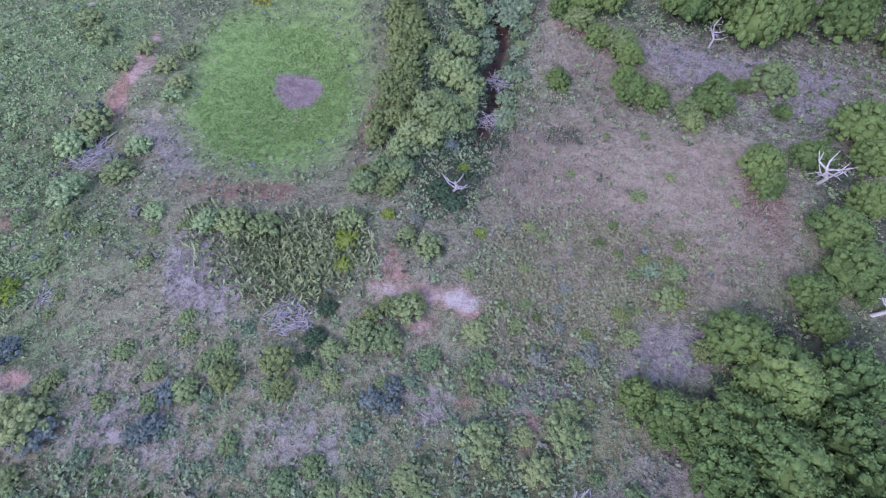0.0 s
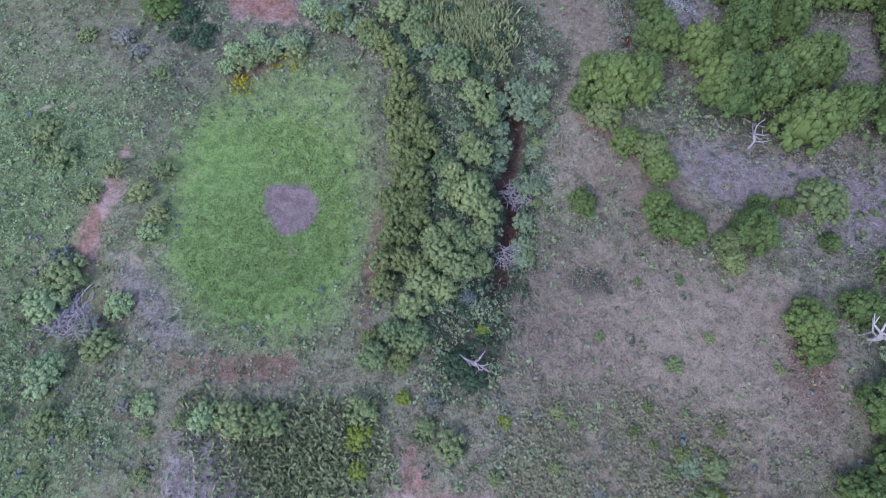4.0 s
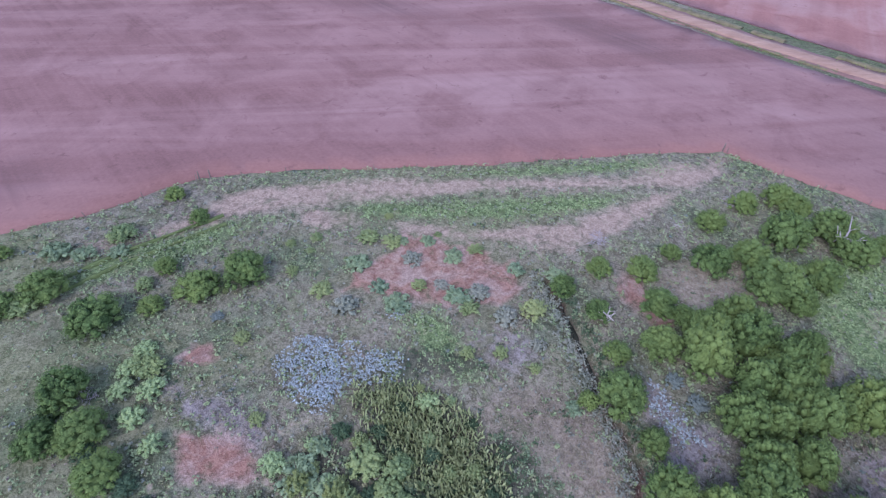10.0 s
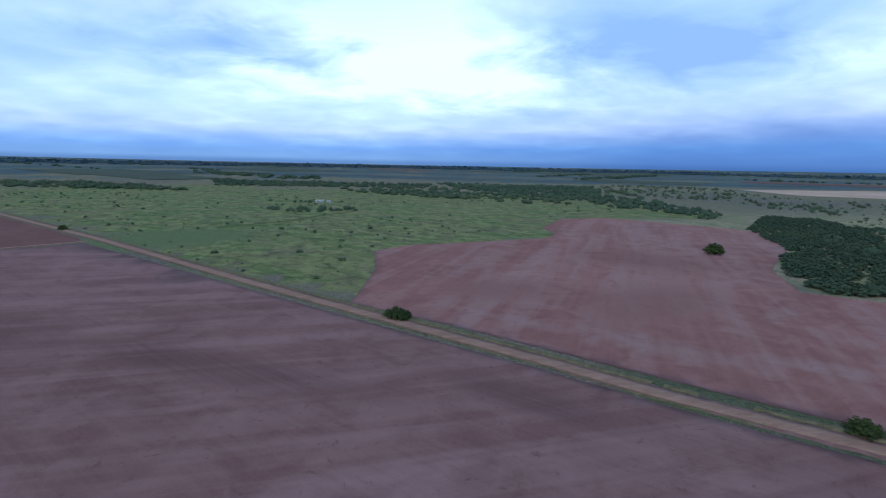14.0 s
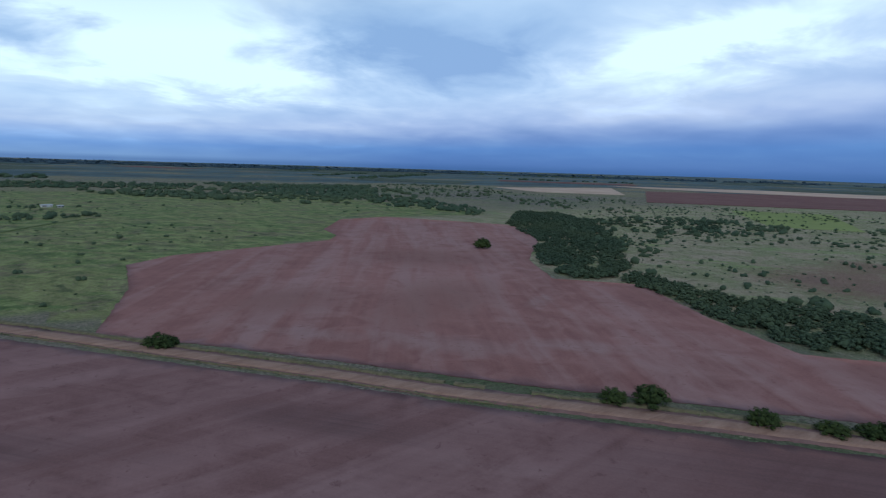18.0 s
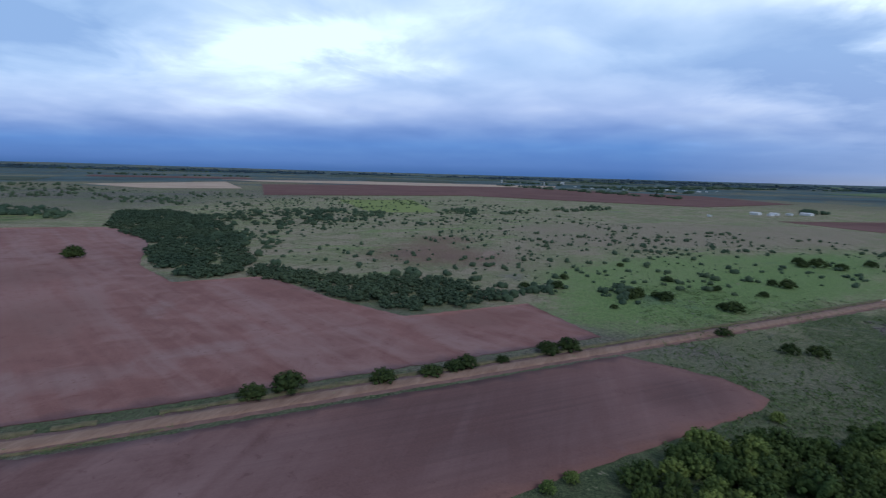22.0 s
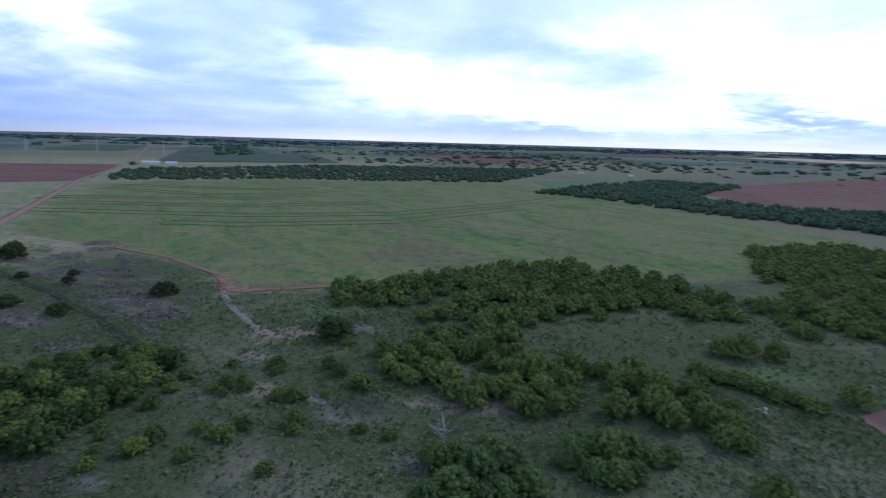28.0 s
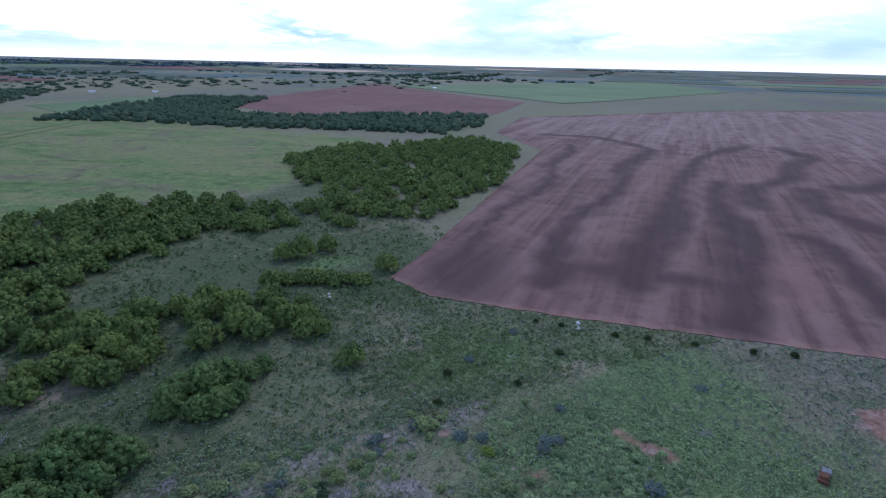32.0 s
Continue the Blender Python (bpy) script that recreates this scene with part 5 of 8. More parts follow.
def far_quilt():
    """Distant farmland: big fields on the same slanting grid as the road, out to the horizon."""
    rng = np.random.default_rng(11)
    along_road, across = np.array((0.7, -0.714)), np.array((0.714, 0.7))
    kinds = [(GREEN_FIELD, "distant green farm field near the horizon"), (DARK_SCRUB, "distant flat dark scrubland"), (DARK_SCRUB, "distant flat dark scrubland"), (DARK_SCRUB, "distant flat dark scrubland"), (DARK_SCRUB, "distant flat dark scrubland"), (PLOUGH_FAR, "distant brown ploughed strip near the horizon"), (TAN_FIELD, "distant pale stubble strip near the horizon")]
    for i in range(-9, 10):
        for j in range(-12, 13):
            if rng.random() < (0.25 if j < 0 else 0.62):
                continue
            w, d = rng.uniform(180, 265), rng.uniform(90, 190)
            c = along_road * (i * 480 + rng.uniform(-60, 60)) + across * (j * 360 + rng.uniform(-40, 40))
            r = np.hypot(*c)
            corners = [c + along_road * a * w + across * b * d for a, b in ((-1, -1), (1, -1), (1, 1), (-1, 1))]
            if not 1250 < r < 4300 or max(np.hypot(*p) for p in corners) > 4800:
                continue
            probe = np.array([c] + corners + [(c + p) / 2 for p in corners])
            if any(inside(o, probe[:, 0], probe[:, 1]).any() for o in DONE[:17]):
                continue
            mat, label = kinds[rng.integers(len(kinds))]
            if (mat is TAN_FIELD and (c[1] > -900 or r < 2600)) or (c[1] > 0 and rng.random() < 0.55):
                mat, label = kinds[1]
            patch("far_field", [tuple(float(q) for q in p) for p in corners], mat, label, "field", 0.9)


far_quilt()

# ---- trees and shrubs ----
TREE = tree_kind("mesquite", 7, 100, 72, 2000, 0.0125, LEAF_TREE, 0.7, lump=0.088, core=BALL2)
JUNIPER = tree_kind("juniper", 4, 200, 30, 800, 0.021, LEAF_JUNIPER, 0.64, lump=0.11)
VERDANT = tree_kind("green_shrub", 3, 350, 36, 640, 0.0215, LEAF_LUSH, 0.55, lump=0.10)
GLOOM = tree_kind("dark_shrub", 3, 390, 36, 640, 0.0215, LEAF_DEEP, 0.55, lump=0.10)
TEAL = tree_kind("grey_shrub", 3, 370, 36, 640, 0.0215, LEAF_GREY, 0.55, lump=0.10)
SHRUB = tree_kind("shrub", 4, 300, 36, 640, 0.0215, LEAF_SHRUB, 0.58, lump=0.10)
PALE = tree_kind("light_mesquite", 4, 160, 68, 1900, 0.0135, LEAF_PALE, 0.7, lump=0.09, core=BALL2)
OLIVE = tree_kind("olive_shrub", 5, 330, 44, 800, 0.019, LEAF_BANK, 0.62, lump=0.10)
FRESH = tree_kind("fresh_shrub", 5, 340, 42, 760, 0.0195, LEAF_FRESH, 0.58, lump=0.10)
DOCK = tree_kind("broadleaf_shrub", 4, 360, 24, 520, 0.031, LEAF_DOCK, 0.42, lump=0.11)
YELLOWISH = tree_kind("yellow_shrub", 3, 380, 26, 720, 0.022, LEAF_SUNNY, 0.5, lump=0.10)
SAGE = tree_kind("sage", 3, 400, 26, 700, 0.022, LEAF_SAGE, 0.5, lump=0.10)
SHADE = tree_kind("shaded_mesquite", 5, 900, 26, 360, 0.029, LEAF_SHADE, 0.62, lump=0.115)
PLAIN = tree_kind("open_mesquite", 5, 800, 42, 620, 0.0225, LEAF_DARK, 0.64, lump=0.10)
MID = tree_kind("far_mesquite", 5, 500, 11, 150, 0.045, LEAF_DARK, 0.62, lump=0.14)
# creek trees wear the haze-tinted far leaves
DUSK = tree_kind("creek_tree", 4, 700, 10, 120, 0.048, LEAF_FAR_HAZE, 0.6, lump=0.14)
BROAD = tree_kind("wood_mesquite", 5, 600, 18, 200, 0.039, LEAF_DARK, 0.62, lump=0.125)


def grove(outline, gap, lo, hi, label, group, kinds=TREE, seed=1, tall=1.0, skip=0.0, gaps=(), name="tree"):
    rng = np.random.default_rng(seed)
    for x, y in spread(outline, gap, rng):
        if rng.random() < skip or any(inside(g, x, y) for g in gaps):
            continue
        plant(name, kinds[rng.integers(len(kinds))], x, y, rng.uniform(lo, hi), label, "shrub" if name == "shrub" else "tree", group, tall * rng.uniform(0.85, 1.1), -0.05)


def singles(places, label, group, kinds=TREE, name="tree", category="tree", tall=1.0, size=1.1):
    for i, (x, y, w) in enumerate(places):
        plant(name, kinds[(i * 3 + int(abs(x))) % len(kinds)], x, y, w * size, label, category, group, tall * RNG.uniform(0.85, 1.1), -0.05)


ROUND = "rounded green mesquite tree on rough scrubland"
singles([(-51.5, 29.0, 5.5), (-43.0, 24.7, 6.3), (-31.9, 30.1, 5.3), (-26.6, 33.5, 6.1), (-43.1, 50.1, 3.1), (-37.2, 44.7, 3.0), (-37.9, 34.3, 3.1), (-37.3, 27.0, 3.3), (-55.9, 26.3, 4.2), (-41.6, 14.5, 5.4), (-40.9, 8.9, 4.5), (-36.9, 9.4, 5.4), (-33.2, 5.8, 4.5), (-62.3, 35.8, 3.1)],
        "dark green rounded bush among weeds by the field edge", "scrub bushes", TREE, "bush", "bush", 0.85)
singles([(-6.1, 40.9, 2.1), (-2.3, 41.0, 2.5), (-4.6, 37.1, 3.2), (-3.2, 32.3, 2.3), (-5.9, 28.9, 3.7), (1.4, 37.8, 3.2), (4.7, 39.5, 2.5), (-0.1, 32.4, 2.3), (2.2, 30.1, 3.7), (4.8, 30.8, 3.4), (3.7, 28.4, 2.9), (8.0, 26.8, 3.3), (11.7, 28.2, 3.7), (-12.0, 36.0, 4.0), (-12.5, 28.3, 3.7), (-11.1, 41.4, 3.4), (-7.7, 40.8, 3.3), (-15.9, 30.7, 3.1), (-8.5, 31.9, 3.1), (15.5, 34.5, 3.2), (10.1, 35.6, 2.6)],
        "dense green shrub on the broken red slope", "slope shrubs", SHRUB + DOCK + TEAL, "shrub", "shrub", 0.6, 1.0)
singles([(21.3, 35.7, 3.3), (27.1, 35.1, 4.1), (32.3, 39.0, 2.6), (16.0, 32.1, 3.5), (20.2, 27.9, 3.4), (28.1, 29.0, 4.7), (30.8, 27.1, 3.2), (21.1, 21.8, 3.2), (20.5, 15.6, 5.4), (26.4, 22.6, 4.8), (22.3, 10.3, 3.3), (16.5, 15.0, 2.3), (15.4, 0.6, 3.0)], "small green mesquite tree beside the gully", "gully trees")
singles([(40.2, 45.4, 4.3), (47.0, 50.2, 4.1), (53.0, 52.3, 4.8), (54.3, 49.5, 4.2), (37.3, 37.4, 5.3), (42.9, 38.1, 5.5), (49.6, 42.2, 6.8), (56.8, 44.0, 6.2), (58.6, 38.8, 6.0), (51.1, 33.9, 5.6), (44.4, 32.1, 7.9), (46.4, 29.4, 4.4), (63.4, 40.8, 3.7)], "leafy green tree in a small grove by the field", "field grove")
singles([(34.2, -40.3, 3.8), (27.7, -45.2, 5.2), (29.8, -48.2, 6.1), (33.8, -48.2, 6.4), (19.4, -50.4, 3), (21.4, -51.9, 3.9), (23.8, -52.9, 4.7), (26.4, -52.3, 5.3), (24.6, -55, 4.7), (28.9, -54.6, 4.5), (33.2, -52, 4.8), (33.9, -54.6, 5.3), (34.3, -43.1, 3.2), (37.8, -38.6, 5), (37.8, -34.1, 4.7), (41.7, -30.2, 3.8), (32.9, -29.1, 3), (37.8, -25.3, 3.8), (43.5, -21.4, 5.5), (43.5, -24.5, 4.1)], ROUND, "clearing trees")
singles([(14.3, -3.9, 3.3), (16.5, -5.9, 3.3), (18.3, -9.0, 3.2), (21.0, -9.9, 3.5), (21.8, -12.3, 3.2), (20.8, -16.3, 3.3), (21.5, -18.0, 3.6), (23.8, -18.7, 3.3), (27.2, -19.8, 2.6), (27.3, -21.6, 2.5), (29.6, -18.6, 4.3), (33.3, -15.3, 1.9), (30.4, -15.6, 2.4), (36.6, -14.8, 4.4), (36.7, -18.7, 2.0), (14.0, -16.2, 2.9), (15.4, -0.2, 2.8), (32.9, -26.9, 4.0)], ROUND, "clearing trees", TREE + PALE)
singles([(22.8, -42, 2.2), (8.6, -54.7, 2.8), (-0.7, -48.4, 2.1), (14.6, -53.7, 2.9), (2, -45.3, 2.6), (-22.7, -57.2, 3.5), (-32.9, -27.5, 3.9), (-27.6, -33.4, 3)], "low grey-green shrub in weedy scrub", "low shrubs", SHRUB, "shrub", "shrub", 0.8)
singles([(-6.3, 1.2, 3.1), (-4.9, -2.6, 3.3), (-5.2, -5.5, 3.2), (-2.9, -5.5, 2.6), (-4.3, -8.7, 3.6), (-2.4, -8.4, 3.3), (-1.2, -9.9, 2.8), (-4.1, -11.4, 3.2), (-2.7, -12.2, 2.7), (-3.9, -13.9, 2.9), (-2.2, -14.7, 3.2), (-4.4, -16.5, 2.7), (-3.1, -17.0, 2.6), (-1.8, -16.6, 2.4), (-3.5, -18.8, 2.8), (-1.9, -18.9, 2.6), (-3.8, -21.0, 2.8), (-2.3, -21.1, 2.3), (-4.1, -23.4, 2.5), (-2.5, -23.6, 2.7), (-0.8, -24.0, 2.5), (-3.8, -25.9, 2.4), (-7.9, 3.0, 2.6), (-9.9, 4.5, 2.6), (-13.9, 5.6, 2.7)],
        "olive yellow-green shrub on the bank beside the grassy pond bed", "bank shrubs", OLIVE, "shrub", "shrub", 1.05)
singles([(-3.3, 3.6, 2.6), (-3.9, 7.3, 2.7), (-0.9, -0.7, 2.8), (0.5, 0.2, 3.7), (3.0, -3.7, 3.5), (4.5, -5.9, 2.9), (3.5, -11.0, 3.0), (2.6, -9.5, 2.2), (0.3, -12.2, 2.2), (1.4, -13.5, 2.4), (1.2, -15.3, 2.4), (3.2, -16.4, 4.0), (4.8, -17.3, 3.1), (3.6, -14.3, 2.7), (0.2, -21.0, 2.5), (1.7, -19.8, 2.3), (0.8, -22.7, 3.0), (3.3, -21.4, 2.5), (4.7, -20.2, 2.3), (2.9, -24.1, 2.9), (4.8, -23.4, 2.0), (-0.4, -25.8, 2.9), (1.5, -26.1, 2.4), (-1.2, -28.2, 2.9), (-0.6, -31.0, 2.8), (-2.4, -30.6, 2.4), (-4.0, -32.9, 2.6), (-4.0, -37.1, 2.6)],
        "soft light green shrub between the bank and the gully", "gully bank shrubs", FRESH, "shrub", "shrub", 1.0)
singles([(7.7, -1.7, 2.7), (8.8, -2.9, 3.0), (8.2, -4.6, 2.7), (10.3, -2.2, 2.4), (10.0, -5.6, 1.8), (9.6, -9.1, 2.0), (5.9, -7.0, 2.3), (6.2, -9.3, 2.2), (9.2, -13.4, 2.7), (10.3, -13.0, 2.2), (8.8, -17.8, 2.3), (8.6, -20.6, 2.0), (8.7, -22.1, 2.0), (5.6, -3.9, 2.4), (5.9, -11.4, 1.9)],
        "broad-leaved blue-green weed bush spilling into the gully", "gully weed bushes", DOCK, "shrub", "shrub", 0.8)
singles([(-33.3, -19.2, 1.9), (-37.2, -15.4, 3.0), (-40.0, -12.9, 2.8), (-31.9, -16.2, 2.2), (-28.9, -18.5, 2.4), (-26.6, -20.7, 2.3), (-26.9, -22.4, 2.3), (-27.6, -15.5, 2.4), (-22.9, -0.6, 3.0), (-20.5, 0.8, 2.7), (-17.6, 1.7, 2.6), (-16.7, 7.6, 2.8), (-21.7, -38.2, 2.1), (-29.3, -40.4, 2.3), (-16.5, -38.7, 2.5), (-14.2, -38.9, 3.0), (-11.2, -38.5, 2.9), (-34.1, -30.2, 3.6), (-31.3, -36.4, 3.5), (-27.4, -29.7, 2.8)],
        "leafy green shrub in weeds round the pond bed", "pond side shrubs", VERDANT + SHRUB, "shrub", "shrub", 0.8)
singles([(-14.0, 6.5, 3.7), (-11.5, 5.5, 3.0), (-7.2, 8.0, 3.7), (-4.7, 5.0, 3.0), (-9.0, 3.7, 3.3), (-3.8, 7.7, 2.4), (-5.5, 2.1, 2.9), (-2.3, 2.7, 2.9), (-20.6, 1.2, 3.1), (-17.7, 3.0, 3.1), (-12.3, 9.5, 2.5), (10.7, 1.3, 2.3), (14.8, 14.3, 2.0), (-33.2, 18.0, 3.0), (-34.7, 18.3, 3.1), (-39.6, 31.0, 2.6), (-53.4, 26.6, 3.7), (-46.0, 37.3, 2.8), (-50.7, 36.6, 2.9), (-46.8, 40.6, 3.9), (-54.8, 36.6, 3.9)],
        "pale green shrub at the edge of the damp hollow", "hollow shrubs", FRESH + DOCK, "shrub", "shrub", 0.75)
grove([(-6.5, 6), (-3, -2), (-4, -22), (-1, -34), (3, -34), (4.5, -22), (5.5, -4), (2, 6)], 2.5, 1.0, 1.9, "leafy shrub in the thicket beside the gully", "bank thicket", DOCK + GLOOM, 12, 0.7, 0.35)
grove([(-15, 8), (-8, 15), (-3, 17.5), (3, 15), (6, 8), (7, 0), (2, -1), (-6, 2), (-12, 3)], 2.6, 1.2, 2.6, "dark leafy shrub in the damp hollow", "hollow thicket", GLOOM + SHRUB + GLOOM + VERDANT, 15, 0.8, 0.3)
grove([(9.2, 1), (11, -4), (10.5, -12), (10, -20), (9, -25), (8.7, -16), (8.8, -10), (9, -4)], 1.7, 0.8, 1.6, "low leafy shrub on the lip of the gully", "gully shrubs", VERDANT + SHRUB + GLOOM, 16, 0.8, 0.3)
grove([(32.1, 27.8), (38.7, 27.2), (44.5, 22.5), (46.5, 19), (53, 15.5), (61, 13), (65, 2), (60, -8), (46, -8), (40.5, -8.8), (37.3, -7.6), (30.7, -5.0), (26.9, -3.0), (19, -4.6), (14.5, -2.5), (17.5, 0.5), (20, 4), (25, 6), (32, 9.5), (32.5, 14), (30.5, 21)], 4.5, 5.0, 6.9, "leafy mesquite tree in the dense wood by the gully", "gully wood", TREE, 3, 1.4, 0.05,
      [[(42, 10.5), (49.5, 10.8), (47.6, 5.3), (46.9, 1.2), (41.8, 1.4)], [(50, 6), (56, 8), (57, 2), (52, 0)]])
grove([(48, -12), (60, -6), (72, -22), (66, -34), (50, -30), (46, -20)], 5.8, 4.2, 6.2, "leafy mesquite tree in the dense wood by the gully", "gully wood", TREE, 5, 0.95, 0.25)
wood_of("wood", [[(119.5, -152.5), (113.1, -161.8), (98.7, -178.3), (82.4, -197.1), (65.1, -222.3), (40.7, -232.5), (13.9, -233.7), (-8, -219), (-9.6, -185.7), (2.9, -182.6), (16.9, -175.3), (19.6, -160.9), (34.7, -157.9), (35.8, -137.1), (41.5, -126.2), (53.8, -118.9), (68.3, -122.0), (77.3, -137.6), (75.8, -154.8), (90.1, -140.2), (105.6, -136.2)]], 6.2, 5.6, 9.2, BROAD, "dark green wood on the slope above the pasture", 6, 0.33, 1.0)
grove([(72.0, -106.4), (68.5, -115.3), (49.5, -115.8), (38.9, -122.4), (26.2, -121.2), (12.7, -122.2), (0.9, -124.9), (-7.6, -119.1), (-15.0, -110.6), (-12.0, -99.8), (-3.3, -95.4), (2.1, -96.9), (10.6, -95.1), (19.4, -96.0), (19.8, -90.6), (29.9, -87.1), (38.3, -86.5), (46.1, -87.3), (57.2, -91.7), (66.9, -97.1)], 5.6, 5.2, 8.4, "leafy green mesquite tree in the belt of wood", "wood belt", PLAIN, 8, 1.1, 0.16,
      [[(8, -101), (16, -107), (21, -104), (18, -97)], [(40, -104), (52, -108), (56, -104), (46, -99)]], "mesquite_tree")
wood_of("wood", [[(-2, -213.5), (-28.4, -213.9), (-48.5, -201.2), (-62, -183), (-58.5, -171.1), (-39.5, -172.5), (-18.9, -174), (0, -180.7)]], 6.6, 4.2, 8.0, BROAD, "dark green wood on the slope above the pasture", 9, 0.34, 1.0)
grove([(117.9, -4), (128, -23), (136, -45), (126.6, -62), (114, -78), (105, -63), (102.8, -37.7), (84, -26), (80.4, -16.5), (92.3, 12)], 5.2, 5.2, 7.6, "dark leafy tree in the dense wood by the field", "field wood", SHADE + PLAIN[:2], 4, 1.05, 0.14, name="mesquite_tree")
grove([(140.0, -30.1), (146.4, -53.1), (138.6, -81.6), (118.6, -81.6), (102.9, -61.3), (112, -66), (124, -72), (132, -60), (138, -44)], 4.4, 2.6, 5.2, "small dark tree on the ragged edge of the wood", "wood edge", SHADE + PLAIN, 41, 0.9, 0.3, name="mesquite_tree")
singles([(106.2, -67.9, 3.8), (105.5, -73.2, 4.2), (100.3, -58.2, 3.0), (94.4, -70.1, 3.8), (91.3, -76.2, 3.6), (90.1, -85.2, 4.0), (88.0, -46.5, 4.2), (94.6, -43.1, 2.6), (78.8, -72.6, 3.6), (100.3, -82.1, 3.2), (83.7, -56.6, 3.4), (97.6, 17.1, 3.4), (140.4, -27.0, 4.4), (92.7, 20.8, 3.8)], "small mesquite tree on dark grass by the wood", "wood edge", PLAIN, tall=0.95, size=1.0)
singles([(102.2, -66.6, 3.2), (90.6, -69.2, 2.8), (87.7, -83.7, 3.4), (73.8, -76.0, 2.6), (88.2, -46.2, 3.2), (90.4, -51.4, 2.4), (78.4, -48.5, 3.6), (79.6, -56.1, 3.0), (79.0, -62.0, 2.6), (63.3, -51.5, 3.8), (67.1, -63.7, 3.0), (55.3, -69.4, 3.2), (49.3, -70.0, 3.4), (70.7, -79.0, 2.6), (91.4, -39.1, 3.4), (100.8, -48.6, 3.0)], "small mesquite tree scattered on dark rough grass", "open trees", PLAIN, tall=1.0, size=1.0)
wood_of("wood", [[(-40.3, -323.5), (-82.1, -365), (-118.6, -352.8), (-180.8, -375), (-200, -315.3), (-162.3, -265), (-120.5, -213), (-101.4, -200), (-72.1, -172), (-59.3, -178.1), (-45.1, -191.8), (-34.4, -264.1)]], 7.6, 5.5, 9.4, MID, "dark round wood by the banded ploughed field", 10, 0.1, 0.95)
grove([(-6.8, -130.7), (-15.9, -130.6), (-24.0, -125.2), (-32.5, -121.8), (-30.9, -117.6), (-22.2, -120.7), (-12.3, -125.8), (-6.6, -127.5)], 2.7, 4.2, 5.2, "small tree in a dense green hedge row", "hedge row", BROAD, 11, 0.95, 0.0, name="hedge_tree")
singles([(37.4, -65.6, 6.3), (35.2, -55.5, 5.8), (31.7, -58.5, 7.8), (30.2, -65.1, 8.2), (26.4, -69.4, 8.4), (26.1, -58.3, 6.7), (21.4, -65.3, 7.0), (28.3, -53.8, 6.5), (24.3, -61.6, 6.8), (35.4, -68.5, 5.3), (30.3, -70.6, 6.4)], "leafy mesquite tree in a thicket", "near thicket", PALE + TREE, tall=1.0, size=1.0)
singles([(15.6, -77.5, 6.6), (13.9, -80.9, 6.8), (10.1, -81.7, 7.4), (6.4, -83.5, 6.9), (2.0, -82.8, 4.6), (7.5, -74.5, 6.4), (10.9, -73.6, 5.3), (5.0, -77.0, 4.9), (16.4, -76.0, 4.4), (-0.1, -84.3, 4.6)], "leafy mesquite tree in a thicket", "near thicket", TREE, tall=1.0, size=1.05)
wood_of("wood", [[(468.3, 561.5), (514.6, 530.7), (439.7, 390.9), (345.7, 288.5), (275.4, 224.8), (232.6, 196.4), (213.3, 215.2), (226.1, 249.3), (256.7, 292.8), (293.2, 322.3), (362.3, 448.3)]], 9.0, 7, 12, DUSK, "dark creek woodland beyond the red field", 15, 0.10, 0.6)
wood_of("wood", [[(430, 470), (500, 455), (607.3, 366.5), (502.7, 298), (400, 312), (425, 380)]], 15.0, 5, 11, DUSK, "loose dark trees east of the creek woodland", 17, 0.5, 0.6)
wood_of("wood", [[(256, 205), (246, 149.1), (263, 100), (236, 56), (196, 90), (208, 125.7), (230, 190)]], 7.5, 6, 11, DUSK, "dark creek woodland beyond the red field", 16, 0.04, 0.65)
singles([(113.1, 88.7, 9.1), (106.4, 94.5, 7.2), (127.3, 68.8, 7.2), (137.2, 58.6, 6.5), (146.6, 51.0, 7.1), (143.5, 53.7, 6.0), (155.4, 42.4, 4.5), (174.2, 24.6, 7.9), (168.2, 30.5, 7.2), (213.2, -27.4, 6.0), (13.5, 190.4, 8.7), (-220.1, 443.7, 7.3), (16.5, 188.0, 6.0)], "dark round tree on the weedy verge of the dirt road", "roadside trees", JUNIPER, tall=0.74, size=1.06)
singles([(199.1, -44.7, 5.5), (200.0, -53.0, 6.3), (201.1, -77.6, 6.6), (201.2, -86.9, 6.0), (269.8, -125.9, 10.8), (165.5, -117.0, 8.0), (88.8, -109.2, 9.9), (176.1, -87.1, 6.4), (198.4, -84.8, 7.0), (302.9, -127.1, 8.0), (281.3, -132.9, 8.5), (208.8, -110.9, 5.5), (218.3, -119.1, 4.5), (232.0, -108.0, 4.6)], "dark bush on open grassland near the creek", "creek bushes", JUNIPER, "bush", "bush", 0.85)
singles([(230.9, 317.0, 11.6)], "lone dark tree standing in the red ploughed field", "", JUNIPER)
singles([(99.8, -59.0, 3.4), (102.1, -65.6, 3.0), (104.8, -72.0, 3.4), (92.9, -72.5, 4.2), (89.3, -85.5, 4.2), (87.9, -73.8, 3.4), (88.7, -45.1, 3.8), (87.9, -50.1, 3.8), (97.4, -46.2, 2.5), (106.0, -49.7, 2.5), (77.4, -56.1, 4.2), (76.5, -60.9, 3.4), (79.4, -74.4, 3.4), (75.7, -74.4, 3.4), (68.3, -65.7, 4.2), (77.9, -91.5, 4.2), (73.4, -89.3, 4.2), (67.3, -86.3, 4.2), (63.5, -85.1, 4.2), (82.4, -107.0, 3.0), (96.9, -117.6, 4.2), (92.4, -118.5, 4.2)], "scattered green mesquite tree on thin dark grass", "open trees", TREE + PLAIN, tall=1.1, size=1.12)
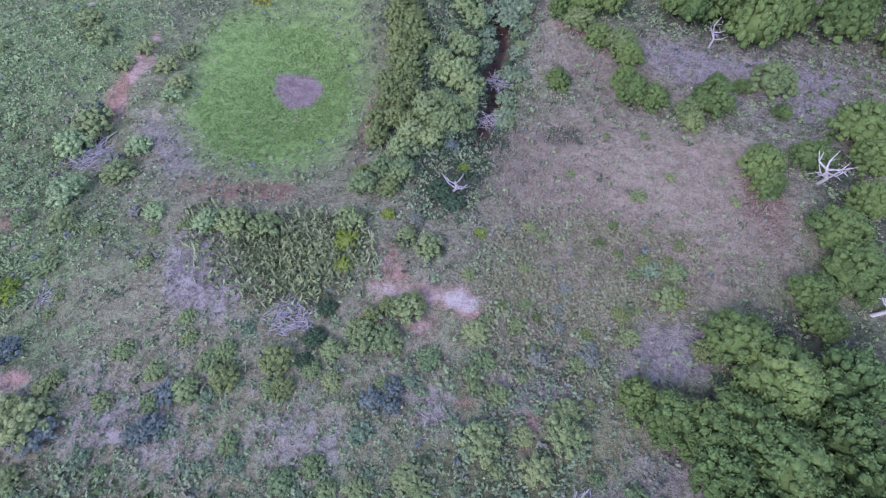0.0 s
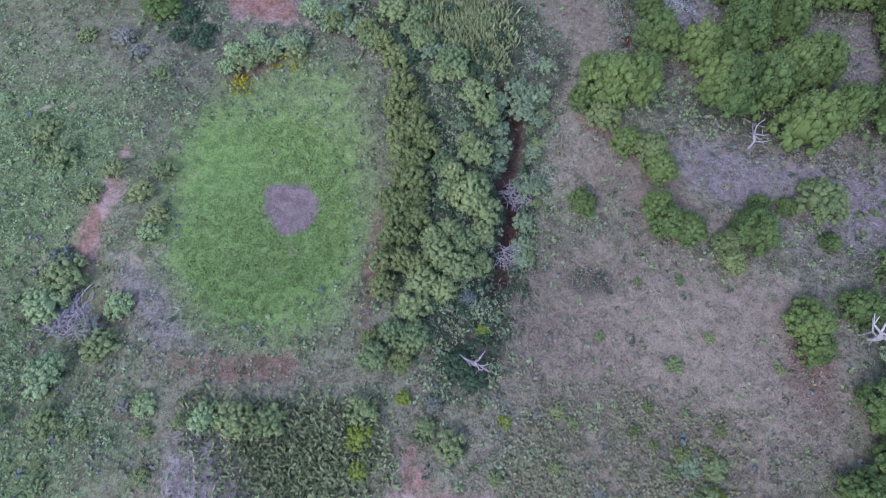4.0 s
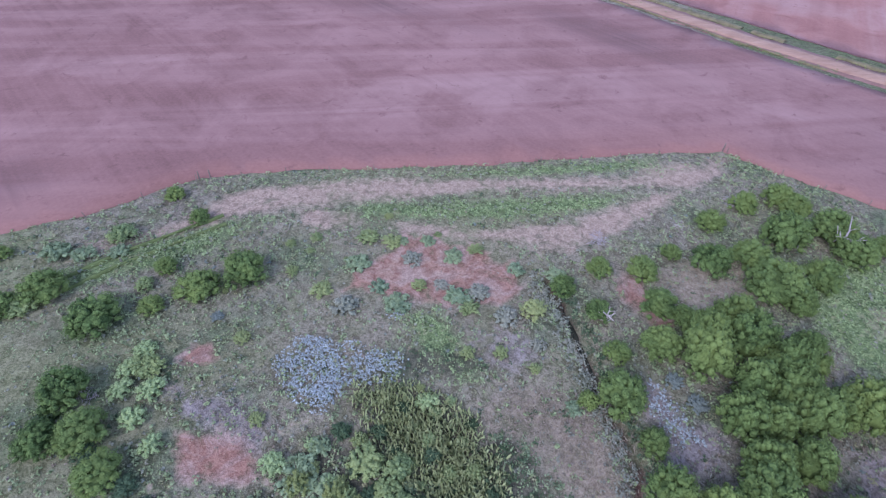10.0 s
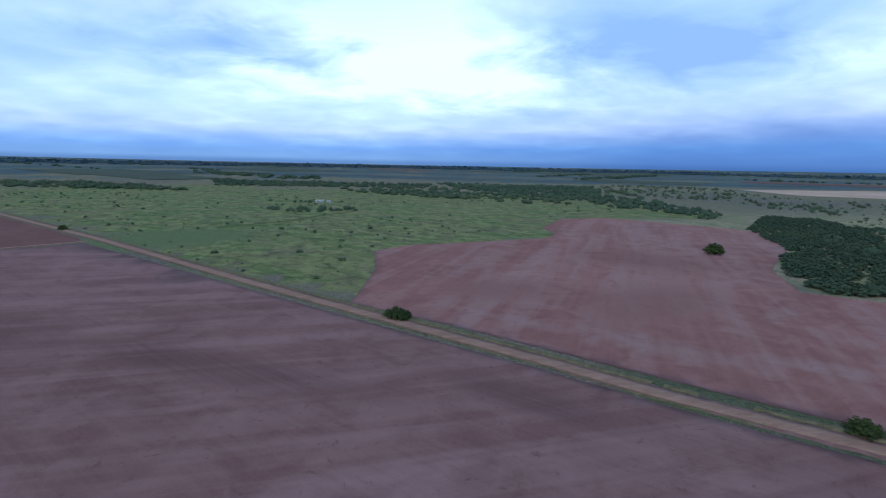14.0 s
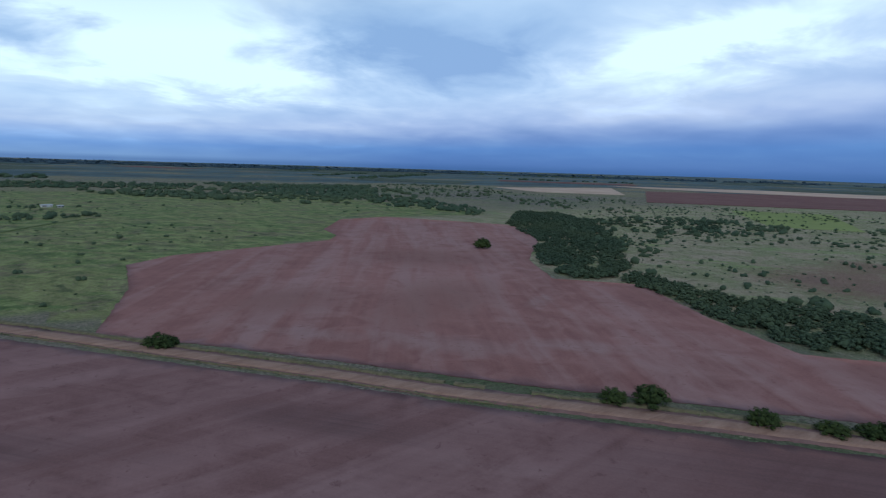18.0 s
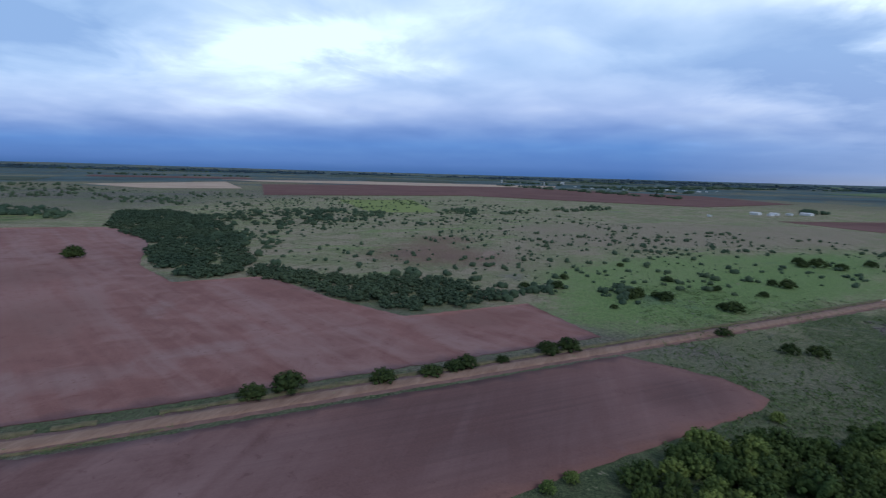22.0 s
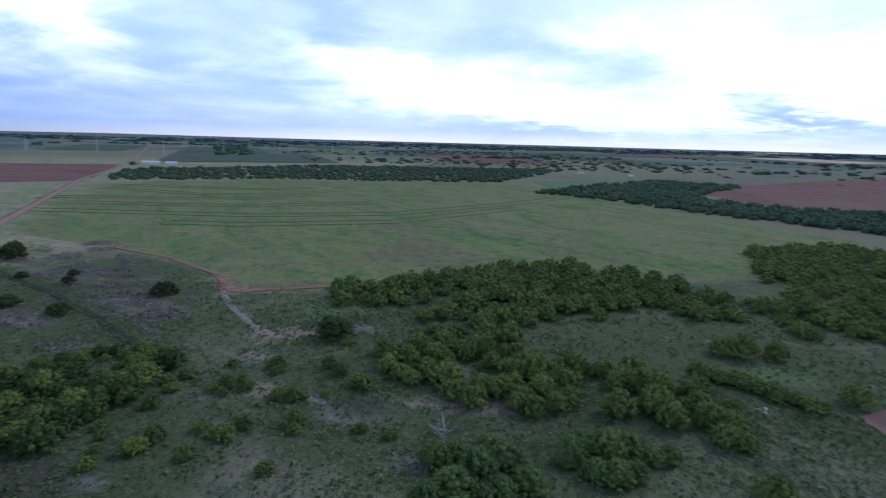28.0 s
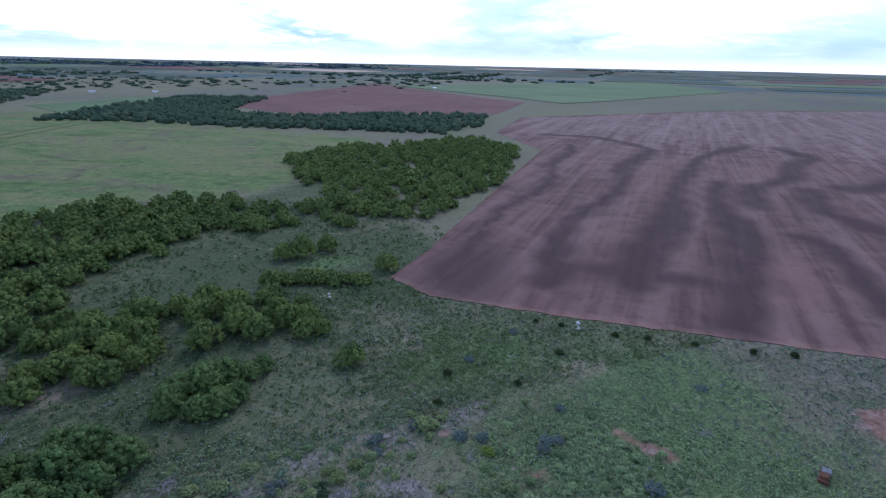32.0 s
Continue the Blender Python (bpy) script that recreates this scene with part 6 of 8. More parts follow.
singles([(-17.0, -80.9, 6.2), (-10.8, -96.0, 7.0), (-13.9, -95.8, 5.7), (-39.1, -127.3, 7.3), (-19.0, -146.9, 8.9), (-26.5, -150.4, 7.3), (-13.3, -146.5, 7.0), (-6.8, -127.1, 6.3)], "green mesquite tree beside the weedy clearing", "open trees", PLAIN, tall=1.1, size=1.0)


def far_woods(name, outlines, gap, lo, hi, label, seed, mat=LEAF_FAR_HAZE, thin=0.0, flat=0.55, cluster=0.0, lumps=3):
    """Many far tree crowns as lumpy clumps with leaf tufts, one mesh."""
    rng = np.random.default_rng(seed)
    pts = np.concatenate([spread(o, gap, rng) for o in outlines])
    if cluster:
        odds = clumpy(pts[:, 0], pts[:, 1], cluster, seed) ** 1.5
        pts = pts[rng.random(len(pts)) < odds * (1 - thin) * 1.6]
    else:
        pts = pts[rng.random(len(pts)) >= thin]
    vs, tris, quads, n = [], [], [], 0
    for x, y in pts:
        w = lo + (hi - lo) * rng.random() ** 2.0
        z = float(land_z(x, y)) - 0.2
        for k in range(lumps):
            a = rng.uniform(0, 6.28)
            c = np.array([x + 0.25 * w * math.cos(a), y + 0.25 * w * math.sin(a), z + w * flat * rng.uniform(0.2, 0.5)])
            v = BALL1[0] * (1 + rng.uniform(-0.25, 0.25, (len(BALL1[0]), 1))) * np.array([0.3, 0.3, 0.3 * flat / 0.55]) * w + c
            vs.append(v)
            tris.append(BALL1[1] + n)
            n += len(v)
        nd = rng.normal(size=(8 if lumps > 2 else 4, 3)) + np.array([0, 0, 0.6])
        nd /= np.linalg.norm(nd, axis=1, keepdims=True)
        lv, lf = leaf_cards(np.array([x, y, z + w * flat * 0.42]) + nd * w * np.array([0.48, 0.48, 0.5 * flat]), nd, 0.07 * w, rng)
        vs.append(lv)
        quads.append(lf + n)
        n += len(lv)
    me = mesh_from(name, np.concatenate(vs), [np.concatenate(tris), np.concatenate(quads)], mat)
    return tagged(part(name, me), label, "woods", kind="stuff")


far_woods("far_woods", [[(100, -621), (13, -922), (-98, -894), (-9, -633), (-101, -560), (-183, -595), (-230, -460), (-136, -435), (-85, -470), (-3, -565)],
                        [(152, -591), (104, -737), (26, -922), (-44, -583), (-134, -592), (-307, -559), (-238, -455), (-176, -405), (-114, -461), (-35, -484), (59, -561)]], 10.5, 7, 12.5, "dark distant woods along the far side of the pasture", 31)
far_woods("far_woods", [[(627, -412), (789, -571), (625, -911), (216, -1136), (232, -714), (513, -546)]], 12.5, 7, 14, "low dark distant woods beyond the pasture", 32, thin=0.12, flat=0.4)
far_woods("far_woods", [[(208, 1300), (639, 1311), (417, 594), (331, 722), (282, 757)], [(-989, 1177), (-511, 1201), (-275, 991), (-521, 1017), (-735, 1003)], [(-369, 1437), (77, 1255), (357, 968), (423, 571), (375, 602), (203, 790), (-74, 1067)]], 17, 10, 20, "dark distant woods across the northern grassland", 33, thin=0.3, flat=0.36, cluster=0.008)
far_woods("scattered_scrub", [[(499, 510), (869, 659), (1065, 313), (606, -72), (459, -192), (369, -160), (300, -60), (262, 30), (254, 56), (262, 168)]], 9.5, 1.0, 5.6, "scattered dark bushes over eastern scrubland", 34, thin=0.5, cluster=0.021, lumps=2)
far_woods("scattered_scrub", [[(-658, 898), (-350, 1174), (323, 982), (410, 548), (175, 509), (6, 340), (-6, 231), (-94, 310), (-180, 419)]], 20, 1.5, 5, "sparse small bushes over northern grassland", 35, thin=0.35, cluster=0.013, lumps=2)
far_woods("scattered_scrub", [[(240, 40), (300, -60), (420, -190), (560, -250), (640, -100), (480, 60), (330, 110)]], 8.5, 1.2, 6.0, "scattered bushes on green grassland by the road", 47, thin=0.66, cluster=0.03)
singles([(267.1, 1.1, 9), (262, 3, 6), (266.2, -11.5, 9), (271, -8, 6), (254.5, -38.3, 9), (259, -35, 6), (324.5, -76.1, 9), (330, -70, 6), (415.3, -116.7, 12), (424, -108, 9), (408.8, -128.3, 9), (410.2, -106.7, 9), (300, -38.5, 6), (294.5, -58.3, 6), (354.6, 8.9, 5.6), (315.1, -16.5, 6), (296.8, 38.2, 6), (270.9, 38.5, 8), (265.6, 54.5, 5.7), (434.3, -154.4, 8.8), (239.2, 10.9, 3.6)],
        "dark bush on green grassland beside the road", "rangeland bushes", JUNIPER, "bush", "bush", 0.75, 1.0)
far_woods("far_woods", [[(200, 1393), (572, 1214), (419, 891), (277, 927), (234, 1095)], [(-349, 1401), (175, 1308), (156, 1169), (-288, 1158)], [(384, 818), (459, 759), (437, 593), (385, 539), (373, 638), (339, 723)]], 17, 9, 18, "dark tree belts across the far northern plain", 40, flat=0.4, lumps=2)
far_woods("scattered_scrub", [[(655, 1390), (918, 1280), (821, 983), (899, 705), (599, 443), (563, 612), (646, 857), (543, 898)]], 17, 3, 11, "grey scrub and dark bushes on the far plain", 41, thin=0.25, cluster=0.012, lumps=2)
far_woods("horizon_woods", [[(-3400, 2200), (-2000, 3600), (0, 4200), (2000, 3600), (3500, 1500), (3300, 1300), (1700, 2900), (0, 3300), (-1700, 2700), (-3000, 1900)]], 80, 60, 130, "dark woodland along the northern horizon", 36, LEAF_HORIZON_HAZE, thin=0.1, flat=0.08, lumps=2)
far_woods("horizon_woods", [[(3500, 1400), (4100, 0), (3500, -1900), (1700, -3600), (-900, -3900), (-1100, -3000), (1200, -2600), (2700, -1300), (3100, 0), (3100, 1000)]], 100, 60, 120, "dark woodland along the southern horizon", 37, LEAF_HORIZON_HAZE, thin=0.35, flat=0.07, lumps=2)
far_woods("far_scrub", [[(200, -1140), (700, -950), (1300, -1500), (900, -2300), (0, -2300), (-700, -1500), (-300, -1000)]], 40, 10, 30, "dark scrub woods and scattered trees far off", 38, thin=0.3, flat=0.22, cluster=0.004, lumps=2)
far_woods("wood_fringe", [[(472.4, 506.3), (648.4, 434.2), (544.0, 311.2), (365.5, 242.7), (268.1, 192.3), (240.5, 193.0), (295.6, 261.2), (352.7, 350.8)]], 9, 2.5, 9, "ragged dark trees along the edge of the creek woodland", 61, thin=0.2, cluster=0.035)
far_woods("wood_fringe", [[(274.9, 161.0), (271.1, 130.9), (279.4, 102.9), (272.9, 65.7), (264.2, 52.1), (254.7, 41.9), (232.2, 58.9), (244.9, 93.6)]], 6.5, 2.5, 8, "ragged dark trees along the edge of the creek woodland", 62, thin=0.2, cluster=0.05)
far_woods("bush_cluster", [[(643.9, 242.1), (798.2, 264.7), (815.1, 221.5), (627.0, 177.9), (572.8, 197.7)], [(503.8, 339.1), (654.8, 419.0), (711.3, 340.5), (559.6, 262.6), (498.3, 292.5)]], 10, 4, 11, "clusters of dark trees on the eastern scrubland", 63, thin=0.25, cluster=0.025, lumps=2)
far_woods("bush_cluster", [[(779.0, 175.8), (1051.5, 29.1), (941.5, 26.6), (721.3, 163.3)]], 10, 4, 11, "line of dark trees across the eastern scrubland", 64, thin=0.3, cluster=0.02, lumps=2)
far_woods("bush_cluster", [[(276.4, 19.5), (298.5, 10.2), (273.2, -1.1), (254.2, -1.9), (245.0, 12.7)], [(266.1, 50.2), (280.1, 43.2), (260.0, 36.4), (245.9, 44.8)]], 5, 3, 8, "cluster of dark bushes on green grassland", 65, thin=0.35)


def hedges():
    """Dark tree lines between the distant fields."""
    rng = np.random.default_rng(21)
    out = []
    for k in range(46):
        a, r = rng.uniform(0, 6.283), rng.uniform(1200, 4200)
        c = np.array([r * math.cos(a), r * math.sin(a)])
        d = np.array((0.7, -0.714)) if rng.random() < 0.5 else np.array((0.714, 0.7))
        n = np.array((-d[1], d[0]))
        length, width = rng.uniform(180, 520), rng.uniform(12, 60)
        out.append([tuple(c + d * sx * length + n * sy * width) for sx, sy in ((-1, -1), (1, -1), (1, 1), (-1, 1))])
    return out


far_woods("far_hedges", hedges(), 38, 22, 40, "dark tree lines between distant fields", 39, thin=0.25, flat=0.26, lumps=2)

# ---- low growth, too fine to count ----
def scatter_tufts(name, count, box, keep, mat, label, seed, size, height, blades=7):
    rng = np.random.default_rng(seed)
    x = rng.uniform(box[0], box[1], count * 3)
    y = rng.uniform(box[2], box[3], count * 3)
    free = ~inside(FIELD_ONE, x, y) & ~inside(FIELD_SOUTH, x, y) & ~inside(FIELD_EAST, x, y)
    ok = free & (rng.random(len(x)) < keep(x, y))
    x, y = x[ok][:count], y[ok][:count]
    m = len(x)
    s = size * rng.uniform(0.5, 1.5, m)
    z = land_z(x, y)
    a = rng.uniform(0, 6.283, (m, blades))
    off = np.stack([np.cos(a), np.sin(a), np.zeros_like(a)], -1)
    c = np.stack([x, y, z], 1)[:, None, :] + off * (s[:, None] * 0.5 * np.sqrt(rng.random(a.shape)))[..., None]
    c[..., 2] += (s * height)[:, None] * rng.uniform(0.5, 1.2, a.shape)
    n = off * 0.9 + rng.normal(scale=0.45, size=off.shape) + np.array([0, 0, 0.9])
    n /= np.linalg.norm(n, axis=-1, keepdims=True)
    t, b = frames_of(n.reshape(-1, 3), rng)
    c = c.reshape(-1, 3)
    k = np.repeat(s, blades)[:, None] * rng.uniform(0.22, 0.42, (m * blades, 1))
    q = np.stack([c - t * k, c - b * k * 0.7, c + t * k, c + b * k * 0.7], 1).reshape(-1, 3)
    me = mesh_from(name, q, [np.arange(len(q)).reshape(-1, 4)], mat)
    return tagged(part(name, me), label, "weeds", kind="stuff")


def soft(spots, x, y):
    out = np.zeros(x.shape)
    for s in spots:
        out = np.maximum(out, blob(x, y, *s))
    return out


NEAR_BOX = (-100, 66, -118, 66)


def clumps_at(name, x, y, rng, mat, label, lo, hi, leaves, tall):
    """Leafy weeds at given places, each a small dome of leaves, as one mesh."""
    m = len(x)
    d = lo + (hi - lo) * rng.random(m) ** 2
    n = rng.normal(size=(m, leaves, 3))
    n[..., 2] = np.abs(n[..., 2]) + 0.15
    n /= np.linalg.norm(n, axis=-1, keepdims=True)
    foot = np.stack([x, y, land_z(x, y)], 1)
    c = foot[:, None, :] + n * (d * 0.48)[:, None, None] * np.array([1, 1, 2 * tall]) * np.sqrt(rng.uniform(0.12, 1.2, (m, leaves, 1)))
    face = n * 0.8 + rng.normal(scale=0.5, size=n.shape) + np.array([0, 0, 0.45])
    face /= np.linalg.norm(face, axis=-1, keepdims=True)
    t, b = frames_of(face.reshape(-1, 3), rng)
    c = c.reshape(-1, 3)
    k = np.repeat(d ** 0.7, leaves)[:, None] * rng.uniform(0.07, 0.14, (m * leaves, 1))
    q = np.stack([c - t * k * 1.3, c - b * k * 0.8, c + t * k * 1.3, c + b * k * 0.8], 1).reshape(-1, 3)
    me = mesh_from(name, q, [np.arange(len(q)).reshape(-1, 4)], mat)
    return tagged(part(name, me), label, "weeds", kind="stuff")


def scatter_clumps(name, count, box, keep, mat, label, seed, lo, hi, leaves=12, tall=0.4):
    """Leafy weeds thrown over a stretch of land where keep() lets them grow."""
    rng = np.random.default_rng(seed)
    x, y = rng.uniform(box[0], box[1], count * 8), rng.uniform(box[2], box[3], count * 8)
    ok = ~inside(FIELD_ONE, x, y) & ~inside(FIELD_SOUTH, x, y) & (rng.random(len(x)) < keep(x, y))
    x, y = x[ok][:count], y[ok][:count]
    return clumps_at(name, x, y, rng, mat, label, lo, hi, leaves, tall)


def verge_clumps(name, lines, shift, half, each, mat, label, seed, lo, hi, leaves=9, tall=0.5):
    """Weeds along both edges of a roadside strip."""
    rng = np.random.default_rng(seed)
    x, y = [], []
    for line in lines:
        for (ax, ay), (bx, by) in zip(line, line[1:]):
            reach = math.hypot(bx - ax, by - ay)
            k = rng.random(int(reach * each))
            k = k[rng.random(len(k)) < 0.25 + 0.75 * clumpy(ax + (bx - ax) * k, ay + (by - ay) * k, 0.13, seed)]
            off = shift + rng.uniform(-half, half, len(k))
            x.append(ax + (bx - ax) * k - (by - ay) / reach * off)
            y.append(ay + (by - ay) * k + (bx - ax) / reach * off)
    return clumps_at(name, np.concatenate(x), np.concatenate(y), rng, mat, label, lo, hi, leaves, tall)


def scatter_blades(name, count, box, keep, mat, label, seed, length, width, lean, wind=None):
    """Single tapering stems: upright reeds, or straw lying over."""
    rng = np.random.default_rng(seed)
    x, y = rng.uniform(box[0], box[1], count * 6), rng.uniform(box[2], box[3], count * 6)
    ok = ~inside(FIELD_ONE, x, y) & (rng.random(len(x)) < keep(x, y))
    x, y = x[ok][:count], y[ok][:count]
    m = len(x)
    a = rng.uniform(0, 6.283, m) if wind is None else wind + rng.normal(scale=0.6, size=m)
    over = lean * rng.uniform(0.5, 1.3, m)
    way = np.stack([np.cos(a) * np.sin(over), np.sin(a) * np.sin(over), np.cos(over)], 1)
    span = (length * rng.uniform(0.5, 1.3, m))[:, None]
    across = np.cross(way, rng.normal(size=(m, 3)))
    across *= (width * rng.uniform(0.6, 1.3, m))[:, None] / (np.linalg.norm(across, axis=1, keepdims=True) + 1e-9)
    foot = np.stack([x, y, land_z(x, y) + 0.04], 1)
    q = np.stack([foot - across * 0.4, foot + across * 0.4, foot + way * span * 0.6 + across, foot + way * span, foot + way * span * 0.6 - across], 1).reshape(-1, 3)
    me = mesh_from(name, q, [np.arange(len(q)).reshape(-1, 5)], mat)
    return tagged(part(name, me), label, "weeds", kind="stuff")


def bare(x, y):
    """How bare the soil is."""
    soil = np.maximum(areas(x, y, RED_AREAS + SAND_AREAS, 2.0), np.maximum(soft(RED_SPOTS, x, y), soft(SAND_SPOTS, x, y)))
    return np.maximum(soil, np.maximum(area(x, y, POND_BED, 2.0), np.maximum(along(x, y, GULLY, 1.4), along(x, y, GULLY_NORTH, 1.0))))


def thin(x, y):
    """Dry or faded ground, where little grows tall."""
    return np.maximum(areas(x, y, DRY_AREAS + MAUVE_AREAS, 7.0), np.maximum(soft(DRY_SPOTS, x, y), soft(MAUVE_SPOTS, x, y)))


def lush(x, y):
    return np.maximum(areas(x, y, LUSH_AREAS, 3.0), soft(LUSH_SPOTS, x, y))


def open_ground(x, y):
    return np.clip(1 - 1.3 * bare(x, y), 0, 1)


def patchy(x, y, f, ph, power=1.0):
    return (0.6 * clumpy(x, y, f, ph) + 0.4 * clumpy(x, y, f * 3.1, ph + 1.3)) ** power


NORTH_BOX, SOUTH_BOX, WEST_BOX = (-70, 66, -66, 66), (-105, 45, -120, -60), (-125, -70, -60, 25)
REEDS = [(-17.6, -38.1), (-14.0, -38.7), (-5.1, -37.6), (-2.6, -39.8), (-4.3, -43.4), (-6.3, -44.7), (-11.0, -44.7), (-14.0, -42.9)]
REEDS_NORTH = [(-8.7, 15.6), (-3.2, 15.7), (2.2, 12.4), (5.9, 6.5), (5.0, 1.4), (2.2, 1.3), (-1.5, 6.5), (-5.6, 10.8)]
OLIVE_FLAT = [(9.8, -35.9), (14.7, -34.7), (19.7, -34.7), (25.9, -35.8), (24.7, -40.9), (19.1, -43.7), (16.7, -47.7), (10.4, -48.5), (8.6, -41.8)]
SOUTH_FLAT = [(-14, -47), (-3, -46), (3, -47), (10, -47), (18, -46), (20, -52), (24, -66), (-40, -66), (-26, -54)]
scatter_clumps("leafy_weeds", 12500, NORTH_BOX, lambda x, y: open_ground(x, y) * (0.10 + 0.9 * patchy(x, y, 0.23, 0.4, 1.5)) * (1 - 0.85 * thin(x, y)) * (1 - 0.7 * area(x, y, POND_RIM, 2.0)), LEAF_WEED, "rounded green leafy weeds over the scrubland", 51, 0.35, 1.4, 12)
scatter_clumps("leafy_weeds", 2600, (-40, 24, -66, -44), lambda x, y: open_ground(x, y) * area(x, y, SOUTH_FLAT, 3.0) * (0.2 + patchy(x, y, 0.33, 1.7, 1.2)), LEAF_DOCK, "blue-green leafy weeds on mauve soil", 91, 0.3, 1.0)
scatter_clumps("olive_weeds", 2400, (7, 28, -50, -33), lambda x, y: area(x, y, OLIVE_FLAT, 4.0) * (0.1 + patchy(x, y, 0.42, 0.7, 1.3)), LEAF_OLIVE, "olive weeds spreading over the dry clearing", 92, 0.3, 1.05)
scatter_clumps("channel_weeds", 420, (10, 26, 0, 38), lambda x, y: along(x, y, [(a - 1.6, b) for a, b in GULLY_NORTH], 1.6), LEAF_GREY, "grey-green weeds along the dark channel", 97, 0.5, 1.5)
scatter_clumps("channel_weeds", 260, (10, 26, 0, 38), lambda x, y: along(x, y, [(a + 1.2, b) for a, b in GULLY_NORTH], 1.2), LEAF_DEEP, "dark weeds overhanging the channel", 98, 0.5, 1.4)
scatter_clumps("thicket_weeds", 1500, (-6, 15, -36, 12), lambda x, y: area(x, y, THICKET, 3.0) * (1 - along(x, y, GULLY, 1.3)), LEAF_DEEP, "dense dark weeds between the bank and the gully", 99, 0.4, 1.4)
scatter_clumps("thicket_weeds", 1300, (-6, 15, -36, 12), lambda x, y: area(x, y, THICKET, 3.0) * (1 - along(x, y, GULLY, 1.3)), LEAF_DOCK, "blue-green broad-leaved weeds beside the gully", 100, 0.4, 1.3)
scatter_blades("reeds", 4200, (-19, -1, -47, -36), lambda x, y: area(x, y, REEDS, 5.0) * (0.3 + 0.7 * patchy(x, y, 0.9, 0.3)), LEAF_REED, "dense dark upright reeds beside the pond bed", 93, 0.7, 0.10, 0.85)
scatter_blades("reeds", 5200, (-10, 8, -1, 18), lambda x, y: area(x, y, REEDS_NORTH, 4.5) * (0.3 + 0.7 * patchy(x, y, 0.8, 1.3)), LEAF_REED, "dense dark upright reeds in the damp hollow", 94, 0.9, 0.11, 0.45)
scatter_blades("straw", 8000, NORTH_BOX, lambda x, y: areas(x, y, MAUVE_AREAS, 2.5), STRAW, "pale lilac-grey dead straw lying over bare soil", 95, 0.7, 0.035, 1.35)
scatter_blades("straw", 16000, (5, 37, -44, 17), lambda x, y: areas(x, y, DRY_AREAS[:3], 4.0), GRASS_DRY, "thin dry straw over the clearing", 96, 0.45, 0.04, 1.1)
scatter_clumps("leafy_weeds", 3600, SOUTH_BOX, lambda x, y: open_ground(x, y) * np.clip((8 - x) / 16, 0.15, 1) * (0.05 + patchy(x, y, 0.19, 0.4, 2.0)), LEAF_MEADOW, "rounded green leafy weeds south of the clearing", 61, 0.5, 1.6)
scatter_clumps("leafy_weeds", 2200, WEST_BOX, lambda x, y: open_ground(x, y) * (0.15 + patchy(x, y, 0.19, 0.4, 1.4)), LEAF_WEED, "rounded green leafy weeds on the western slope", 88, 0.5, 1.6)
scatter_tufts("weeds", 2500, WEST_BOX, lambda x, y: open_ground(x, y) * (0.2 + 0.8 * patchy(x, y, 0.22, 0.4)), LEAF_GREY, "grey-green low weeds on the western slope", 89, 0.5, 0.4)
scatter_clumps("olive_weeds", 5000, NORTH_BOX, lambda x, y: open_ground(x, y) * (0.08 + patchy(x, y, 0.27, 3.4, 1.8)) * (1 - 0.85 * thin(x, y)), LEAF_OLIVE, "olive yellowish weeds in loose patches", 81, 0.3, 1.1)
scatter_clumps("olive_weeds", 1800, SOUTH_BOX, lambda x, y: open_ground(x, y) * (0.06 + patchy(x, y, 0.24, 3.4, 2.0)), LEAF_OLIVE, "olive yellowish weeds south of the clearing", 82, 0.5, 1.2)
scatter_clumps("dark_weeds", 2600, NORTH_BOX, lambda x, y: open_ground(x, y) * np.maximum(areas(x, y, DARK_AREAS, 3.0), np.maximum(0.8 * soft(DARK_SPOTS, x, y), 0.35 * patchy(x, y, 0.16, 1.1, 3.0))), LEAF_DEEP, "dense dark green weeds in damp hollows", 83, 0.45, 1.4)
scatter_clumps("dark_weeds", 1000, SOUTH_BOX, lambda x, y: open_ground(x, y) * patchy(x, y, 0.13, 1.1, 3.0), LEAF_DEEP, "dense dark green weeds near the field", 84, 0.5, 1.4)
scatter_clumps("bright_weeds", 10500, NORTH_BOX, lambda x, y: open_ground(x, y) * lush(x, y) * (0.25 + 0.75 * patchy(x, y, 0.3, 2.0)), LEAF_LUSH, "bright green leafy weeds", 60, 0.3, 1.0, 10)
scatter_clumps("bright_weeds", 4200, SOUTH_BOX, lambda x, y: open_ground(x, y) * (0.1 + 0.9 * lush(x, y)) * (0.2 + 0.8 * patchy(x, y, 0.3, 2.0)), LEAF_BANK, "yellow-green leafy weeds south of the clearing", 93, 0.4, 1.3, 10)
scatter_clumps("bright_weeds", 4500, (-85, -24, -60, 2), lambda x, y: open_ground(x, y) * area(x, y, LUSH_AREAS[0], 14.0) * (0.1 + 0.9 * patchy(x, y, 0.34, 5.1, 1.5)), LEAF_LUSH, "bright green leafy weeds on the western slope", 94, 0.4, 1.2, 10)
scatter_tufts("weeds", 5500, NORTH_BOX, lambda x, y: open_ground(x, y) * (0.15 + 0.8 * patchy(x, y, 0.22, 0.4)) * (1 - 0.5 * thin(x, y)), LEAF_WEED, "low green weeds over the scrubland", 85, 0.4, 0.4)
scatter_tufts("weeds", 3000, SOUTH_BOX, lambda x, y: open_ground(x, y) * (0.2 + 0.8 * patchy(x, y, 0.22, 0.4)), LEAF_MEADOW, "low green weeds south of the clearing", 86, 0.5, 0.4)
scatter_tufts("grey_weeds", 7500, NORTH_BOX, lambda x, y: open_ground(x, y) * (0.1 + patchy(x, y, 0.31, 2.4, 2.0) + 0.12 * thin(x, y)), LEAF_GREY, "grey-green low weeds over the scrubland", 52, 0.36, 0.4)
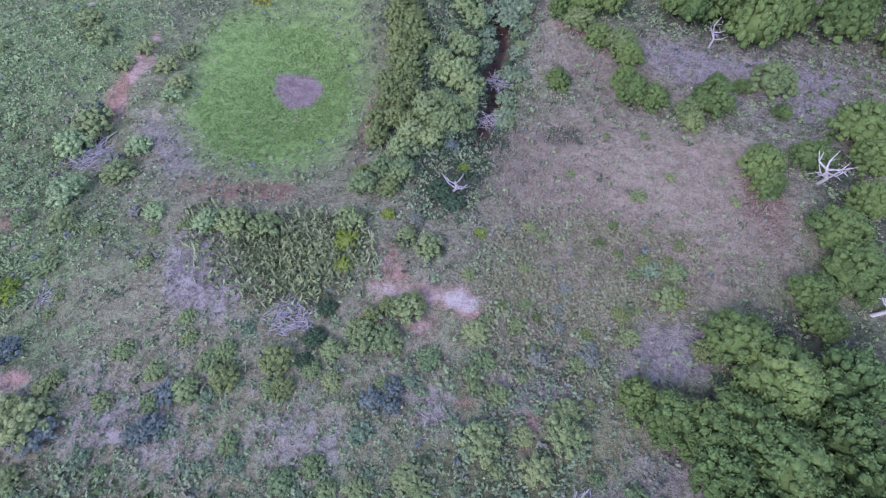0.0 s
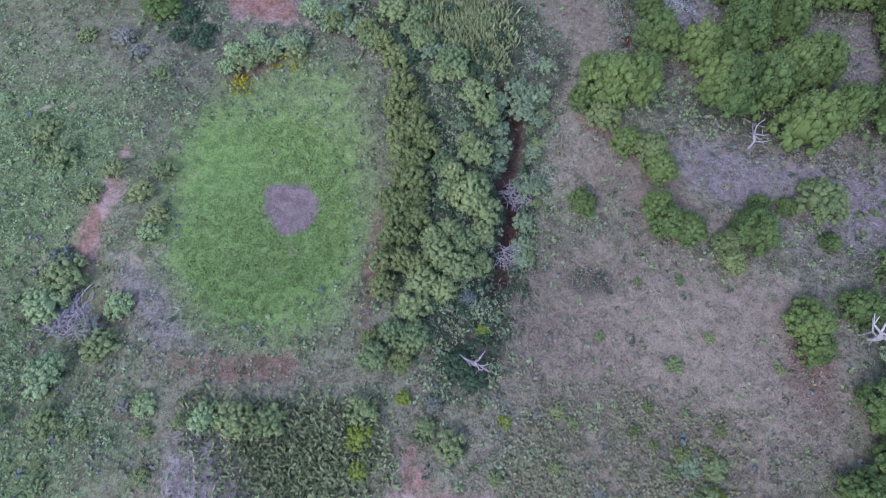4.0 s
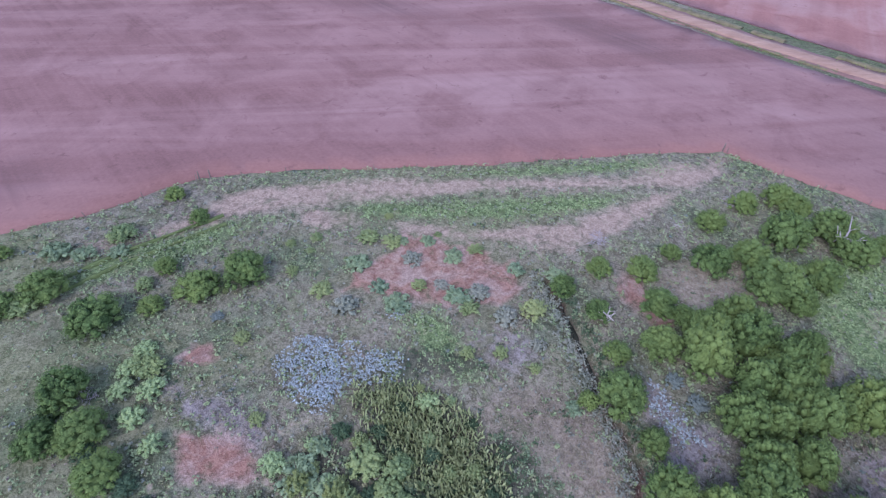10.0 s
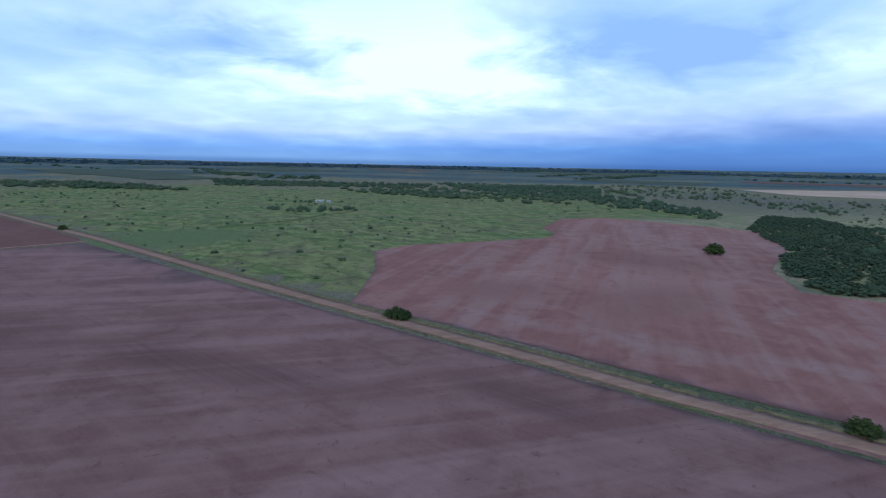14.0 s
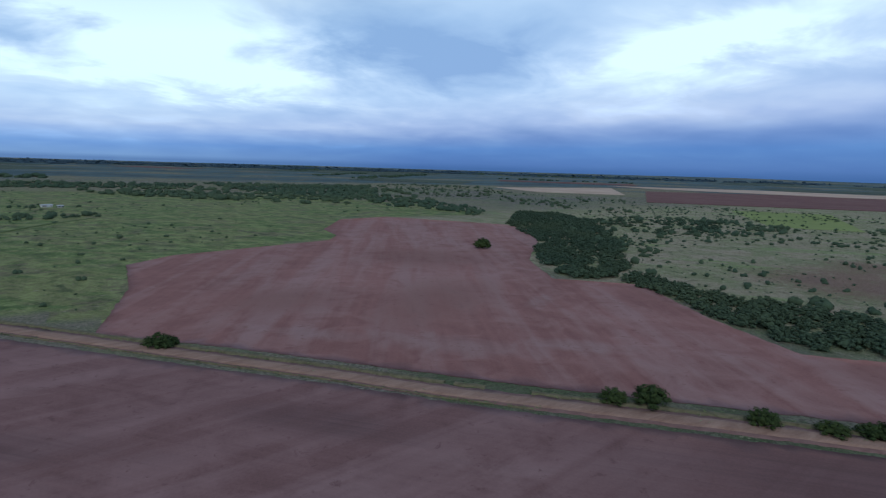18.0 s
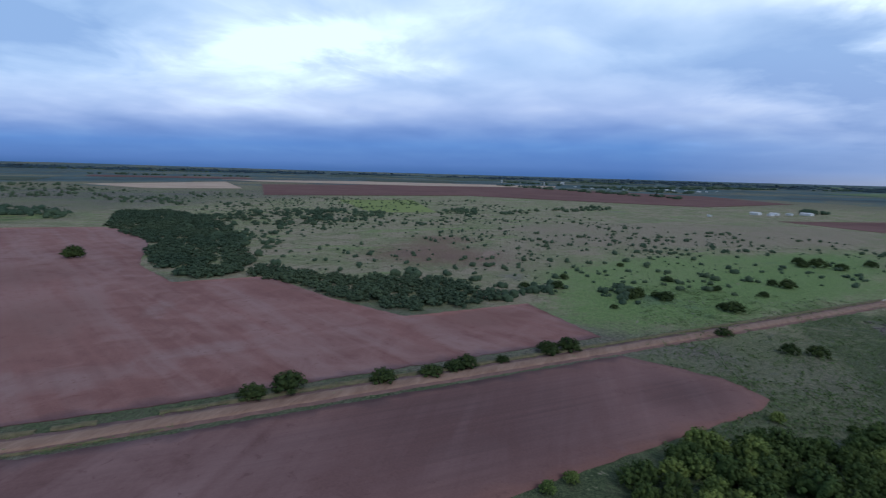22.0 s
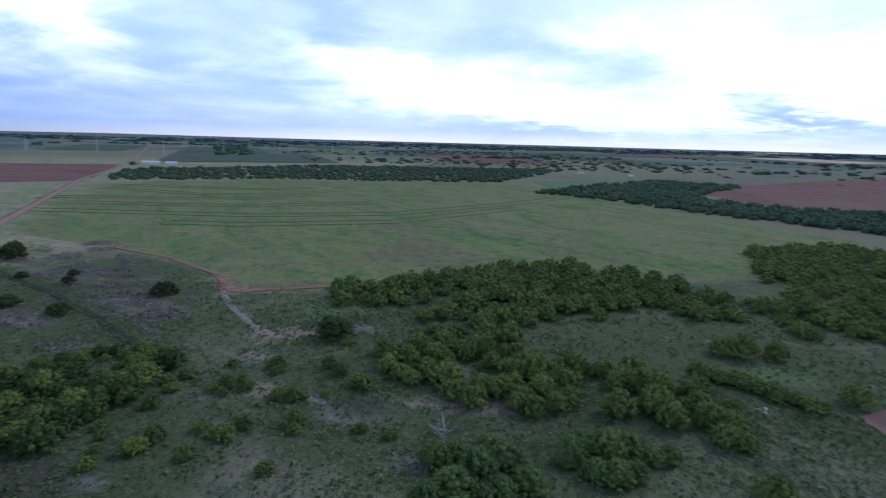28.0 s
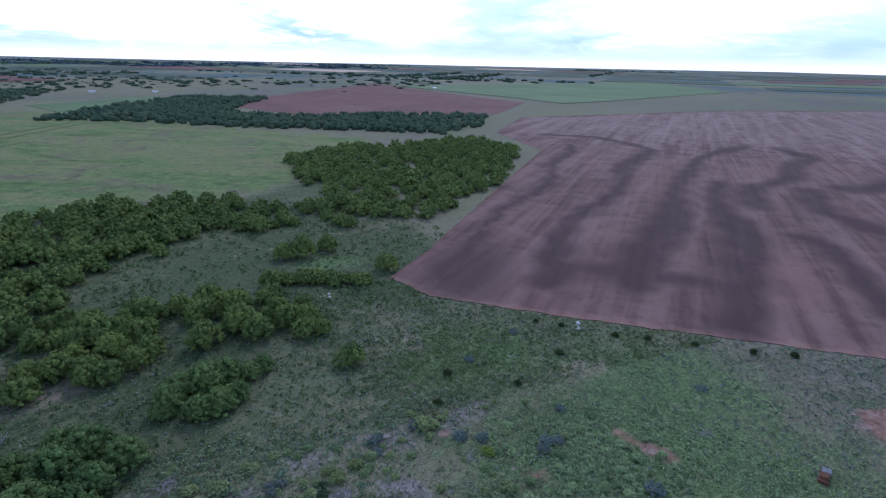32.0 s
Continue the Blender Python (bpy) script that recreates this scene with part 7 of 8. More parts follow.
scatter_tufts("grey_weeds", 1500, SOUTH_BOX, lambda x, y: open_ground(x, y) * (0.1 + patchy(x, y, 0.31, 2.4, 2.0)), LEAF_GREY, "grey-green low weeds south of the clearing", 62, 0.5, 0.4)
scatter_tufts("pond_grass", 3000, (-27, -5, -33, 4), lambda x, y: 1.0 * inside(POND_BED, x, y) * (1 - area(x, y, POND_BARE, 1.0)), GRASS_POND, "fine green grass over the pond bed", 63, 0.2, 0.25)
scatter_tufts("dry_grass", 7000, NORTH_BOX, lambda x, y: 0.08 + (1 - bare(x, y)) * thin(x, y), GRASS_DRY, "pale dry grass tufts on thin soil", 53, 0.28, 0.45)
scatter_tufts("blue_weeds", 700, NEAR_BOX, lambda x, y: open_ground(x, y) * clumpy(x, y, 0.45, 4.4) ** 3, LEAF_SAGE, "blue-grey weeds among the grass", 54, 0.5, 0.45)
scatter_tufts("white_flowers", 8000, (-20, 0, 12, 32), lambda x, y: (0.25 + 0.75 * clumpy(x, y, 1.1, 0.7)) * np.maximum(area(x, y, [(-19.4, 19.6), (-16.7, 23.1), (-12.4, 22.3), (-10.3, 17.4), (-13, 13.7), (-16.6, 15.8)], 2.0), np.maximum(0.6 * area(x, y, [(-11.7, 22.3), (-4.7, 20.7), (-5.1, 17.5), (-9.7, 17.4)], 2.0), 0.5 * blob(x, y, -5.8, 27, 1.4, 0.8))), FLOWER_WHITE, "dense patch of pale whitish flowering weeds", 55, 0.21, 0.9)
scatter_tufts("yellow_flowers", 420, (-26, -14, -6, 4), lambda x, y: np.maximum(blob(x, y, -22.8, -3.3, 1.5, 1.5), 0.35 * blob(x, y, -18.5, 0.4, 3, 1.2)), FLOWER_YELLOW, "clump of bright yellow flowers at the pond edge", 56, 0.36, 0.6)
scatter_clumps("dead_brush", 1900, (125, 290, -140, -55), lambda x, y: soft(CREEK_BRUSH, x, y) * (0.1 + patchy(x, y, 0.16, 1.0, 1.3)) * (1 - along(x, y, CREEK, 4.0)), BRUSH_PURPLE, "purple-brown dead brush along the creek", 57, 1.0, 4.2, 14, 0.28)
scatter_clumps("creek_weeds", 700, (105, 295, -120, -75), lambda x, y: along(x, y, CREEK, 4.5) * (1 - along(x, y, CREEK, 1.5)), LEAF_MEADOW, "green weeds on the creek banks", 90, 0.8, 2.6)
scatter_tufts("grassland_weeds", 5500, (40, 200, -140, -5), lambda x, y: (1.0 - inside(PASTURE, x, y)) * np.clip((200 - x) / 50, 0, 1) * (0.15 + 0.85 * clumpy(x, y, 0.16, 3.0) ** 2), LEAF_MEADOW, "coarse green weeds over the grassland", 58, 0.7, 0.4)
scatter_tufts("clearing_weeds", 5500, (-70, 125, -235, -100), lambda x, y: (1.0 - inside(PASTURE, x, y)) * np.clip((235 + y) / 50, 0, 1) * np.clip((125 - x) / 30, 0, 1) * (0.15 + 0.85 * clumpy(x, y, 0.11, 2.0) ** 2), LEAF_MEADOW, "coarse green weeds in clearings between the woods", 64, 0.8, 0.4)
scatter_tufts("white_flowers", 900, (20, 32, 8, 20), lambda x, y: area(x, y, [(24.4, 18), (26.4, 15), (27.6, 11), (25.6, 10.5), (23.6, 14)], 1.5), FLOWER_WHITE, "pale flowering weeds between the trees", 87, 0.25, 0.6)
for edge, box, seed in ((VERGE_FAR, (-60, 90, 100, 275), 71), (VERGE_EAST, (80, 230, -25, 125), 72)):
    scatter_clumps("verge_weeds", 420, box, lambda x, y: along(x, y, edge, 1.8) * (0.2 + 0.8 * clumpy(x, y, 0.2, 1.0)), LEAF_OLIVE, "yellowish weeds along the dirt road verge", seed, 0.6, 1.6)
    scatter_clumps("verge_weeds", 300, box, lambda x, y: along(x, y, edge, 2.2) * clumpy(x, y, 0.15, 3.0), LEAF_MEADOW, "green weeds along the dirt road verge", seed + 20, 0.6, 1.7)
scatter_clumps("verge_weeds", 260, (68, 92, 98, 118), lambda x, y: np.maximum(along(x, y, [(70.4, 115.9), (79.5, 108.2)], 1.3), along(x, y, [(81.5, 106.0), (87.5, 101.0)], 1.3)), LEAF_MEADOW, "short strips of weeds beside the field entrance", 73, 0.5, 1.3)
verge_clumps("verge_weeds", (VERGE_FAR, VERGE_ENTRY, VERGE_EAST), 5.3, 1.9, 3.4, LEAF_BANK, "green roadside weeds along the dirt road", 101, 0.5, 1.7)
verge_clumps("verge_weeds", (VERGE_FAR, VERGE_EAST), 4.6, 1.2, 1.6, GRASS_DRY, "yellowed roadside grass along the dirt road", 102, 0.4, 1.1)
verge_clumps("verge_weeds", (VERGE_NEAR, VERGE_END), -3.9, 0.7, 1.9, LEAF_DEEP, "dark green weeds on the edge of the ploughed field", 103, 0.5, 1.5)
CREEK_FLAT = [(269.6, -108.8), (282.8, -174.9), (160.6, -126.5), (121.2, -90.3), (123.4, -71.8), (192.6, -91.8)]


def brushy(x, y):
    return area(x, y, CREEK_FLAT, 12.0) * (clumpy(x, y, 0.15, 2.6) > 0.62) * (along(x, y, CREEK, 5.0) < 0.05)


scatter_clumps("creek_brush", 900, (115, 290, -180, -65), brushy, BRUSH_PURPLE, "tangled mauve-grey dead brush along the creek", 104, 1.4, 4.2, 18, 0.5)
scatter_clumps("creek_weeds", 1500, (115, 310, -135, -70), lambda x, y: along(x, y, CREEK, 9.0) * (along(x, y, CREEK, 3.4) < 0.05), LEAF_MEADOW, "blue-green weeds in the creek bed", 105, 0.7, 2.0, 10, 0.4)
scatter_clumps("grassland_weeds", 5200, (90, 300, -150, 0), lambda x, y: (1 - area(x, y, PASTURE, 8.0)) * (0.15 + 0.85 * clumpy(x, y, 0.09, 4.4)) * (1 - 0.8 * area(x, y, CREEK_FLAT, 12.0)), LEAF_MEADOW, "rank green weeds over the rough grassland", 106, 0.8, 3.0, 10, 0.35)
scatter_clumps("grassland_weeds", 3000, (90, 300, -150, 0), lambda x, y: (1 - area(x, y, PASTURE, 8.0)) * clumpy(x, y, 0.13, 7.7) ** 2, LEAF_GREY, "grey-green sage weeds over the rough grassland", 107, 0.6, 1.8, 8, 0.35)


# ---- dead wood ----
def dead_tree(x, y, height, seed, label, mat=DEADWOOD, lean=0.2, arms=6):
    """A bare snag: a twisted trunk and forked limbs, each limb a part."""
    rng = np.random.default_rng(seed)
    root = new("dead_tree")
    a = rng.uniform(0, 6.28)
    tip = np.array([lean * height * math.cos(a), lean * height * math.sin(a), height * 0.62])
    mid = tip * 0.5 + np.array([0.1, -0.08, 0.0]) * height
    v, f = tube([(0, 0, -0.1), mid, tip], [height * 0.054, height * 0.045, height * 0.035], 7)
    part("trunk", mesh_from("snag_trunk", v, [f], mat, True), root)
    for i in range(arms):
        b = i * 2.4 + rng.uniform(-0.5, 0.5)
        k = rng.uniform(0.45, 1.0)
        s = mid + (tip - mid) * k if i > 1 else mid
        out = np.array([math.cos(b), math.sin(b), rng.uniform(0.15, 0.9)])
        r = rng.uniform(0.3, 0.55) * height
        e1 = s + out * r * 0.5 + rng.normal(scale=0.04 * height, size=3)
        e2 = s + out * r + np.array([0, 0, 0.12 * height]) + rng.normal(scale=0.06 * height, size=3)
        twig = e1 + (e2 - e1) * 0.4 + rng.normal(scale=0.14 * height, size=3)
        pieces = [tube([s, e1, e2], [height * 0.031, height * 0.022, height * 0.008], 6), tube([e1, twig], [height * 0.016, height * 0.007], 5)]
        v, f = joined(pieces)
        part("limb", mesh_from("snag_limb", v, [f], mat, True), root)
    root.matrix_basis = Matrix.Translation((x, y, float(land_z(x, y))))
    return tagged(root, label, "dead tree", "dead trees")


dead_tree(38.2, -27.6, 3.6, 1, "large bleached white dead tree with forked limbs", lean=0.12, arms=7)
dead_tree(31.2, -8.2, 2.6, 2, "grey dead tree beside the dense wood", GREYWOOD, 0.35)
dead_tree(38.9, -41.2, 3.6, 3, "small pale dead snag among dark trees", lean=0.3)
dead_tree(4.4, -32.6, 2.6, 4, "thin grey dead bush with bare branches", GREYWOOD, 0.1)
dead_tree(20.3, 27.3, 3.0, 5, "small white snag beside the gully trees", lean=0.3)
dead_tree(39.2, -72.0, 5.2, 6, "grey dead snag standing in a thicket", GREYWOOD, 0.15)
dead_tree(57.5, 41.5, 4.6, 7, "grey dead snag in the field grove", GREYWOOD, 0.2)

STICKS = []
for k in range(5):
    g = np.random.default_rng(900 + k)
    bend = g.normal(scale=0.12, size=(2, 3))
    sv, sf = tube([(-0.5, 0, 0), (-0.15 + bend[0, 0], bend[0, 1], bend[0, 2] * 0.5), (0.2, bend[1, 1], bend[1, 2] * 0.5), (0.5, 0.05, 0.04)], [0.034, 0.030, 0.024, 0.010], 5)
    STICKS.append((sv, sf))
STICK_GREY = [mesh_from("stick", v, [f], GREYWOOD, True) for v, f in STICKS]
STICK_PALE = [mesh_from("stick", v, [f], DEADWOOD, True) for v, f in STICKS]


def brush_pile(x, y, width, count, seed, label, meshes=STICK_GREY, height=0.35):
    """A heap of cut branches, each stick a part."""
    rng = np.random.default_rng(seed)
    root = new("brush_pile")
    for i in range(count):
        r = width * 0.5 * math.sqrt(rng.random()) * 0.8
        a = rng.uniform(0, 6.28)
        z = height * (1 - r / (width * 0.5)) * rng.uniform(0.3, 1.0) + 0.06
        ob = part("stick", meshes[rng.integers(len(meshes))], root)
        size = rng.uniform(0.7, 1.4) * width * 0.42
        ob.matrix_basis = pose(r * math.cos(a), r * math.sin(a), z, 0, rng.uniform(-22, 22), rng.uniform(0, 360)) @ Matrix.Diagonal((size, max(0.8, size * 0.6), max(0.8, size * 0.6), 1))
    root.matrix_basis = Matrix.Translation((x, y, float(land_z(x, y))))
    return tagged(root, label, "brush pile", "brush piles")


brush_pile(-6.9, -46.9, 3.9, 120, 21, "round heap of grey cut branches in green weeds")
brush_pile(-32.2, -31.2, 5.4, 130, 22, "heap of pale grey branches beside a shrub")
brush_pile(15.5, -58.6, 3.2, 45, 23, "round heap of blue-grey branches near the trees")
brush_pile(22.9, 42.5, 3.6, 40, 24, "scattered grey branches on sandy ground")
brush_pile(46.0, 51.9, 4.0, 40, 25, "long heap of grey branches beside the grove")
brush_pile(9.3, 2.3, 3.6, 36, 26, "sprawling dead branches in dry grass")
brush_pile(-39.2, 14.7, 2.6, 26, 27, "dead branches beside dark bushes")
brush_pile(8.2, -14.5, 3.6, 60, 28, "tangled dead branches in the red gully", STICK_GREY)
brush_pile(7.4, -22.0, 3.2, 50, 29, "tangled dead branches in the red gully", STICK_GREY)
brush_pile(11.0, -12.6, 3.8, 24, 34, "fallen bleached branches lying across the gully", STICK_PALE)
brush_pile(36.0, 46.0, 3.0, 26, 30, "grey branches lying on dry ground", STICK_PALE)
brush_pile(30.0, -44.0, 2.4, 22, 31, "pale broken branches at the wood edge", STICK_PALE)
brush_pile(-65.5, -38.1, 3.2, 34, 32, "dark heap of dead branches in weeds")
brush_pile(-26.4, -47.3, 2.6, 30, 33, "round heap of grey branches among blue weeds")

singles([(-21.8, -57.9, 2.6), (-30.5, -50.6, 2.2), (-39.8, -46.0, 2.6), (-38.4, -44.8, 2.2), (-41.6, -45.6, 2.2), (-48.4, -31.3, 2.8), (-27.6, -52.6, 2.2), (-53.8, -80.3, 2.0), (-39.1, -73.2, 2.2), (-47.0, -52.5, 2.0), (-75.5, -47.5, 2.2), (27.0, 18.0, 2.2), (28.5, 15.0, 2.4), (-28.5, 26.0, 1.6), (-14.0, -54.0, 1.8)], "blue-grey sage bush in green weeds", "sage bushes", SAGE, "sage_bush", "bush", 0.8)
singles([(-58.0, -68.5, 1.8), (-66.0, -79.0, 1.6), (-74.5, -70.5, 1.8), (-80.0, -66.5, 1.6), (-88.0, -60.5, 1.6), (-97.0, -53.5, 1.7), (-104.0, -49.0, 1.8), (-61.5, -83.0, 1.4), (-33.0, -70.0, 1.9), (-27.5, -62.0, 1.6), (-44.0, -62.0, 1.5)], "small dark green bush near the ploughed field edge", "edge bushes", JUNIPER, "bush", "bush", 0.9)
grove(OLIVE_FLAT, 2.1, 0.8, 1.6, "small olive shrub on the dry clearing", "clearing shrubs", SHRUB + OLIVE + TEAL, 51, 0.7, 0.35, name="shrub")
grove([(-14, -47), (3, -48), (18, -48), (20, -52), (22, -62), (-30, -62), (-24, -54)], 3.1, 0.9, 1.9, "leafy weed shrub on mauve soil", "flat shrubs", SHRUB + DOCK + FRESH, 52, 0.65, 0.3, name="shrub")
grove([(-46, -8), (-36, -14), (-38, -27), (-34, -37), (-26, -41), (-30, -52), (-48, -58), (-58, -40)], 3.4, 1.0, 2.2, "low bright green shrub in dense weeds", "lush shrubs", VERDANT + FRESH, 53, 0.6, 0.3, name="shrub")
grove([(-44, -60), (-20, -60), (-14, -40), (10, -58), (16, -44), (-8, -36), (-34, -40)], 5.5, 0.9, 1.7, "low olive shrub in the weeds", "weed shrubs", SHRUB, 41, 0.8, 0.35)
grove([(10, -50), (28, -44), (32, -28), (22, -20), (12, -26)], 6.0, 0.8, 1.4, "low shrub scattered on dry grass", "dry clearing shrubs", SHRUB, 42, 0.8, 0.3)
grove([(-60, 22), (-30, 24), (-18, 36), (8, 38), (20, 44), (-10, 48), (-36, 44)], 6.5, 0.9, 1.8, "low green shrub by the sandy track", "track shrubs", SHRUB, 43, 0.8, 0.35)


singles([(2.5, -44.7, 2.2), (0.7, -45.1, 2.0), (-6.9, -50.6, 2.6), (-5.9, -52.6, 2.0), (-10.2, -52.3, 2.4), (34.9, -39.7, 3.2), (24.9, -46.1, 2.0), (-4.4, -31.2, 2.0), (-1.4, -32.9, 2.2), (-0.5, -46.0, 1.6)], "olive rounded shrub beside bare red soil", "olive shrubs", OLIVE, "shrub", "shrub", 0.8, 1.0)
singles([(-4.0, -39.1, 2.4), (-3.9, -41.7, 1.8), (7.4, -37.1, 1.2), (23.3, -41.6, 2.0), (-0.9, -35.9, 1.4), (-29.8, -47.6, 2.6), (5.2, -29.6, 1.4)], "bright yellow-green shrub among darker weeds", "yellow shrubs", YELLOWISH, "shrub", "shrub", 0.7, 1.0)
singles([(-29.2, -32.3, 2.8), (-22.1, -38.0, 1.8), (-23.4, -38.5, 1.5), (3.2, -39.4, 2.6), (1.0, -38.2, 1.8), (1.5, -36.3, 1.6), (12.5, -48.2, 1.8), (16.3, -47.8, 1.8), (-24.2, -56.8, 3.0), (-22.4, -58.5, 2.0)], "pale grey-green feathery shrub in weeds", "pale shrubs", TEAL + SHRUB, "shrub", "shrub", 0.8, 1.0)
singles([(-1.1, -47.5, 2.4), (0.8, -47.8, 2.6), (4.4, -49.2, 2.0), (7.6, -46.5, 2.2), (8.3, -54.5, 3.2), (14.6, -51.8, 2.2), (15.3, -54.4, 2.2), (-2.9, -49.2, 2.0), (-12.8, -53.4, 2.2), (-11.9, -51.2, 2.0), (8.7, -48.7, 1.8), (9.7, -51.2, 1.8), (4.0, -57.6, 2.2), (0.9, -59.0, 2.4), (12.6, -55.9, 2.4), (-4.2, -58.6, 2.0), (19.4, -45.6, 1.8), (21.7, -39.1, 2.2), (23.6, -39.2, 2.2), (21.4, -31.3, 1.8)], "low spreading green shrub on mauve soil", "soil shrubs", SHRUB + DOCK + FRESH, "shrub", "shrub", 0.6, 1.0)
singles([(-33.8, -26.0, 3.0), (-27.2, -52.1, 2.4), (0.8, -52.6, 2.0), (-14.1, -56.4, 2.4), (-15.1, -56.9, 2.0), (1.9, -51.7, 1.8), (3.8, -26.7, 1.6), (-0.6, -27.5, 2.0), (2.1, -52.9, 1.6)], "blue-grey sage bush in green weeds", "sage bushes", SAGE, "sage_bush", "bush", 0.8, 1.0)
singles([(-4.2, -45.7, 1.8), (-4.4, -48.4, 2.0), (-4.8, -50.3, 1.6), (3.4, -32.8, 2.6), (4.5, -34.0, 2.2), (-2.1, -13.9, 2.5)], "dark green dense shrub in a hollow", "dark shrubs", GLOOM, "shrub", "shrub", 0.7, 1.0)


singles([(-35.2, 20.6, 3.0), (-35.8, 17.8, 3.0), (-32.3, 15.2, 3.0), (-32.7, 11.8, 3.0), (-29.6, 8.8, 2.6), (-35.7, 15.1, 2.6), (-24.1, 0.3, 3.2), (-22.2, 2.5, 2.6), (-18.5, 2.7, 2.6), (-24.6, -1.6, 2.4)], "leafy bright green shrub in the scrub above the pond", "scrub shrubs", VERDANT, "shrub", "shrub", 0.75, 1.0)
singles([(-28.2, 1.0, 2.8), (-30.4, 4.6, 2.6), (-28.0, 2.8, 2.4), (-42.0, 11.7, 2.6), (-35.8, 7.9, 2.8), (-30.8, 2.0, 2.2)], "dark green dense shrub in a hollow", "dark shrubs", GLOOM, "shrub", "shrub", 0.75, 1.0)
singles([(-36.4, 0.6, 3.0), (-34.4, -1.1, 2.4), (-40.8, 0.5, 2.4), (-31.1, -3.7, 2.0), (-19.5, 12.2, 2.0), (-24.3, 22.8, 2.2), (-20.8, 34.4, 2.0), (-18.7, 41.3, 2.0), (11.8, 22.5, 2.2), (11.1, 19.5, 1.6), (3.3, 21.3, 2.0), (7.3, 21.4, 2.0)], "pale grey-green feathery shrub in weeds", "pale shrubs", TEAL + SHRUB, "shrub", "shrub", 0.75, 1.0)


# ---- fence, wreck, tank ----
def post_mesh(h, r):
    bm = bmesh.new()
    bmesh.ops.create_cone(bm, cap_ends=True, segments=8, radius1=r, radius2=r * 0.85, depth=h, matrix=Matrix.Translation((0, 0, h / 2 - 0.2)))
    bmesh.ops.bevel(bm, geom=[e for e in bm.edges if all(v.co.z > h * 0.5 for v in e.verts)], offset=r * 0.25, segments=1, affect="EDGES")
    return from_bm("fence_post", bm, POST_WOOD)


FENCE_POST, CORNER_POST = post_mesh(1.5, 0.07), post_mesh(1.9, 0.12)
for line, step in (([(-54.7, 44.7), (-41.2, 54.6), (-27, 57.3), (2.4, 59.9), (37.8, 65.1), (49.4, 66.4)], 6.0), ([(50.4, 66.2), (57.2, 59.6), (73.0, 47.6)], 6.5)):
    for (ax, ay), (bx, by) in zip(line, line[1:]):
        n = max(1, int(math.hypot(bx - ax, by - ay) / step))
        for i in range(n):
            px, py = ax + (bx - ax) * i / n, ay + (by - ay) * i / n
            ob = part("fence_post", FENCE_POST)
            ob.matrix_basis = pose(px, py, float(land_z(px, py)), RNG.uniform(-4, 4), RNG.uniform(-4, 4), RNG.uniform(0, 360))
            tagged(ob, "thin weathered wooden fence post at the field edge", "fence post", "fence posts")
for px, py in ((49.9, 66.9), (-40.9, 55.0), (-39.3, 55.6)):
    ob = part("fence_post", CORNER_POST)
    ob.matrix_basis = pose(px, py, float(land_z(px, py)), 0, 2, 0)
    tagged(ob, "thick dark wooden corner post of the field fence", "fence post", "fence posts")


def box_mesh(name, size, mat, bevel=0.04, taper=1.0):
    bm = bmesh.new()
    bmesh.ops.create_cube(bm, size=1.0, matrix=Matrix.Diagonal((*size, 1)))
    for v in bm.verts:
        if v.co.z > 0:
            v.co.x *= taper
            v.co.y *= 0.5 + taper * 0.5
    if bevel:
        bmesh.ops.bevel(bm, geom=bm.edges[:], offset=bevel, segments=2, affect="EDGES")
    return from_bm(name, bm, mat)


def ring_mesh(name, r, w, mat):
    bm = bmesh.new()
    bmesh.ops.create_cone(bm, cap_ends=True, segments=20, radius1=r, radius2=r, depth=w)
    bmesh.ops.bevel(bm, geom=[e for e in bm.edges if abs(e.verts[0].co.z - e.verts[1].co.z) < 1e-4], offset=w * 0.2, segments=2, affect="EDGES")
    return from_bm(name, bm, mat)


wreck = tagged(new("car_wreck"), "rusted abandoned car body sunk in weeds", "car wreck")
body = part("body", box_mesh("wreck_body", (4.0, 1.7, 0.7), RUST, 0.12), wreck)
body.matrix_basis = pose(0, 0, 0.55, 3, 2, 0)
cabin = part("cabin", box_mesh("wreck_cabin", (1.9, 1.5, 0.6), RUST, 0.1, 0.7), wreck)
cabin.matrix_basis = pose(0.5, 0, 1.1, 3, 2, 0)
lid = part("bonnet", box_mesh("wreck_bonnet", (1.5, 1.5, 0.06), FADED_BLUE, 0.02), wreck, "faded grey bonnet")
lid.matrix_basis = pose(-1.5, 0.05, 1.0, 4, 14, 5)
door = part("door", box_mesh("wreck_door", (1.1, 0.06, 0.9), FADED_BLUE, 0.02), wreck, "faded grey door hanging open")
door.matrix_basis = pose(0.2, -1.2, 0.5, 20, 0, 25)
for wx in (-1.3, 1.3):
    for wy in (-0.82, 0.82):
        w = part("wheel", ring_mesh("wreck_wheel", 0.34, 0.2, GLASS_DARK), wreck)
        w.matrix_basis = pose(wx, wy, 0.3, 90, 0, 0)
        part("rim", ring_mesh("wheel_rim", 0.2, 0.23, RUST), w, "rusted steel rim")
wreck.matrix_basis = pose(-73.7, -23.7, float(land_z(-73.7, -23.7)) - 0.1, 0, 0, 25) @ Matrix.Diagonal((0.8, 0.8, 0.75, 1))


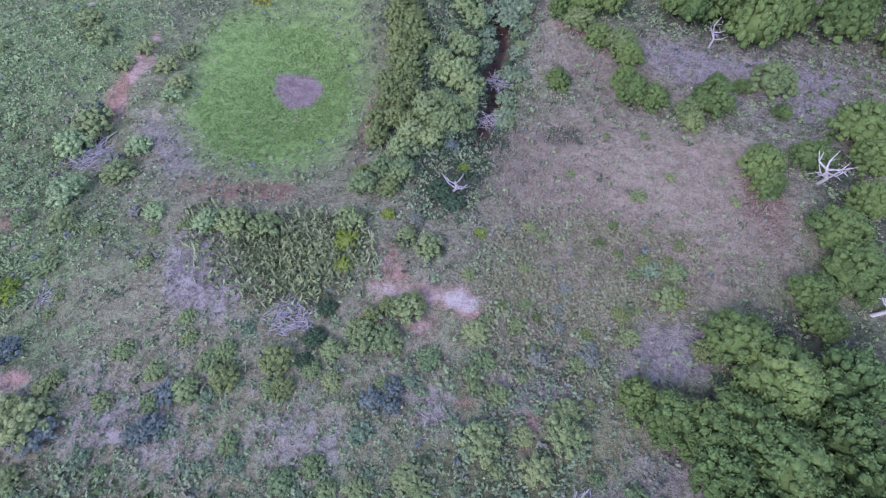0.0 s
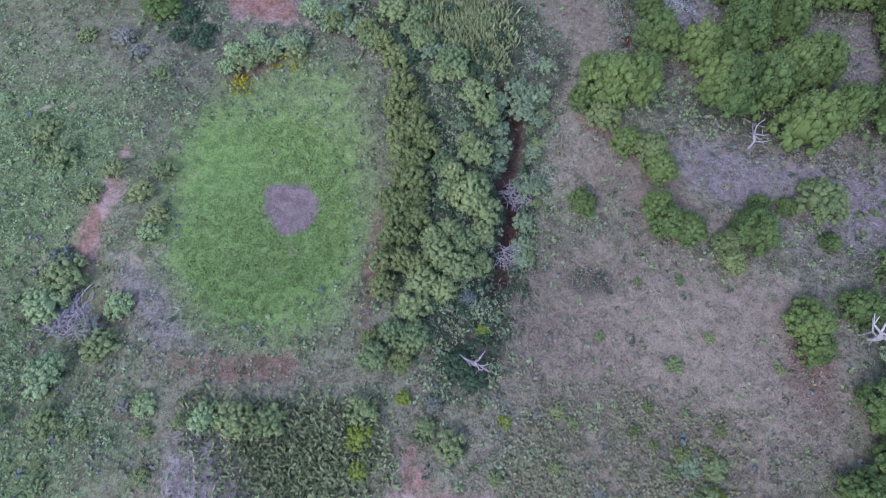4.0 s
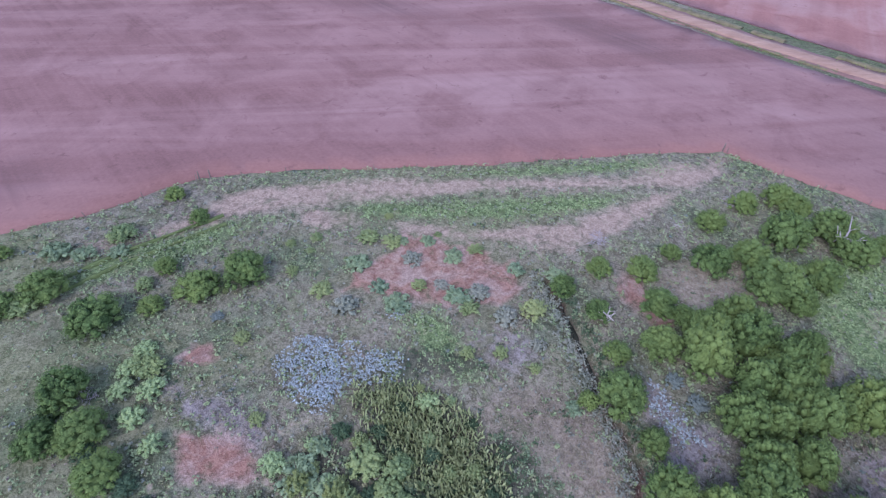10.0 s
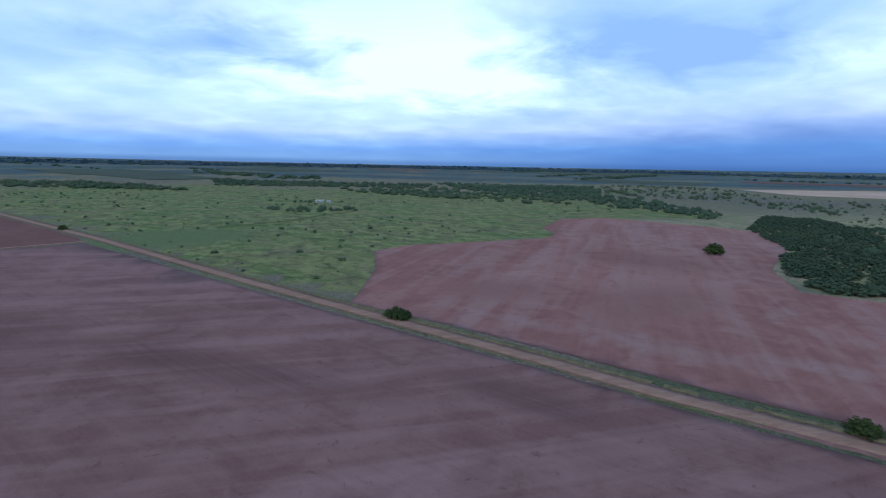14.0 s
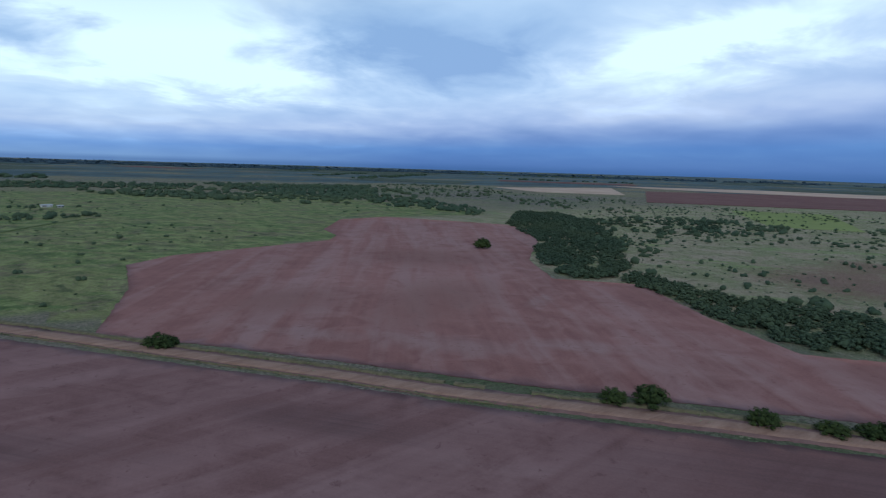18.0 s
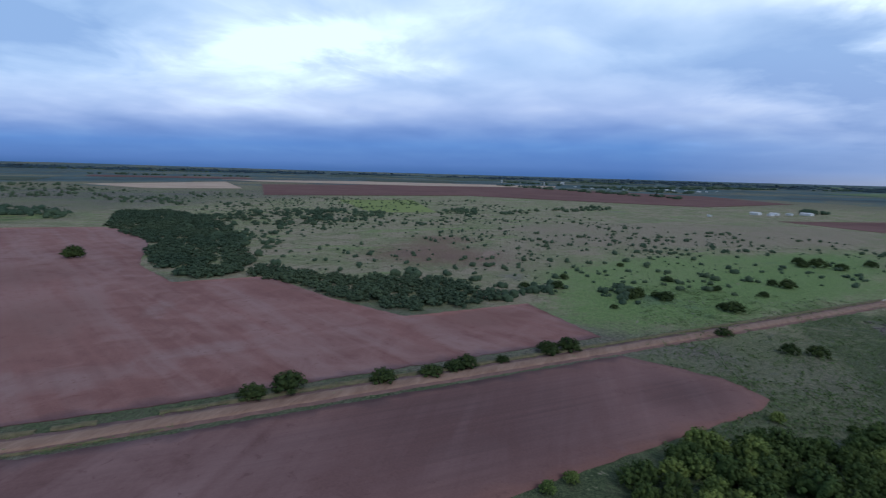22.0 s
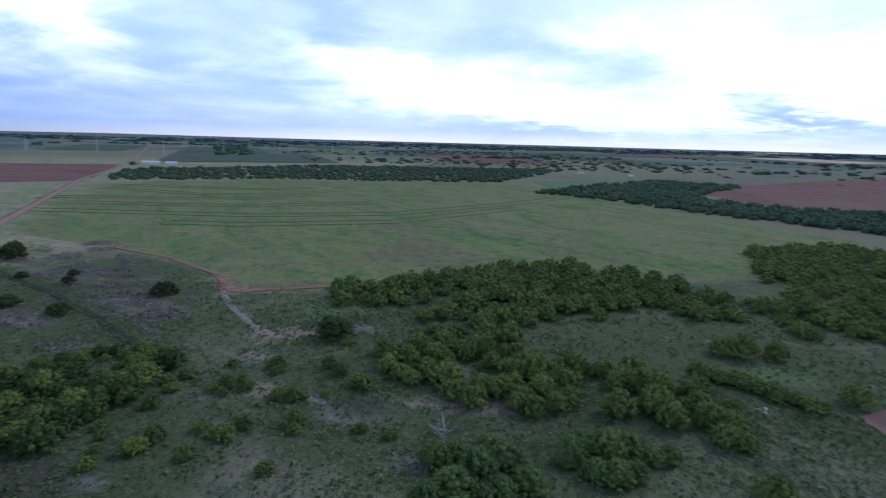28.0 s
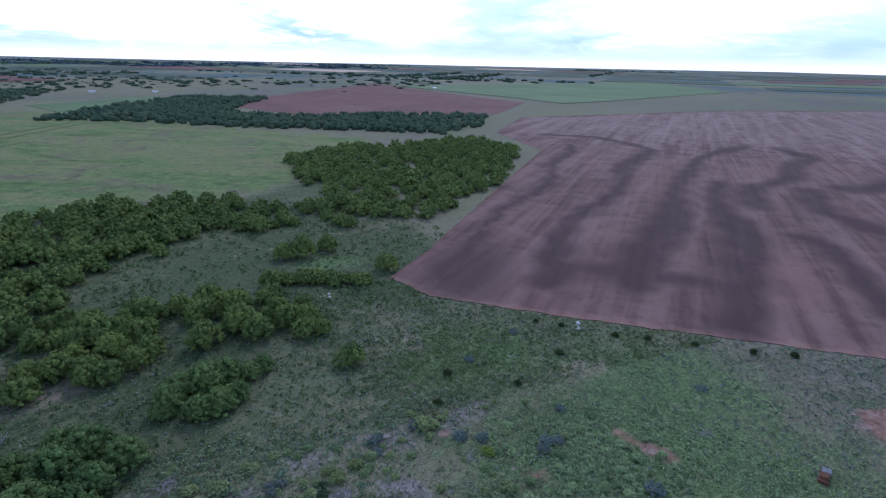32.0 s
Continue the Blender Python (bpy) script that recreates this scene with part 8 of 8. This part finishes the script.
def stand_tank(x, y, r, h, label):
    """A small white tank on a post stand."""
    t = tagged(new("stand_tank"), label, "tank", "white tanks")
    bm = bmesh.new()
    bmesh.ops.create_uvsphere(bm, u_segments=18, v_segments=12, radius=r)
    for v in bm.verts:
        v.co.z *= 0.9
    part("tank", from_bm("tank", bm, WHITE_STEEL), t).matrix_basis = pose(0, 0, h)
    bm = bmesh.new()
    bmesh.ops.create_cone(bm, cap_ends=True, segments=10, radius1=r * 0.35, radius2=r * 0.25, depth=h)
    part("post", from_bm("tank_post", bm, CONCRETE), t).matrix_basis = pose(0, 0, h / 2)
    bm = bmesh.new()
    bmesh.ops.create_cone(bm, cap_ends=True, segments=12, radius1=r * 1.3, radius2=r * 1.2, depth=0.15)
    part("base", from_bm("tank_base", bm, CONCRETE), t).matrix_basis = pose(0, 0, 0.07)
    t.matrix_basis = pose(x, y, float(land_z(x, y)))


stand_tank(-68.9, -76.7, 0.45, 1.3, "small white round tank on a concrete post")
stand_tank(-19.4, -113.9, 0.35, 1.0, "small white wellhead tank on bare ground")


# ---- farm buildings ----
def barn(x, y, length, width, height, turn, wall, roof, label, category="barn"):
    b = tagged(new("barn"), label, category, "farm buildings")
    bm = bmesh.new()
    hl, hw, top = length / 2, width / 2, height * 1.35
    corner = [(-hl, -hw), (hl, -hw), (hl, hw), (-hl, hw)]
    low = [bm.verts.new((cx, cy, -0.3)) for cx, cy in corner]
    up = [bm.verts.new((cx, cy, height)) for cx, cy in corner]
    ridge = [bm.verts.new((-hl, 0, top)), bm.verts.new((hl, 0, top))]
    bm.faces.new((low[0], low[1], up[1], up[0]))
    bm.faces.new((low[2], low[3], up[3], up[2]))
    bm.faces.new((low[1], low[2], up[2], ridge[1], up[1]))
    bm.faces.new((low[3], low[0], up[0], ridge[0], up[3]))
    part("wall", from_bm("barn_wall", bm, wall), b)
    slope = math.hypot(hw + 0.5, (top - height) * (hw + 0.5) / hw)
    pitch = math.degrees(math.atan2(top - height, hw))
    for side in (-1, 1):
        r = part("roof", box_mesh("barn_roof", (length + 1.2, slope, 0.18), roof, 0.03), b)
        r.matrix_basis = pose(0, side * (hw + 0.5) / 2, (top + height) / 2 - 0.05, -side * pitch, 0, 0)
    d = part("door", box_mesh("barn_door", (length * 0.2, 0.15, height * 0.75), GREY_ROOF, 0.02), b)
    d.matrix_basis = pose(length * 0.1, -hw - 0.06, height * 0.37)
    part("handle", box_mesh("door_handle", (0.12, 0.12, 0.4), GLASS_DARK, 0.02), d).matrix_basis = pose(length * 0.07, -0.1, 0)
    for k in (-0.32, -0.12, 0.36):
        w = part("window", box_mesh("barn_window", (1.4, 0.12, 1.2), GLASS_DARK, 0.02), b)
        w.matrix_basis = pose(length * k, -hw - 0.05, height * 0.6)
        part("sill", box_mesh("window_sill", (1.7, 0.25, 0.1), GREY_ROOF, 0.02), w).matrix_basis = pose(0, -0.05, -0.66)
    b.matrix_basis = pose(x, y, float(land_z(x, y)), 0, 0, turn)


for bx, by, bl, bw, bh, bt, roof in ((998, -203, 26, 14, 6, 40, WHITE_STEEL), (1012, -234, 22, 12, 5, 40, WHITE_STEEL), (985, -222, 16, 10, 5, 130, GREY_ROOF), (1035, -286, 30, 14, 6, 40, WHITE_STEEL), (1022, -258, 14, 9, 4, 40, GREY_ROOF), (899, -120, 9, 6, 3.5, 40, WHITE_STEEL),
                                    (866, -672, 46, 16, 8, 51, WHITE_STEEL), (843, -696, 30, 14, 7, 51, WHITE_STEEL), (165, -1034, 17, 9, 3.5, 10, WHITE_STEEL), (74, -1036, 14, 8, 3.5, 5, WHITE_STEEL), (-480, -1150, 16, 9, 4, 20, WHITE_STEEL)):
    barn(bx, by, bl * 0.6, bw * 0.6, bh * 0.6, bt, WHITE_STEEL, roof, "distant white metal farm shed with a pitched roof")
barn(-52, 750, 10, 6, 2.4, 15, CONCRETE, GREY_ROOF, "distant pale farmhouse among dark trees", "house")
barn(-39, 744, 5, 4, 2.0, 15, CONCRETE, GREY_ROOF, "small pale outbuilding beside a farmhouse", "shed")
far_woods("farm_trees", [[(-90, 735), (-62, 735), (-62, 765), (-90, 765)], [(-30, 740), (-16, 740), (-16, 760), (-30, 760)], [(-110, 628), (-60, 600), (0, 620), (0, 650), (-70, 630), (-100, 650)]], 12, 5, 11, "dark trees round a distant farmhouse", 45)
far_woods("farm_trees", [[(1040, -300), (1090, -340), (1110, -310), (1060, -270)], [(870, -640), (905, -655), (900, -665), (868, -655)]], 16, 10, 16, "dark trees beside distant farm sheds", 46)
rng_town = np.random.default_rng(77)
for k in range(16):
    barn(2100 + rng_town.uniform(-60, 120), 180 - k * 33 + rng_town.uniform(-12, 12), rng_town.uniform(7, 12), rng_town.uniform(5, 8), rng_town.uniform(2.2, 3.2), rng_town.uniform(0, 180), WHITE_STEEL, WHITE_STEEL if k % 3 else GREY_ROOF, "tiny pale house of a distant town", "house")


def silo(x, y, r, h):
    s = tagged(new("grain_silo"), "distant white round grain silo with a cone roof", "silo", "silos")
    bm = bmesh.new()
    bmesh.ops.create_cone(bm, cap_ends=True, segments=20, radius1=r, radius2=r, depth=h, matrix=Matrix.Translation((0, 0, h / 2)))
    part("drum", from_bm("silo_drum", bm, WHITE_STEEL), s)
    bm = bmesh.new()
    bmesh.ops.create_cone(bm, cap_ends=True, segments=20, radius1=r * 1.06, radius2=r * 0.15, depth=r * 0.7, matrix=Matrix.Translation((0, 0, h + r * 0.35)))
    part("roof", from_bm("silo_roof", bm, GREY_ROOF), s)
    s.matrix_basis = pose(x, y, float(land_z(x, y)))


for sx, sy, sr, sh in ((2457, 254, 3, 12), (2466, 264, 3, 11), (2284, 316, 2.0, 12), (2453, 534, 2.4, 11)):
    silo(sx, sy, sr, sh)


def pylon(x, y, h, turn):
    """A lattice power mast: four legs, cross-bars and arms."""
    p = tagged(new("power_mast"), "distant grey lattice power mast", "mast", "power masts")
    for sx in (-1, 1):
        for sy in (-1, 1):
            v, f = tube([(sx * h * 0.07, sy * h * 0.07, -0.5), (sx * h * 0.025, sy * h * 0.025, h * 0.65), (sx * 0.2, sy * 0.2, h)], [0.28, 0.22, 0.16], 4)
            part("leg", mesh_from("mast_leg", v, [f], GREY_ROOF), p)
    for z, half in ((0.66, 0.2), (0.8, 0.17), (0.92, 0.12)):
        v, f = tube([(-half * h, 0, z * h), (0, 0, z * h + 0.8), (half * h, 0, z * h)], [0.12, 0.3, 0.12], 4)
        part("arm", mesh_from("mast_arm", v, [f], GREY_ROOF), p)
    for k in range(5):
        z0, z1 = h * (0.08 + 0.12 * k), h * (0.2 + 0.12 * k)
        w0, w1 = h * 0.07 * (1 - z0 / h), h * 0.07 * (1 - z1 / h)
        v, f = joined([tube([(-w0, -w0, z0), (w1, -w1, z1)], [0.12, 0.12], 4), tube([(w0, w0, z0), (-w1, w1, z1)], [0.12, 0.12], 4)])
        part("brace", mesh_from("mast_brace", v, [f], GREY_ROOF), p)
    p.matrix_basis = pose(x, y, float(land_z(x, y)), 0, 0, turn)


for px, py in ((1135, -1113), (1240, -1010), (1345, -905), (1450, -800), (1030, -1215), (925, -1320), (1559, -700)):
    pylon(px, py, 34, 45)

# culvert bridge where the creek passes under the road
bridge = tagged(new("culvert_bridge"), "pale concrete culvert bridge on the dirt road", "bridge")
part("deck", box_mesh("bridge_deck", (12, 7, 0.5), ROAD_DIRT, 0.05), bridge).matrix_basis = pose(0, 0, 0.05)
for side in (-1, 1):
    part("parapet", box_mesh("bridge_parapet", (7, 0.3, 0.7), CONCRETE, 0.05), bridge).matrix_basis = pose(0, side * 3.3, 0.45)
bridge.matrix_basis = pose(308.3, -116.5, 0.0, 0, 0, -42)
